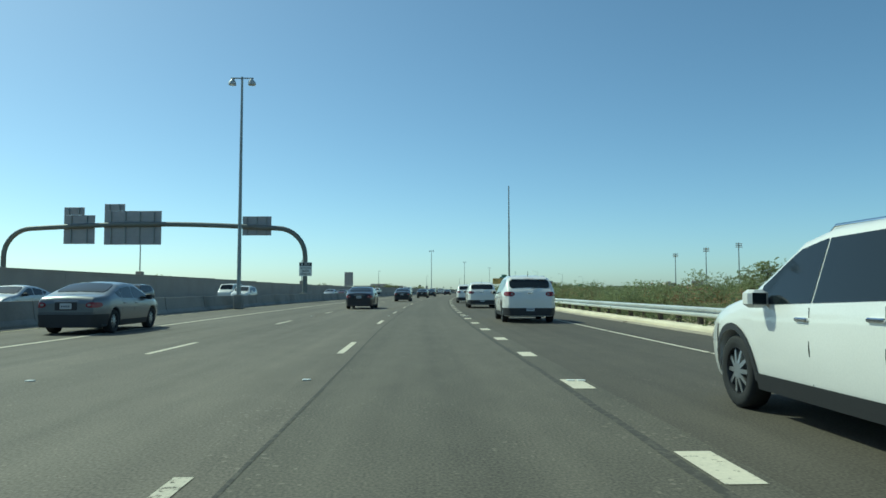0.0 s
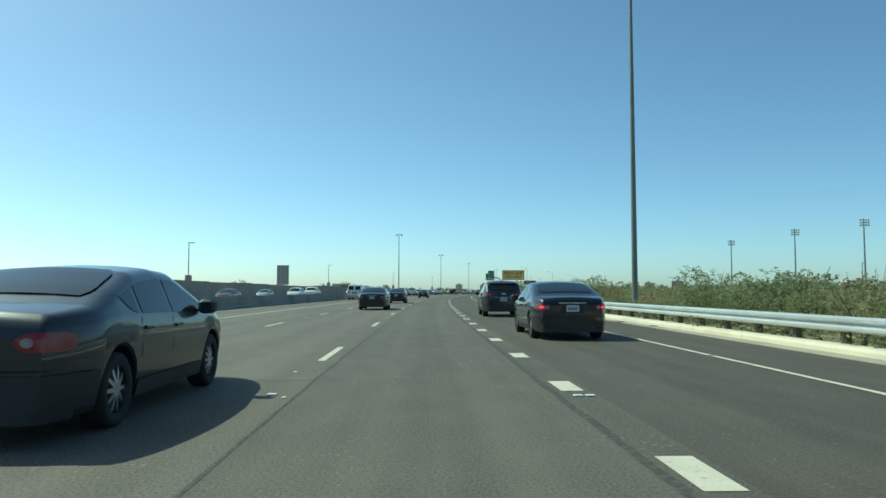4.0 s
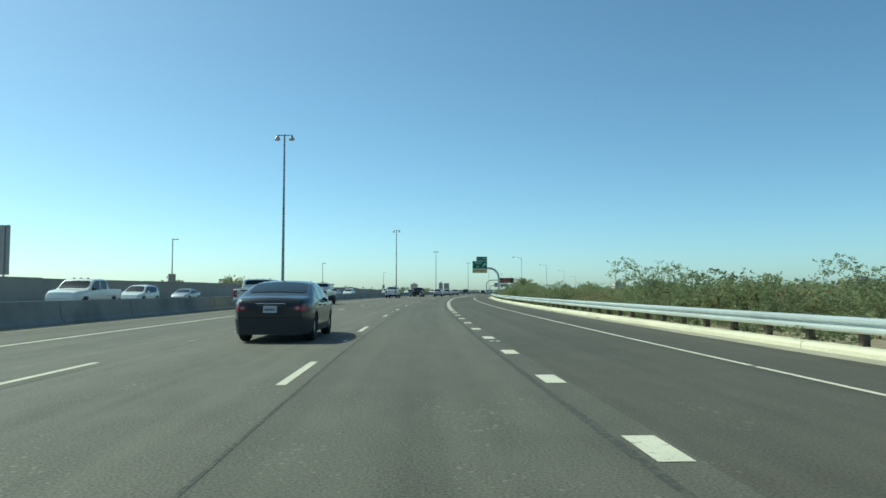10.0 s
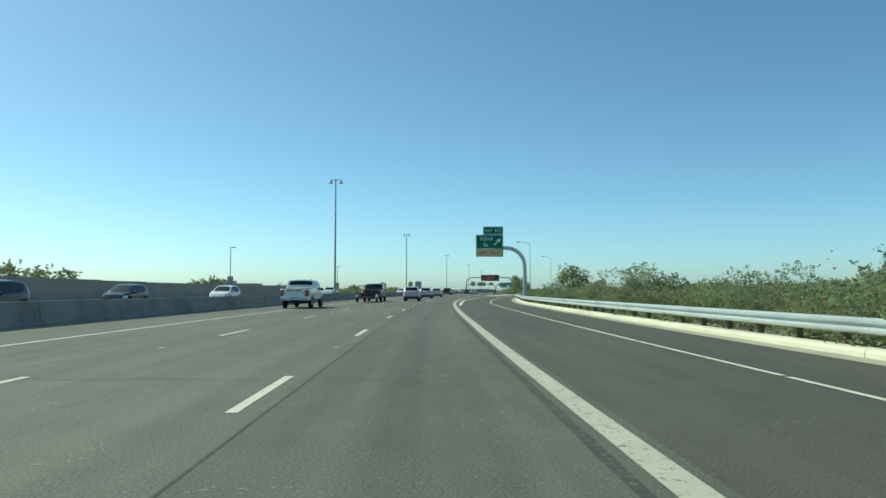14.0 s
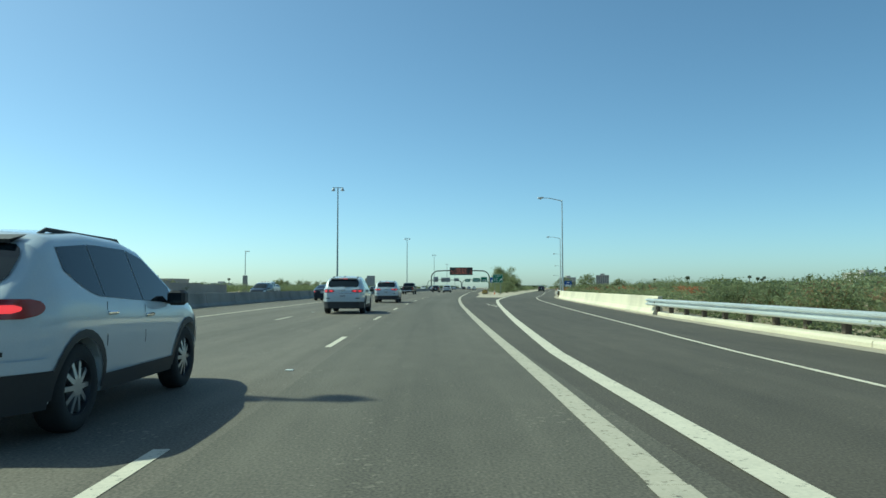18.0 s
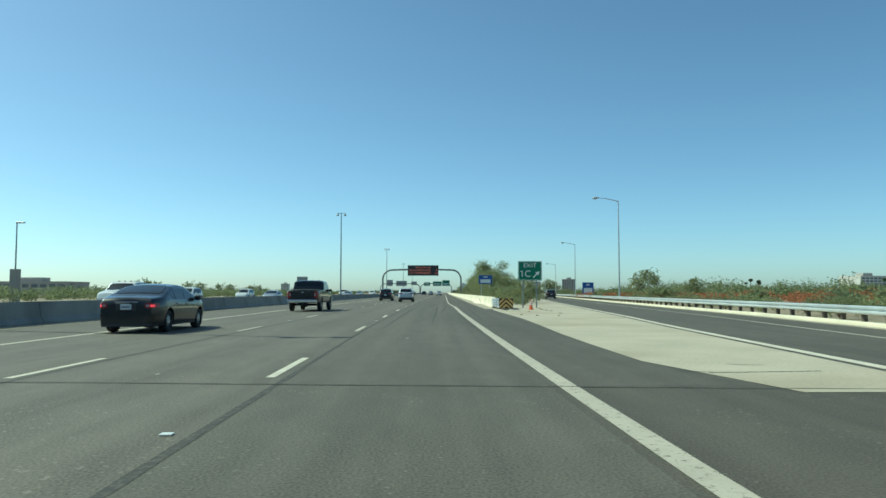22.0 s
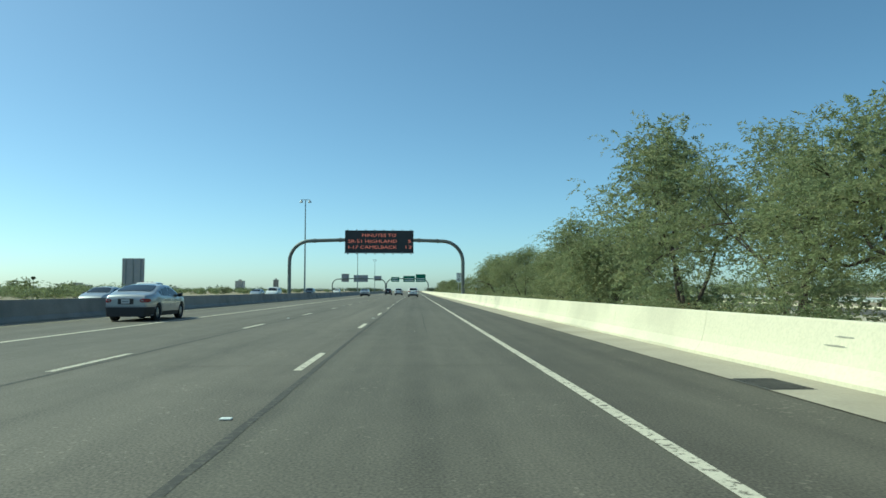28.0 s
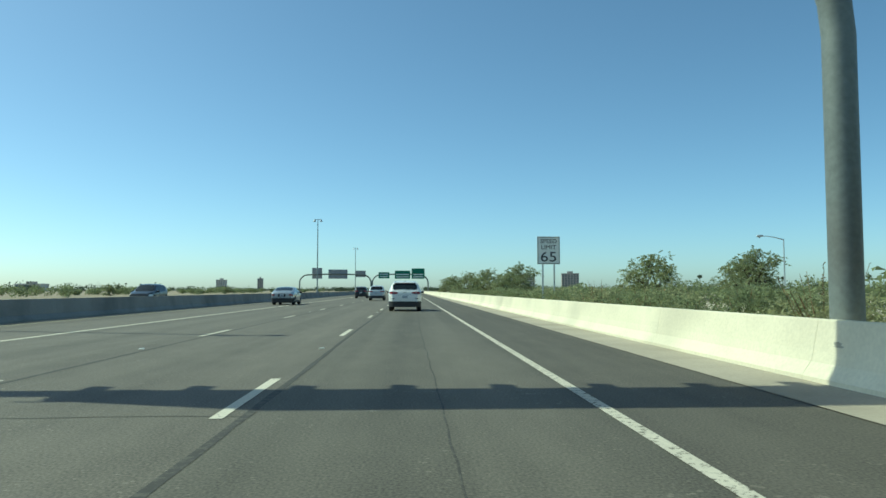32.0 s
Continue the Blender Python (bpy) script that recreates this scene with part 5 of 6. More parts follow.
                wh.matrix_basis = m
            else:
                wh = shared("wheel", first[0], car, m)
                shared("rim", first[1], wh, Matrix.Identity(4))
                shared("wheel_face", first[2], wh, Matrix.Identity(4))
    part("underbody", Shape().box(-w + 0.2, off + 0.3, zb - 0.03, w - 0.2, off + L - 0.3, zb + 0.25, 0.03), UNDER, car)
    return car


def stand(car, kind, s_rear, u, turn=0.0):
    car.matrix_basis = at(s_rear + KINDS[kind]["L"] / 2, u, 0.0, turn)
    return car


AHEAD = "cars in the near lanes"
stand(vehicle("sedan", "grey", "grey sedan with a small boot spoiler in the carpool lane", "car", group=AHEAD), "sedan", 19.9, -9.95)
white_suv = stand(vehicle("crossover", "white", "large white family SUV with grey lower body, exit lane", "car", roof_rails=True, group=AHEAD), "crossover", 26.7, 3.85, -1.0)
for s, u in ((49.7, 3.65), (69.6, 3.28)):
    copy_thing(white_suv, at(s + 2.55, u))
stand(vehicle("crossover", "white", "white family SUV with bright alloy wheels passing in the exit lane", "car", roof_rails=True, group=AHEAD), "crossover", 3.35, 3.95)
stand(vehicle("sedan", "black", "black sedan with red brake lamps lit, exit lane", "car", lit=True, trim=False, group=AHEAD), "sedan", 92, 3.6)
stand(vehicle("suv", "slate", "dark SUV far ahead in the exit lane", "car", group=AHEAD), "suv", 108, 3.6)
stand(vehicle("sedan", "navy", "dark blue sedan with chrome trim beside the camera's lane", "car", trim=False, group=AHEAD), "sedan", 47.0, -4.6)
stand(vehicle("sedan", "black", "black sedan with white plate, middle lane", "car", trim=False, group=AHEAD), "sedan", 120.3, -3.6)
stand(vehicle("van", "white", "white passenger van with dark windows in the carpool lane", "van", group=AHEAD), "van", 173.6, -11.4)
dark_sedan = stand(vehicle("sedan", "slate", "dark sedan ahead in the middle lane", "car", group=AHEAD), "sedan", 204.2, -3.5)
for s, u in ((80.0, -3.7), (146.0, -3.6)):
    copy_thing(dark_sedan, at(s + 2.42, u))
white_pickup = stand(vehicle("pickup", "white", "white crew-cab pickup truck with a bright step bumper", "pickup truck", trim=False, group=AHEAD), "pickup", 230.5, -10.5)
copy_thing(white_pickup, at(252 + 3.05, -10.3))
stand(vehicle("pickup", "slate", "dark grey pickup truck towing a flat trailer", "pickup truck", trim=False, group=AHEAD), "pickup", 340.3, -7.6)
silver_suv = stand(vehicle("suv", "pearl", "silvery white compact SUV with brake lamps lit", "car", lit=True, roof_rails=True, group=AHEAD), "suv", 373.2, -3.75)
for s in (345.8, 396.8):
    copy_thing(silver_suv, at(s + 2.35, -3.7))
stand(vehicle("sedan", "navy", "dark blue sedan with lamps lit in the carpool lane", "car", lit=True, trim=False, group=AHEAD), "sedan", 406.2, -10.4)
stand(vehicle("suv", "slate", "dark SUV ahead on the exit ramp", "car", group=AHEAD), "suv", 556, 22.2, -5)
stand(vehicle("pickup", "black", "black pickup truck in the far near-side lane", "pickup truck", trim=False, group=AHEAD), "pickup", 463, -7.6)
stand(vehicle("suv", "pearl", "pale compact SUV ahead in the middle lane", "car", roof_rails=True, group=AHEAD), "suv", 508, -3.4)
stand(vehicle("sedan", "silver", "silver sedan in the carpool lane beside the median", "car", group=AHEAD), "sedan", 567.5, -11.2)
stand(vehicle("suv", "white", "white SUV with dark bumper ahead in the camera's lane", "car", roof_rails=True, group=AHEAD), "suv", 669.5, -0.35)
stand(vehicle("suv", "pearl", "pale SUV far ahead in the middle lane", "car", group=AHEAD), "suv", 712, -4.0)
stand(vehicle("sedan", "silver", "silver car far ahead in the carpool lane", "car", group=AHEAD), "sedan", 687, -10.4)
stand(vehicle("suv", "slate", "dark car far ahead in the outer lane", "car", group=AHEAD), "suv", 735, -7.4)

stand(vehicle("sedan", "black", "black sedan with one brake lamp lit, outer near lane", "car", lit=True, trim=False, group=AHEAD), "sedan", 439.2, -8.4)
stand(vehicle("pickup", "white", "white pickup truck far ahead near the carpool lane", "pickup truck", trim=False, group=AHEAD), "pickup", 311, -9.4)
stand(vehicle("suv", "black", "black SUV ahead in the outer near lane", "car", group=AHEAD), "suv", 521, -7.0)

# the trailer behind the grey pickup
tr = root("utility_trailer", "open black utility trailer with tall tube sides and spare wheel", "trailer")
part("deck", Shape().box(-0.85, -1.9, 0.52, 0.85, 1.3, 0.58), WOOD, tr, "timber deck")
part("frame", Shape().box(-0.88, -1.93, 0.44, 0.88, 1.33, 0.515, 0.01), TRIM, tr)
part("gate", Shape().tube([(-0.86, -1.9, 0.5), (-0.86, -1.9, 1.6), (-0.78, -1.9, 1.72), (0.78, -1.9, 1.72), (0.86, -1.9, 1.6), (0.86, -1.9, 0.5)], 0.035, 8), TRIM, tr, "tall tube tailgate", smooth=50)
for x in (-0.5, 0, 0.5):
    part("gate_bar", Shape().tube([(x, -1.9, 0.5), (x, -1.9, 1.72)], 0.025, 6), TRIM, tr)
for sx in (-1, 1):
    part("side_rail", Shape().tube([(sx * 0.86, -1.85, 0.95), (sx * 0.86, 1.25, 0.95), (sx * 0.86, 1.3, 0.55)], 0.03, 6), TRIM, tr)
    for y in (-1.0, -0.1, 0.7):
        part("upright", Shape().tube([(sx * 0.86, y, 0.5), (sx * 0.86, y, 0.95)], 0.025, 6), TRIM, tr)
    part("fender", Shape().tube([(sx * 1.02, -0.75, 0.5), (sx * 1.02, -0.6, 0.72), (sx * 1.02, -0.35, 0.78), (sx * 1.02, -0.1, 0.72), (sx * 1.02, 0.05, 0.5)], 0.1, 6), GALV, tr, "bright metal fender", smooth=50)
    part("wheel", Shape().tube([(sx * 0.93, -0.35, 0.33), (sx * 0.97, -0.35, 0.33), (sx * 1.1, -0.35, 0.33), (sx * 1.13, -0.35, 0.33)], [0.28, 0.33, 0.33, 0.27], 20), TYRE, tr, smooth=50)
    part("rim", Shape().tube([(sx * 1.132, -0.35, 0.33), (sx * 1.14, -0.35, 0.33)], [0.19, 0.17], 14), ALLOY, tr, smooth=50)
    part("tongue", Shape().tube([(sx * 0.6, 1.3, 0.48), (0.02 * sx, 2.6, 0.48)], 0.045, 6), TRIM, tr)
part("spare_wheel", Shape().tube([(0.45, 1.42, 0.86), (0.45, 1.46, 0.86), (0.45, 1.6, 0.86), (0.45, 1.64, 0.86)], [0.26, 0.32, 0.32, 0.26], 20), TYRE, tr, smooth=50)
part("crossbeam", Shape().box(-0.86, 1.34, 0.5, 0.86, 1.42, 1.0), TRIM, tr)
tr.matrix_basis = at(337.5, -7.65)

# traffic of the other direction, seen above the median barrier
rng = random.Random(21)
FAR = "cars in the lanes of the other direction"
models = [(vehicle("suv", "white", "white SUV coming the other way behind the median barrier", "car", group=FAR), "suv"),
          (vehicle("sedan", "silver", "silver sedan coming the other way behind the barrier", "car", group=FAR), "sedan"),
          (vehicle("pickup", "white", "white pickup coming the other way behind the barrier", "pickup truck", group=FAR), "pickup"),
          (vehicle("suv", "slate", "dark SUV coming the other way behind the barrier", "car", group=FAR), "suv"),
          (vehicle("van", "white", "white van coming the other way behind the barrier", "van", group=FAR), "van"),
          (vehicle("sedan", "red", "dark red sedan coming the other way behind the barrier", "car", group=FAR), "sedan")]
spots = [(58, -24, 3), (77, -20.5, 0), (96, -28, 4), (128, -20.5, 1), (158, -24, 5), (178, -20.5, 0), (189, -28, 1), (206, -24, 2), (232, -21, 2), (247, -24, 0), (268, -28, 1), (296, -20.5, 3),
         (318, -24, 3), (331, -20.5, 0), (352, -28, 1), (398, -24, 2), (424, -21, 3), (436, -24, 2), (452, -28, 0), (470, -21.5, 2), (492, -25, 0), (514, -21.5, 1), (524, -28, 0), (548, -25, 3), (590, -21.5, 1),
         (608, -25, 2), (652, -22, 0), (668, -28, 1), (690, -22, 3), (770, -25, 0), (36, -20.5, 1)]
used = set()
for s, u, k in spots:
    car, kind = models[k]
    m = at(s, u, 0.0, 180)
    if k in used:
        copy_thing(car, m)
    else:
        car.matrix_basis = m
        used.add(k)


# ---- plants ----
LEAF = material("leaf_grey_green", (0.268, 0.298, 0.148), rough=0.75, vary=0.2, scale=0.7, fine=5, bump=0, island=0.22)
LEAF_DARK = material("leaf_dark_green", (0.222, 0.25, 0.122), rough=0.7, vary=0.22, scale=0.7, fine=5, bump=0, island=0.25)
LEAF_YELLOW = material("leaf_yellow_green", (0.325, 0.33, 0.17), rough=0.75, vary=0.2, scale=0.7, fine=5, bump=0, island=0.2)
DRY = material("dry_stems", (0.28, 0.2, 0.11), rough=0.85, vary=0.25, scale=2, fine=10, bump=0, island=0.3)
FLOWER = material("orange_flowers", (0.4, 0.16, 0.075), rough=0.7, vary=0.2, scale=2, fine=10, bump=0, island=0.35)
BARK = material("dark_bark", (0.075, 0.058, 0.043), rough=0.9, vary=0.3, scale=5, fine=25, bump=0.5)


def thin_leaf(m, share=0.5):
    """Lets part of the light through, as thin leaves do."""
    nt, n = m.node_tree, m.node_tree.nodes
    b, out = n["Principled BSDF"], n["Material Output"]
    tr, mix = n.new("ShaderNodeBsdfTranslucent"), n.new("ShaderNodeMixShader")
    mix.inputs[0].default_value = share
    nt.links.new(b.inputs["Base Color"].links[0].from_socket, tr.inputs["Color"])
    nt.links.new(b.outputs[0], mix.inputs[1])
    nt.links.new(tr.outputs[0], mix.inputs[2])
    nt.links.new(mix.outputs[0], out.inputs["Surface"])


for m in (LEAF, LEAF_DARK, LEAF_YELLOW, FLOWER, DRY):
    thin_leaf(m)


def leaf_mesh(centres, size, seed, flat=0.4, long=2.0, droop=0.0):
    """Small pointed leaves, turned at random, at the given centres."""
    rg = np.random.RandomState(seed)
    n = len(centres)
    d = rg.normal(size=(n, 3))
    d[:, 2] = d[:, 2] * flat - droop
    d /= np.linalg.norm(d, axis=1)[:, None]
    e = np.cross(d, rg.normal(size=(n, 3)))
    e /= np.linalg.norm(e, axis=1)[:, None] + 1e-9
    sz = size * rg.uniform(0.6, 1.4, size=(n, 1))
    a, b = d * sz * long * 0.5, e * sz * 0.5
    c = np.asarray(centres)
    v = np.stack([c - a, c + a * 0.8 + b * 0.9, c + a - b * 0.9], 1).reshape(-1, 3)
    return v, np.arange(3 * n).reshape(-1, 3)


def leaves(name, centres, size, seed, mat, parent, **kw):
    v, f = leaf_mesh(centres, size, seed, **kw)
    me = bpy.data.meshes.new(name)
    me.from_pydata(v.tolist(), [], f.tolist())
    me.materials.append(mat)
    ob = new(name, me)
    if parent is not None:
        ob.parent = parent
        tagged(ob, kind="stuff")
    return ob


def bush_points(rg, height, spread, n, lumps=7):
    """Leaf places in uneven clumps on many stems."""
    pts = []
    for k in range(lumps):
        a, r = rg.uniform(0, 2 * math.pi), spread * 0.5 * math.sqrt(rg.uniform(0, 0.8))
        c = np.array([r * math.cos(a), r * math.sin(a), height * rg.uniform(0.3, 0.72)])
        q = rg.normal(size=(n // lumps, 3))
        q /= np.linalg.norm(q, axis=1)[:, None]
        rad = rg.uniform(0.35, 1.0, size=(len(q), 1)) ** 0.5
        pts.append(c + q * rad * np.array([spread * 0.27, spread * 0.27, height * 0.3]))
    pts = np.concatenate(pts)
    pts[:, 2] = np.clip(pts[:, 2], 0.05, None)
    return pts


def spray_points(rg, bases, count, length, droop=0.25, centre=None):
    """Fine leaves strung along short drooping twigs that start at the bases."""
    n = len(bases)
    d = rg.normal(size=(n, 3))
    if centre is not None:
        out = bases - centre
        d += 1.1 * out / (np.linalg.norm(out, axis=1)[:, None] + 1e-6)
    d[:, 2] = d[:, 2] * 0.6 + 0.2
    d /= np.linalg.norm(d, axis=1)[:, None]
    ln = length * rg.uniform(0.5, 1.4, size=(n, 1, 1))
    k = (np.arange(count) + rg.uniform(0, 1, size=(n, count))) / count
    p = bases[:, None, :] + d[:, None, :] * ln * k[:, :, None]
    p[:, :, 2] -= droop * ln[:, :, 0] * k ** 2
    p = p.reshape(-1, 3) + rg.normal(size=(n * count, 3)) * 0.028
    p[:, 2] = np.maximum(p[:, 2], 0.04)
    return p


def bush(seed, height, spread, n, mat, label, flowers=0, spikes=0, group="roadside shrubs", name="shrub"):
    rg = np.random.RandomState(seed)
    top = root(name, label, "shrub", group)
    stems, seeds = Shape(), []
    for k in range(9):
        a, r = rg.uniform(0, 2 * math.pi), spread * rg.uniform(0.1, 0.42)
        stems.tube([(0.08 * math.cos(a), 0.08 * math.sin(a), 0), (r * 0.5 * math.cos(a), r * 0.5 * math.sin(a), height * 0.4), (r * math.cos(a), r * math.sin(a), height * rg.uniform(0.6, 0.9))], [0.025, 0.016, 0.006], 5, False)
    for k in range(spikes):
        a, r = rg.uniform(0, 2 * math.pi), spread * rg.uniform(0.1, 0.45)
        z = height * rg.uniform(1.0, 1.32)
        stems.tube([(r * 0.6 * math.cos(a), r * 0.6 * math.sin(a), height * 0.5), (r * math.cos(a), r * math.sin(a), z)], [0.008, 0.005], 4, False)
        for j in range(6):
            q = 0.55 + 0.09 * j
            seeds.append((r * (0.6 + 0.4 * q) * math.cos(a), r * (0.6 + 0.4 * q) * math.sin(a), height * 0.5 + (z - height * 0.5) * q))
    part("woody_base", stems, DRY, top)
    leaves("foliage", spray_points(rg, bush_points(rg, height, spread, int(n * 0.29)), 9, 0.3), 0.044, seed, mat, top, flat=0.7, long=2.7)
    if flowers:
        p = bush_points(rg, height * 1.04, spread, flowers, 5)
        leaves("blossom", p[p[:, 2] > height * 0.35], 0.05, seed + 1, FLOWER, top, flat=1.0, long=1.1)
    if spikes:
        leaves("seed_stalk", np.array(seeds), 0.02, seed + 2, DRY, top, flat=3.0, long=4.0)
    return top


KINDS_OF_BUSH = [bush(11, 1.45, 2.6, 1100, LEAF, "grey-green desert shrub behind the guard rail"),
                 bush(12, 1.3, 2.4, 1000, LEAF_DARK, "dense dark green shrub behind the guard rail"),
                 bush(13, 1.5, 2.5, 900, LEAF, "grey-green shrub with orange flowers behind the rail", flowers=60),
                 bush(14, 1.35, 2.3, 800, LEAF_YELLOW, "yellowish shrub with dry stalks behind the rail", spikes=9),
                 bush(15, 2.5, 3.4, 1900, LEAF, "tall feathery shrub standing above the others"),
                 bush(16, 1.15, 2.2, 700, LEAF_DARK, "low green shrub with rust-orange flowers", flowers=120)]
rng = random.Random(7)
placed = set()


def grow(k, s, u, size=1.0, z=0.08, turn=None):
    m = at(s, u, z, rng.uniform(0, 360) if turn is None else turn) @ Matrix.Diagonal((1, 1, 1, 1))
    if k in placed:
        ob = copy_thing(KINDS_OF_BUSH[k], m)
    else:
        placed.add(k)
        ob = KINDS_OF_BUSH[k]
        ob.matrix_basis = m
    ob.scale = (size, size, size * rng.uniform(0.9, 1.12))
    return ob


s = -14.0
while s < 372:
    k = rng.choices((0, 1, 2, 3, 5), (5, 4, 2.2, 2, 1.6))[0]
    swell = 0.86 + 0.26 * math.sin(s * 0.21) + 0.16 * math.sin(s * 0.57 + 1)
    grow(k, s, FACE_R(s) + rng.uniform(2.1, 3.3), swell * rng.uniform(0.8, 1.12))
    s += rng.uniform(1.8, 2.9)
for s, u, q in ((124, 11.6, 1.0), (168.5, 11.6, 1.1), (206, 12.5, 0.8), (258, 12.6, 0.95), (301.6, 11.4, 1.12), (20, 12, 0.62), (32, 13, 0.75), (86, 12.4, 0.9), (143, 12.6, 0.85), (229, 13.6, 0.62), (188, 12.2, 0.7), (220.4, 10.9, 0.98), (240, 11.6, 0.75), (272, 12.0, 0.8), (104, 11.8, 0.9), (60, 12.2, 0.8), (157, 11.4, 0.75), (288, 11.6, 0.9), (318, 12.4, 0.8)):
    grow(4, s, u, q)
# larger clumps that break the hedge's top line
for k in range(17):
    s = -6 + k * 22 + rng.uniform(-7, 7)
    grow(rng.choice((0, 1, 1, 2, 0)), s, FACE_R(s) + rng.uniform(3.6, 6.5), rng.uniform(1.25, 1.6))
# island between lanes and ramp
s = 485
while s < 760:
    k = rng.choices((0, 1, 2, 3, 5), (4, 3, 3, 2, 3))[0]
    big = s < 508
    low = 0.9 if s < 530 else 0.7 if s < 640 else 1.0
    rise = 0.6 if s < 494 else 1.45
    grow(rng.choice((2, 5, 2, 0)) if big else k, s, WALL_R(s) + rng.uniform(2.4, 3.2) + (0.7 if big else 0.0), rng.uniform(0.8, 1.1) * (rise if big else low), 0.0)
    s += rng.uniform(2.4, 4.0)
# beyond the ramp
s = 440
while s < 620:
    k = rng.choices((0, 1, 2, 5), (3, 3, 2, 5))[0]
    grow(k, s, FACE_R(s) + rng.uniform(2.5, 5), rng.uniform(0.55, 0.85), 0.0)
    s += rng.uniform(4.6, 7.0)

# low brush that fills the ground behind, too dense to count
rg = np.random.RandomState(5)


def brush(name, spots, n, size, mat, label, spread=2.8, height=1.4):
    pts = []
    for k, (s, u, q) in enumerate(spots):
        c = W(s, u, 0)
        p = bush_points(rg, height * q, spread * q, n, 5)
        pts.append(p + np.array([c.x, c.y, 0.0]))
    ob = leaves(name, np.concatenate(pts), size, 3, mat, None)
    return tagged(ob, label, "brush", kind="stuff")


brush("brush", [(q, FACE_R(q) + rg.uniform(4.2, 7.5), rg.uniform(0.85, 1.25)) for q in rg.uniform(-16, 374, 200)], 640, 0.08, LEAF, "dense grey-green brush close behind the roadside shrubs")
brush("brush", [(q, WALL_R(q) + rg.uniform(3.4, 6), rg.uniform(0.8, 1.1) * (0.68 if 508 < q < 640 else 1.0)) for q in rg.uniform(500, 780, 110)], 420, 0.07, LEAF_YELLOW, "yellow-green brush on the island behind the barrier")
brush("brush", [(rg.uniform(-20, 380), FACE_R(200) + rg.uniform(7.5, 17), rg.uniform(0.9, 1.35)) for k in range(200)], 420, 0.14, LEAF_DARK, "grey-green desert brush filling the ground behind the shrubs")
brush("brush", [(rg.uniform(-20, 560), 26 + rg.uniform(0, 40), rg.uniform(1.0, 1.7)) for k in range(300)], 240, 0.24, LEAF_DARK, "darker distant brush across the open ground")
brush("brush_dry", [(q, FACE_R(q) + rg.uniform(2.4, 6.5), rg.uniform(0.85, 1.2)) for q in rg.uniform(-16, 374, 120)], 260, 0.07, DRY, "dry brown and rust twigs among the roadside shrubs")
brush("brush_low", [(q, FACE_R(q) + rg.uniform(0.95, 1.5), rg.uniform(0.7, 1.25)) for q in np.arange(-16, 372, 0.95)], 170, 0.06, LEAF_DARK, "low weeds in the shade under the guard rail", spread=1.5, height=0.5)
brush("brush", [(q, FACE_R(q) + rg.uniform(2.5, 15), rg.uniform(0.5, 0.95)) for q in rg.uniform(372, 480, 90)], 300, 0.09, LEAF, "grey-green brush behind the ramp's barrier")
brush("brush_flowering", [(rg.uniform(430, 560), FACE_R(500) + rg.uniform(4, 17), rg.uniform(0.8, 1.15)) for k in range(130)], 170, 0.11, FLOWER, "rust-orange flowering ground cover beyond the ramp")
brush("brush_flowering", [(rg.uniform(0, 350), rg.uniform(14, 24), rg.uniform(0.7, 1.1)) for k in range(60)], 120, 0.13, FLOWER, "patches of orange flowers among the brush")


spots = [(q, u, k) for q, u, k in zip(rg.uniform(500, 780, 130), rg.uniform(9, 30, 130), rg.uniform(0.9, 1.5, 130)) if u < RAMP_L(q) - 2]
brush("brush", spots, 380, 0.13, LEAF_DARK, "dark green undergrowth beneath the island trees")
brush("brush", [(q, u, k) for q, u, k in zip(rg.uniform(440, 668, 190), rg.uniform(-62, -43, 190), rg.uniform(1.0, 1.8, 190))], 380, 0.14, LEAF_DARK, "green shrubs along the far side of the freeway")


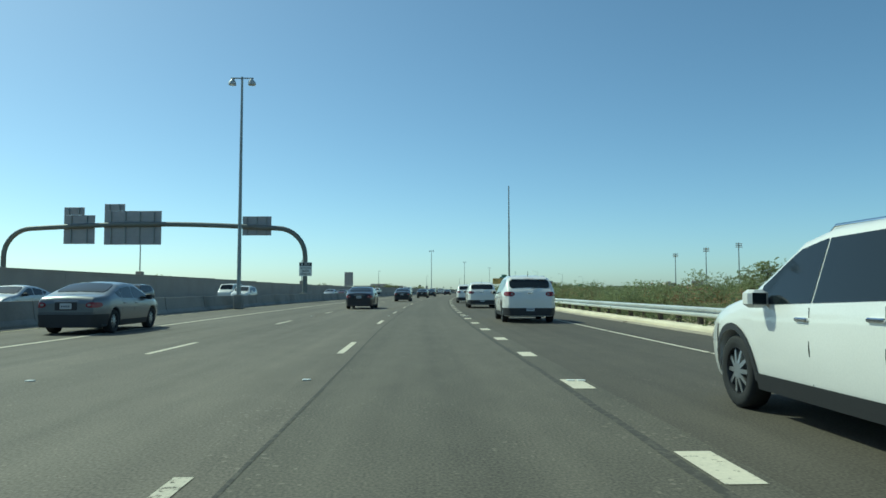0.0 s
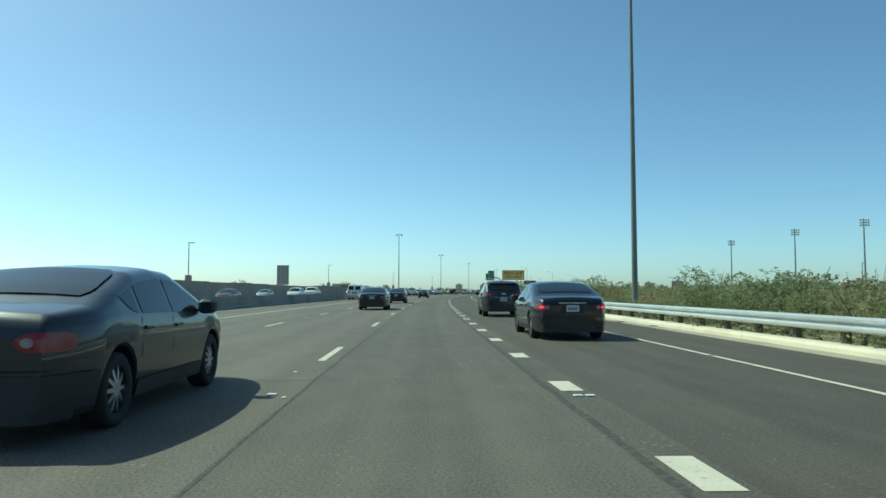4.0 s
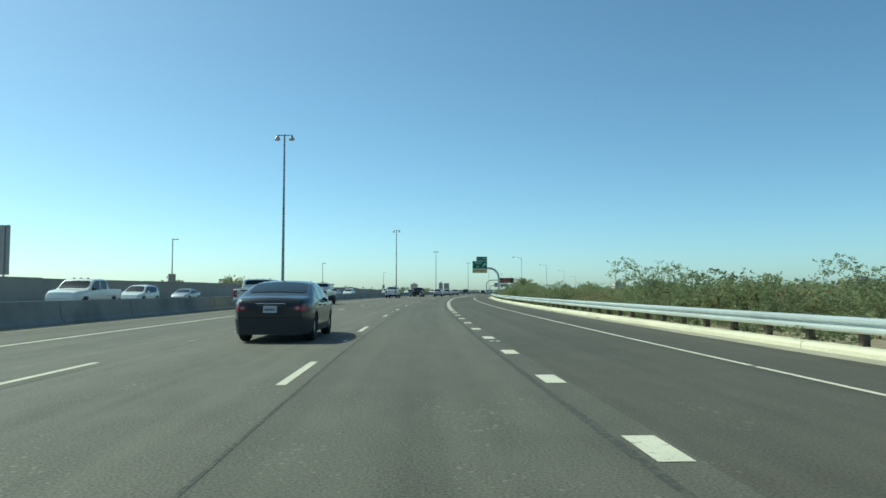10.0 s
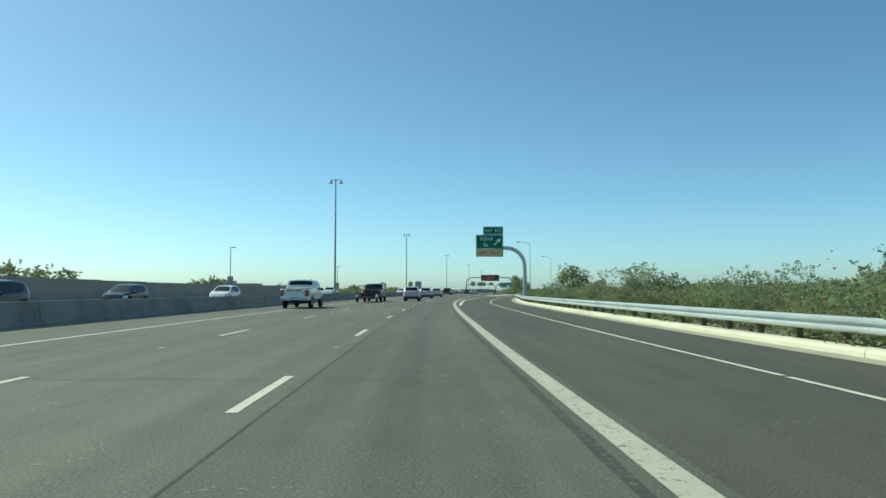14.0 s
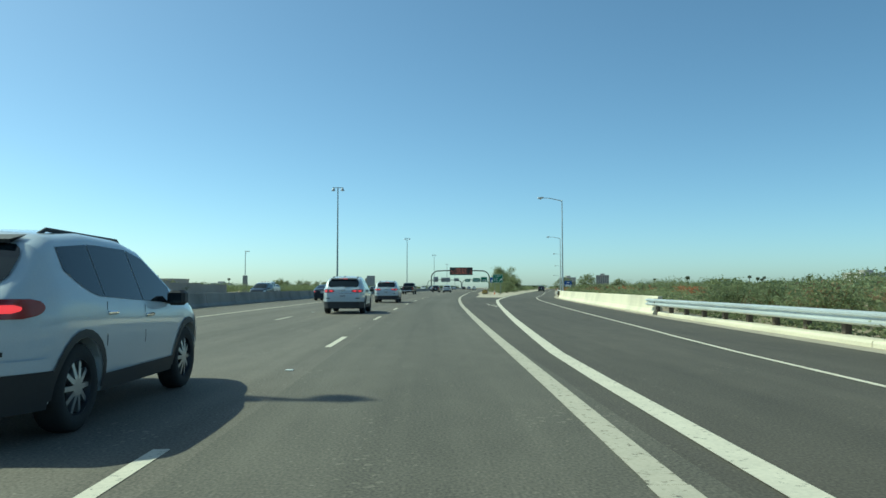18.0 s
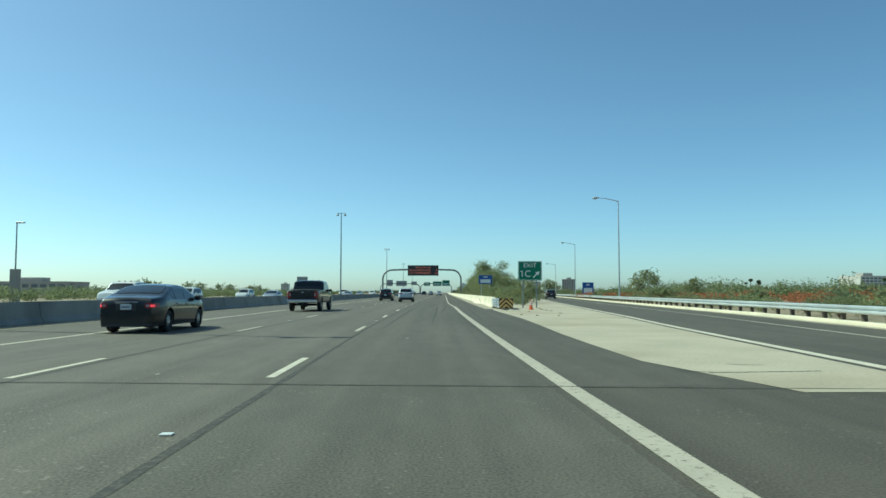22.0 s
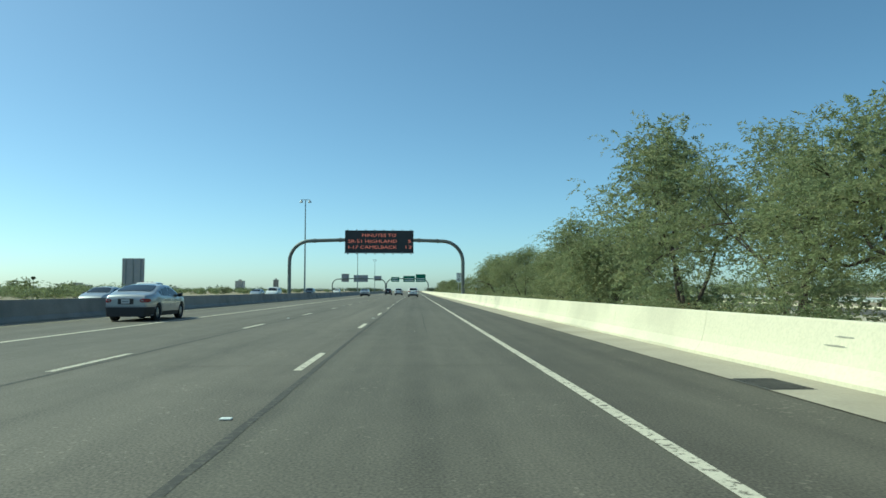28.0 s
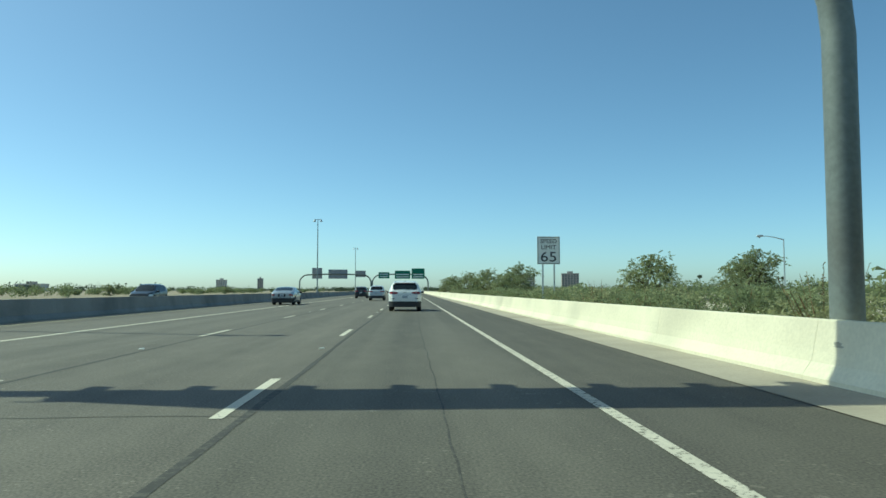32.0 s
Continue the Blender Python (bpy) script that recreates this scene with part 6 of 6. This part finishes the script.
def tree(seed, height, spread, label, n_leaf=5200, mat=LEAF, leaf=0.085, group="trees", trunk=0.17, tight=1.0, low=0.3, bare=0.3):
    """A many-stemmed desert tree: forked limbs, fine twigs and a ragged crown with gaps."""
    rg = np.random.RandomState(seed)
    top = root("tree", label, "tree", group)
    wood, tips = Shape(), []

    def limb(p, d, length, r, depth):
        pts, q, dd = [p], p, d
        for k in range(3):
            dd = (dd + Vector(rg.normal(0, 0.16, 3))).normalized()
            q = q + dd * length / 3
            pts.append(q)
        wood.tube(pts, [r, r * 0.85, r * 0.7, r * 0.55], 7 if depth < 2 else 4, False)
        if depth >= 3:
            tips.append(q)
            tips.append(pts[2])
            return
        if depth == 2:
            tips.append(q)
        for k in range(3 if depth < 2 else rg.randint(2, 4)):
            side = Vector(rg.normal(0, 1, 3))
            side.z = side.z * 0.35 + 0.12
            nd = (dd * 0.55 + side.normalized() * 0.75).normalized()
            limb(q, nd, length * rg.uniform(0.6, 0.85), r * 0.52, depth + 1)

    for k in range(3):
        a = 2 * math.pi * (k + rg.uniform(0, 0.6)) / 3
        d = Vector((math.cos(a) * 0.5 * spread / height, math.sin(a) * 0.5 * spread / height, 1.0)).normalized()
        limb(Vector((0.1 * math.cos(a), 0.1 * math.sin(a), 0)), d, height * bare, trunk * rg.uniform(0.7, 1), 0)
    zs = np.array([t.z for t in tips])
    xy = np.array([[t.x, t.y] for t in tips])
    sway = xy.mean(axis=0) / zs.mean()
    wood.v = [(x - sway[0] * z, y - sway[1] * z, z) for x, y, z in wood.v]
    tips = [Vector((t.x - sway[0] * t.z, t.y - sway[1] * t.z, t.z)) for t in tips]
    xy = np.array([[t.x, t.y] for t in tips])
    kz = height * 0.86 / zs.max()
    kx = spread * 0.46 / np.percentile(np.hypot(*xy.T), 92)
    wood.v = [(x * kx, y * kx, z * kz) for x, y, z in wood.v]
    part("trunk", wood, BARK, top, smooth=60)
    c = np.array([(t.x * kx, t.y * kx, t.z * kz) for t in tips])
    count = 14
    m = n_leaf // count
    pick = rg.randint(0, len(c), m)
    cr = spread / 9.0 * tight
    q = c[pick] + np.clip(rg.normal(size=(m, 3)), -1.6, 1.6) * np.array([0.62, 0.62, 0.4]) * cr
    down = rg.uniform(size=m) < low
    q[down, 2] -= rg.uniform(0.05, 0.5, down.sum()) * q[down, 2]
    q[down, :2] *= rg.uniform(0.8, 1.1, (down.sum(), 1))
    q[:, 2] = np.maximum(q[:, 2], rg.uniform(0.4, 1.0, m))
    pale = rg.uniform(size=m) < 0.3
    mid = np.array([0, 0, height * 0.45])
    for name, pts, mt, k in (("crown", q[~pale], mat, 0), ("crown_highlights", q[pale] + np.array([0, 0, 0.12]), LEAF_YELLOW if mat is not LEAF_YELLOW else LEAF, 5)):
        leaves(name, spray_points(rg, pts, count, 0.85 * cr, 0.4, mid), leaf, seed + k, mt, top, flat=0.6, long=2.8, droop=0.2)
    return top


T1 = tree(31, 6.9, 8.6, "broad green mesquite tree behind the concrete barrier", n_leaf=58000, leaf=0.058, tight=1.05, low=0.4)
T2 = tree(36, 8.3, 8.0, "tall open palo verde tree with a ragged crown", n_leaf=42000, leaf=0.056, tight=1.0, low=0.2, trunk=0.16, bare=0.33)
T3 = tree(33, 5.4, 6.5, "small rounded desert tree", n_leaf=9800, mat=LEAF, leaf=0.085, tight=1.0, low=0.35)
T4 = tree(34, 5.4, 7.0, "small green tree beyond the far lanes", n_leaf=4900, mat=LEAF_DARK, leaf=0.14, low=0.35)
made = set()


def plant(t, s, u, size=1.0, turn=None, z=-0.05):
    m = at(s, u, z, rng.uniform(0, 360) if turn is None else turn)
    if t in made:
        t = copy_thing(t, m)
    else:
        made.add(t)
        t.matrix_basis = m
    t.scale = (size, size, size)


plant(T1, 633.5, 11.2, 0.96, 40)
for s, u, q, a in ((575.4, 9.7, 0.8, 150), (583.5, 12.4, 0.74, 80), (590.5, 11.7, 0.74, 250), (598, 12.4, 0.7, 20), (605.5, 13.2, 0.66, 300), (549, 13.5, 0.66, 200)):
    plant(T1, s, u, q, a)
for s, u, q, a in ((566.9, 10.5, 1.04, 30), (616.6, 11.9, 0.8, 120), (559.5, 10.9, 0.74, 200), (554.5, 10.6, 0.74, 310)):
    plant(T2, s, u, q, a)
for s, u, q in ((626, 14.2, 0.7), (644, 15, 0.6), (497, 10.4, 0.55), (536, 9.6, 0.62), (522, 8.6, 0.42), (527.5, 9.4, 0.45), (547, 10.5, 0.9), (346.5, 14.6, 0.84), (523.3, 31.5, 0.93), (527.4, 39.4, 0.7), (700, 9.5, 0.6), (710, 12, 0.85), (722, 10, 0.8),
                (672, 15, 0.7), (722, 45, 1.35), (735, 50, 1.2), (780, 12, 1.0), (820, 11, 1.0), (860, 13, 1.1), (35, 17, 0.55), (15, 22, 0.6)):
    plant(T3, s, u, q)
# trees beyond the far lanes, above the wall and further on
for s, u, q in ((118, -48, 0.8), (70, -47, 0.75), (236, -48, 0.8), (344, -49, 1.0), (353, -50, 0.95), (405, -50, 0.9), (397, -48, 0.75), (314, -50, 0.8), (455, -52, 0.7), (478, -56, 0.6), (560, -58, 0.85), (570, -61, 0.75), (596, -60, 0.85), (612, -57, 0.8),
                (628, -55, 0.75), (655, -62, 0.7), (668, -60, 0.6), (790, -66, 0.6), (880, -64, 0.6)):
    plant(T4, s, u, q)

# ---- the distance ----
FARTREE = material("far_foliage", (0.085, 0.11, 0.06), rough=0.9, vary=0.25, scale=0.05, fine=0.6, bump=0, island=0.4)
def far_clump(s, u, q, n=150):
    c, out = W(s, u), []
    for k in range(5):
        d = rg.normal(size=(n // 5, 3))
        d *= (rg.uniform(0, 1, (len(d), 1)) ** 0.4) / np.linalg.norm(d, axis=1)[:, None]
        a, r = rg.uniform(0, 2 * math.pi), rg.uniform(0.4, 2.4) * q
        out.append(d * np.array([2.0, 2.0, 1.5]) * q * rg.uniform(0.7, 1.15) + np.array([c.x + r * math.cos(a), c.y + r * math.sin(a), q * rg.uniform(1.0, 2.5)]))
    return np.concatenate(out)


cl = [far_clump(rg.uniform(150, 1700), 110 + 320 * rg.uniform() ** 1.3, rg.uniform(0.7, 1.5), 100) for k in range(560)]
cl += [far_clump(rg.uniform(430, 1700), -105 - 280 * rg.uniform() ** 1.3, rg.uniform(0.6, 1.25), 100) for k in range(560)]
cl += [far_clump(s, u, 1.1) for s, u in zip(rg.uniform(1150, 1390, 260), rg.uniform(-70, 70, 260)) if abs(u + 14) > 26]
cl = np.concatenate(cl)
cl[:, 2] = np.abs(cl[:, 2])
near = [far_clump(rg.uniform(120, 1000), rg.uniform(48, 100), rg.uniform(0.5, 1.05), 380) for k in range(170)]
near += [far_clump(rg.uniform(430, 1100), -rg.uniform(56, 100), rg.uniform(0.4, 0.72), 300) for k in range(170)]
near += [far_clump(rg.uniform(400, 720), rg.uniform(62, 130), rg.uniform(0.9, 1.45), 480) for k in range(80)]
near = np.concatenate(near)
near[:, 2] = np.abs(near[:, 2])
tagged(leaves("far_woods", near, 0.24, 8, LEAF_DARK, None, flat=0.8, long=1.6), "green trees and tall brush on the open ground", "trees", kind="stuff")
tagged(leaves("far_woods", cl, 0.42, 9, FARTREE, None, flat=0.8, long=1.5), "band of distant green trees along the horizon", "trees", kind="stuff")

PALM_LEAF = material("palm_fronds", (0.08, 0.1, 0.05), rough=0.8, vary=0.2, bump=0)
pm = root("palm_tree", "tall thin fan palm in the distance", "palm", group="distant palms")
part("trunk", Shape().tube([(0, 0, 0), (0.2, 0, 4), (0.1, 0, 8.4)], [0.24, 0.18, 0.15], 8), BARK, pm, smooth=60)
q = rg.normal(size=(300, 3))
q /= np.linalg.norm(q, axis=1)[:, None]
leaves("crown", q * np.array([0.95, 0.95, 0.7]) + np.array([0.1, 0, 8.7]), 0.4, 4, PALM_LEAF, pm, long=2.6, flat=0.6, droop=0.2)
for j, (s, u, z) in enumerate(((860, 190, 0), (872, 200, -1), (940, 230, 0.5), (1010, 250, 0), (905, 215, -1.5), (1120, 260, 1), (840, 260, 0), (1513, -345, 0), (1518, -329, -0.8), (980, -230, 0), (760, 120, -2), (1020, 160, 0))):
    if j == 0:
        pm.matrix_basis = at(s, u, z)
    else:
        copy_thing(pm, at(s, u, z))

STUCCO = material("pale_stucco", (0.6, 0.57, 0.52), rough=0.9, vary=0.08, scale=0.1, bump=0)
# tan paled in its base to stand in for haze over distance
TAN = material("tan_masonry_hazed", (0.42, 0.38, 0.34), rough=0.9, vary=0.1, scale=0.1, bump=0)
DARKWIN = material("far_window", (0.12, 0.14, 0.16), rough=0.2, vary=0.1, bump=0)


def building(w, d, h, mat, label, floors, bays, s, u, turn=0):
    b = root("office_building", label, "building", group="distant buildings")
    part("shell", Shape().box(-w / 2, -d / 2, 0, w / 2, d / 2, h), mat, b)
    part("parapet", Shape().box(-w / 2 - 0.2, -d / 2 - 0.2, h + 0.01, w / 2 + 0.2, d / 2 + 0.2, h + 0.9), mat, b)
    part("plant_room", Shape().box(-w / 6, -d / 6, h + 0.92, w / 6, d / 6, h + 3.2), TAN, b)
    me = None
    fw, fh = w / bays, h / floors
    for i in range(floors):
        for j in range(bays):
            m = Matrix.Translation((-w / 2 + (j + 0.5) * fw, -d / 2, (i + 0.5) * fh))
            if me is None:
                ob = part("window", Shape().box(-fw * 0.34, -0.15, -fh * 0.28, fw * 0.34, 0.05, fh * 0.28), DARKWIN, b)
                me = ob.data
                ob.matrix_basis = m
            else:
                shared("window", me, b, m)
    b.matrix_basis = at(s, u, 0, turn)


building(14, 14, 17, STUCCO, "pale office tower on the horizon", 8, 4, 1799.5, -305)
building(9, 12, 19, TAN, "tan office tower on the horizon", 9, 3, 1799.5, -243.2, 10)
building(26, 18, 7.0, STUCCO, "low pale building far beyond the far lanes", 2, 6, 1395, -395)
building(54, 26, 6.3, TAN, "long flat-roofed tan store beyond the sound wall", 2, 11, 822, -232)
building(18, 18, 15, STUCCO, "pale tower far beyond the ramp", 8, 6, 1390, 120, 15)
building(18, 18, 18, TAN, "brown tower far beyond the ramp", 10, 6, 1390, 170, -10)
building(30, 20, 13, STUCCO, "white apartment block beyond the trees", 6, 7, 980, 330, 20)
building(26, 18, 14.5, TAN, "tan apartment block beyond the trees", 7, 6, 900, 360, 20)
building(22, 16, 5.5, STUCCO, "long low white building beyond the brush", 2, 8, 900, 420, 30)
building(22, 14, 6, STUCCO, "small white house beyond the brush", 1, 5, 700, 260, 35)
building(16, 12, 5, STUCCO, "small white house among trees", 1, 4, 740, 230, 20)

# ---- road wear and small things ----
wear = root("crack_seal", "dark sealed cracks and joints across the asphalt", "road wear", kind="structure")
rng = random.Random(17)
for k in range(62):
    s = -10 + k * 11.7 + rng.uniform(-2.5, 2.5)
    a = rng.uniform(-9, -2)
    b = a + rng.uniform(4, 11)
    pts = np.linspace(a, min(b, 4.2), 9)
    sh, row, wd = Shape(), [], rng.uniform(0.012, 0.03)
    for u in pts:
        ds = rng.uniform(-0.05, 0.05)
        row.append((W(s + ds, u, 0.003), W(s + ds + wd, u, 0.003)))
    sh.add([p for r in row for p in r], [(2*i, 2*i + 2, 2*i + 3, 2*i + 1) for i in range(len(row) - 1)])
    part("seal", sh, SEAL, wear)


def seam(s0, s1, u_of, wd, rough=0.05):
    sh, row = Shape(), []
    for s in np.arange(s0, s1, 0.6):
        u = u_of(s) + 0.02 * math.sin(s * 0.21) + rng.uniform(-rough, rough) * 0.3
        row.append((W(s, u - wd * rng.uniform(0.38, 0.56), 0.0025), W(s, u + wd * rng.uniform(0.38, 0.56), 0.0025)))
    sh.add([p for r in row for p in r], [(2*i, 2*i + 1, 2*i + 3, 2*i + 2) for i in range(len(row) - 1)])
    part("seal", sh, SEAL, wear)


seam(-40, 240, lambda s: -1.52, 0.04, 0.02)
seam(400, 700, lambda s: -1.6, 0.1, 0.01)
seam(380, 720, lambda s: -5.3, 0.09, 0.02)
seam(-40, 232, lambda s: 1.5, 0.1, 0.03)
seam(240, 330, lambda s: -1.5, 0.03, 0.025)
seam(232, 322, lambda s: EDGE(s) - 0.3, 0.12, 0.02)
seam(560, 700, lambda s: 0.3, 0.02, 0.06)
seam(20, 200, lambda s: -5.2, 0.025, 0.07)


def cross_joint(s, u0, u1, wd, lean=0.0):
    n, pts = 40, []
    for k in range(n):
        u = u0 + (u1 - u0) * k / (n - 1)
        d = s + lean * (u - u0) + rng.uniform(-0.02, 0.02)
        pts += [W(d - wd * rng.uniform(0.3, 0.6), u, 0.0085), W(d + wd * rng.uniform(0.3, 0.6), u, 0.0085)]
    part("seal", Shape().add(pts, [(2*i, 2*i + 1, 2*i + 3, 2*i + 2) for i in range(n - 1)]), SEAL, wear)


for s, u0, u1, wd, q in ((428.2, -8.5, 6.2, 0.05, -0.09), (487.5, -1.1, 3.95, 0.04, 0.11), (428.75, 4.6, 6.4, 0.07, 0.1), (430.0, 5.4, 5.95, 0.05, -0.3), (429.0, 4.2, 4.7, 0.05, -0.3), (447.5, 2.1, 4.3, 0.06, 0.04)):
    cross_joint(s, u0, u1, wd, q)

# skid marks in the lane before the barrier
SKID = worn_paint("tyre_marks", (0.076, 0.068, 0.055), (0.095, 0.085, 0.069), 0.47)
for s0, s1, u0, u1, wd in ((442, 486, -1.2, -0.6, 0.22), (446, 482, 0.55, 0.75, 0.2), (476, 500, 0.2, 0.9, 0.26), (448, 476, 2.6, 3.4, 0.2), (478, 494, 1.75, 3.1, 0.3), (460, 482, 0.9, 1.7, 0.22)):
    sh = Shape()
    k = 70
    pts = []
    for q in np.linspace(0, 1, k):
        s, u = s0 + (s1 - s0) * q, u0 + (u1 - u0) * q + 0.12 * math.sin(3 * q + s0)
        ww = wd * (0.2 + 0.65 * math.sin(math.pi * min(max(q, 0.04), 0.96))) * rng.uniform(0.75, 1.15)
        pts += [W(s, u - ww / 2, 0.002), W(s, u + ww / 2, 0.002)]
    sh.add(pts, [(2*i, 2*i + 1, 2*i + 3, 2*i + 2) for i in range(k - 1)])
    part("skid_mark", sh, SKID, wear)

# old scraped paint before the exit and along the lane lines
def scrape(s0, u0, s1, u1, wd, k=9):
    pts = []
    for q in np.linspace(0, 1, k):
        s, u = s0 + (s1 - s0) * q, u0 + (u1 - u0) * q
        w0, w1 = wd * rng.uniform(0.2, 0.6), wd * rng.uniform(0.2, 0.6)
        pts += [W(s, u - w0, 0.0075), W(s, u + w1, 0.0075)]
    part("paint_scrape", Shape().add(pts, [(2*i, 2*i + 1, 2*i + 3, 2*i + 2) for i in range(k - 1)]), PAINT_WORN, wear)


scrape(385.2, 4.2, 393.8, 3.97, 0.13, 16)
scrape(386.5, 4.36, 390.5, 4.3, 0.07)
scrape(247.5, -2.5, 249.6, -2.4, 0.08)
scrape(250.4, -2.36, 251.3, -2.33, 0.05)
scrape(252.6, -2.2, 253.4, -2.25, 0.04)
for k in range(22):
    s, u = 246 + rng.uniform(0, 22), rng.uniform(-6.5, -2.2)
    scrape(s, u, s + rng.uniform(0.05, 0.35), u + rng.uniform(-0.06, 0.06), 0.07, 4)
for k in range(60):
    s, u = rng.uniform(0, 640), rng.choice((-1.83, -5.49, 0.1, -3.6)) + rng.uniform(-0.5, 0.5)
    scrape(s, u, s + rng.uniform(0.04, 0.16), u + rng.uniform(-0.03, 0.03), 0.05, 3)

# raised markers in pairs along the lane lines
rm = Shape().box(-0.055, -0.045, 0, 0.055, 0.045, 0.014, 0.005)
me = None
for j in range(-2, 56):
    for u, ds in ((-1.83, 8.1), (-5.49, 8.1), (1.78, 7.9)):
        s = DASH_S0 + 12.19 * j + ds
        if u > 0 and (s > 230 or j % 2):
            continue
        if u < 0 and j % 2:
            continue
        for dx in ((-0.07, 0.07) if u > 0 else (0.0,)):
            m = at(s, u + dx, 0.003)
            if me is None:
                ob = rm.make("raised_marker", REFLECTOR, road)
                ob.matrix_basis = m
                me = ob.data
            else:
                shared("raised_marker", me, road, m)

# drain grate in the gutter, and litter
dr = root("drain_grate", "iron drain grate in the concrete gutter", "drain")
part("frame", Shape().box(-0.3, -0.55, 0.007, 0.3, 0.55, 0.012), IRON, dr)
for k in range(12):
    part("bar", Shape().box(-0.27, -0.5 + k * 0.088, 0.0125, 0.27, -0.46 + k * 0.088, 0.022), IRON, dr)
dr.matrix_basis = at(548.4, 4.5)
LITTER = material("litter", (0.2, 0.15, 0.1), rough=0.9, vary=0.3, bump=0)
rng = random.Random(3)
for k in range(26):
    s = rng.uniform(448, 476) if k < 14 else rng.uniform(-5, 360)
    u = rng.uniform(5.2, 8.5) if k < 14 else FACE_R(s) - rng.uniform(0.1, 0.5)
    a = root("litter", "small scrap of roadside debris on the pavement", "litter", group="roadside debris")
    q = rng.uniform(0.05, 0.14)
    part("scrap", Shape().box(-q, -q * 0.5, 0, q, q * 0.5, 0.03, 0.012), LITTER, a)
    a.matrix_basis = at(s, u, 0.007, rng.uniform(0, 180))

# scars and stains on the right barrier, and its widened toe after the crash cushion
STAIN = material("barrier_stain", (0.36, 0.33, 0.26), rough=0.92, vary=0.25, scale=6, fine=30, bump=0.3, dirt=(0.24, 0.22, 0.18), dirt_amount=0.7)
scars = root("barrier_scars", "grey scuffs and chipped spots on the cream barrier", "road wear", kind="structure")
rng = random.Random(41)


def scuff(s, z, long, high):
    """A ragged patch that lies on the barrier's upper slope."""
    n, pts = 11, []
    for k in range(n):
        a, q = 2 * math.pi * k / n, rng.uniform(0.55, 1.0)
        zz = min(max(z + high / 2 * q * math.sin(a), 0.41), 0.79)
        ss = s + long / 2 * q * math.cos(a)
        pts.append(W(ss, WALL_R(ss) + 0.17 + (zz - 0.4) * 0.2 - 0.004, zz))
    part("scuff", Shape().add(pts, [tuple(range(n))]), STAIN, scars)


for s, z, a, b in ((607.3, 0.52, 0.5, 0.2), (607.6, 0.46, 0.16, 0.1), (614.6, 0.6, 0.5, 0.1), (613.4, 0.45, 0.3, 0.07), (617.5, 0.5, 0.7, 0.05), (588.0, 0.62, 0.25, 0.12), (590.3, 0.55, 0.5, 0.08), (594.2, 0.5, 0.35, 0.1), (578, 0.58, 0.9, 0.04)):
    scuff(s, z, a, b)
for k in range(20):
    scuff(rng.uniform(486, 640), rng.uniform(0.44, 0.74), rng.uniform(0.1, 0.7), rng.uniform(0.03, 0.1))
toe, crest = Shape(), []
rows = []
cuts = np.concatenate([np.linspace(493.4, 499.0, 15), np.linspace(500.0, 516.0, 14)])
for s in cuts:
    q = 1 - max(0.0, s - 496) / 20
    h = min(1.0, max(0.03, (s - 493.4) / 4.6)) ** 1.3
    u = WALL_R(s)
    zt = 0.17 + 0.4 * q
    foot, knee, lip = (u - 0.02 - 0.42 * q * (0.25 + 0.75 * h), 0.012), (u - 0.02 - 0.36 * q * (0.25 + 0.75 * h), 0.02 + 0.04 * q * h), (u + 0.06 + 0.12 * q * h, 0.03 + (zt - 0.03) * h)
    rows += [W(s, *foot), W(s, *knee), W(s, *lip), W(s, u + 0.3, 0.03 + (zt - 0.03) * h), W(s, u + 0.3, 0.012)]
    if s < 501:
        r = rng.uniform(0.12, 0.3) * (1.0 if s < 499 else 0.5)
        low = (lip[0] + (knee[0] - lip[0]) * r, lip[1] + (knee[1] - lip[1]) * r)
        crest += [W(s, lip[0] - 0.004, lip[1] + 0.007), W(s, low[0] - 0.006, low[1] + 0.007)]
k = len(cuts)
toe.add(rows, [(5*r + j, 5*r + 5 + j, 5*r + 5 + (j + 1) % 5, 5*r + (j + 1) % 5) for r in range(k - 1) for j in range(5)] + [(0, 1, 2, 3, 4), tuple(range(5*k - 1, 5*k - 6, -1))])
part("scuff", Shape().add(crest, [(2*i, 2*i + 1, 2*i + 3, 2*i + 2) for i in range(len(crest) // 2 - 1)]), STAIN, scars, "broken grey edge of the toe")
toe.make("barrier_toe", CONCRETE, kind="structure", label="widened cream concrete toe against the barrier", category="barrier")

# traffic cone on the sandy gore
CONE = material("cone_orange", (0.72, 0.16, 0.06), rough=0.6, vary=0.12, scale=6, bump=0.02, dirt=(0.35, 0.2, 0.14), dirt_amount=0.4)
tc = root("traffic_cone", "faded orange traffic cone with pale bands on the sand", "traffic cone")
part("base", Shape().box(-0.18, -0.18, 0, 0.18, 0.18, 0.035, 0.012), CONE, tc)
part("cone", Shape().tube([(0, 0, 0.036), (0, 0, 0.4), (0, 0, 0.71)], [0.135, 0.08, 0.03], 16), CONE, tc, smooth=40)
for z0, z1 in ((0.33, 0.43), (0.5, 0.6)):
    part("reflective_band", Shape().tube([(0, 0, z0), (0, 0, z1)], [0.136 - 0.147 * z0 + 0.003, 0.136 - 0.147 * z1 + 0.003], 16, False), SIGN_WHITE, tc, "greyish reflective band", smooth=40)
tc.matrix_basis = at(467.75, 7.3, 0.007)
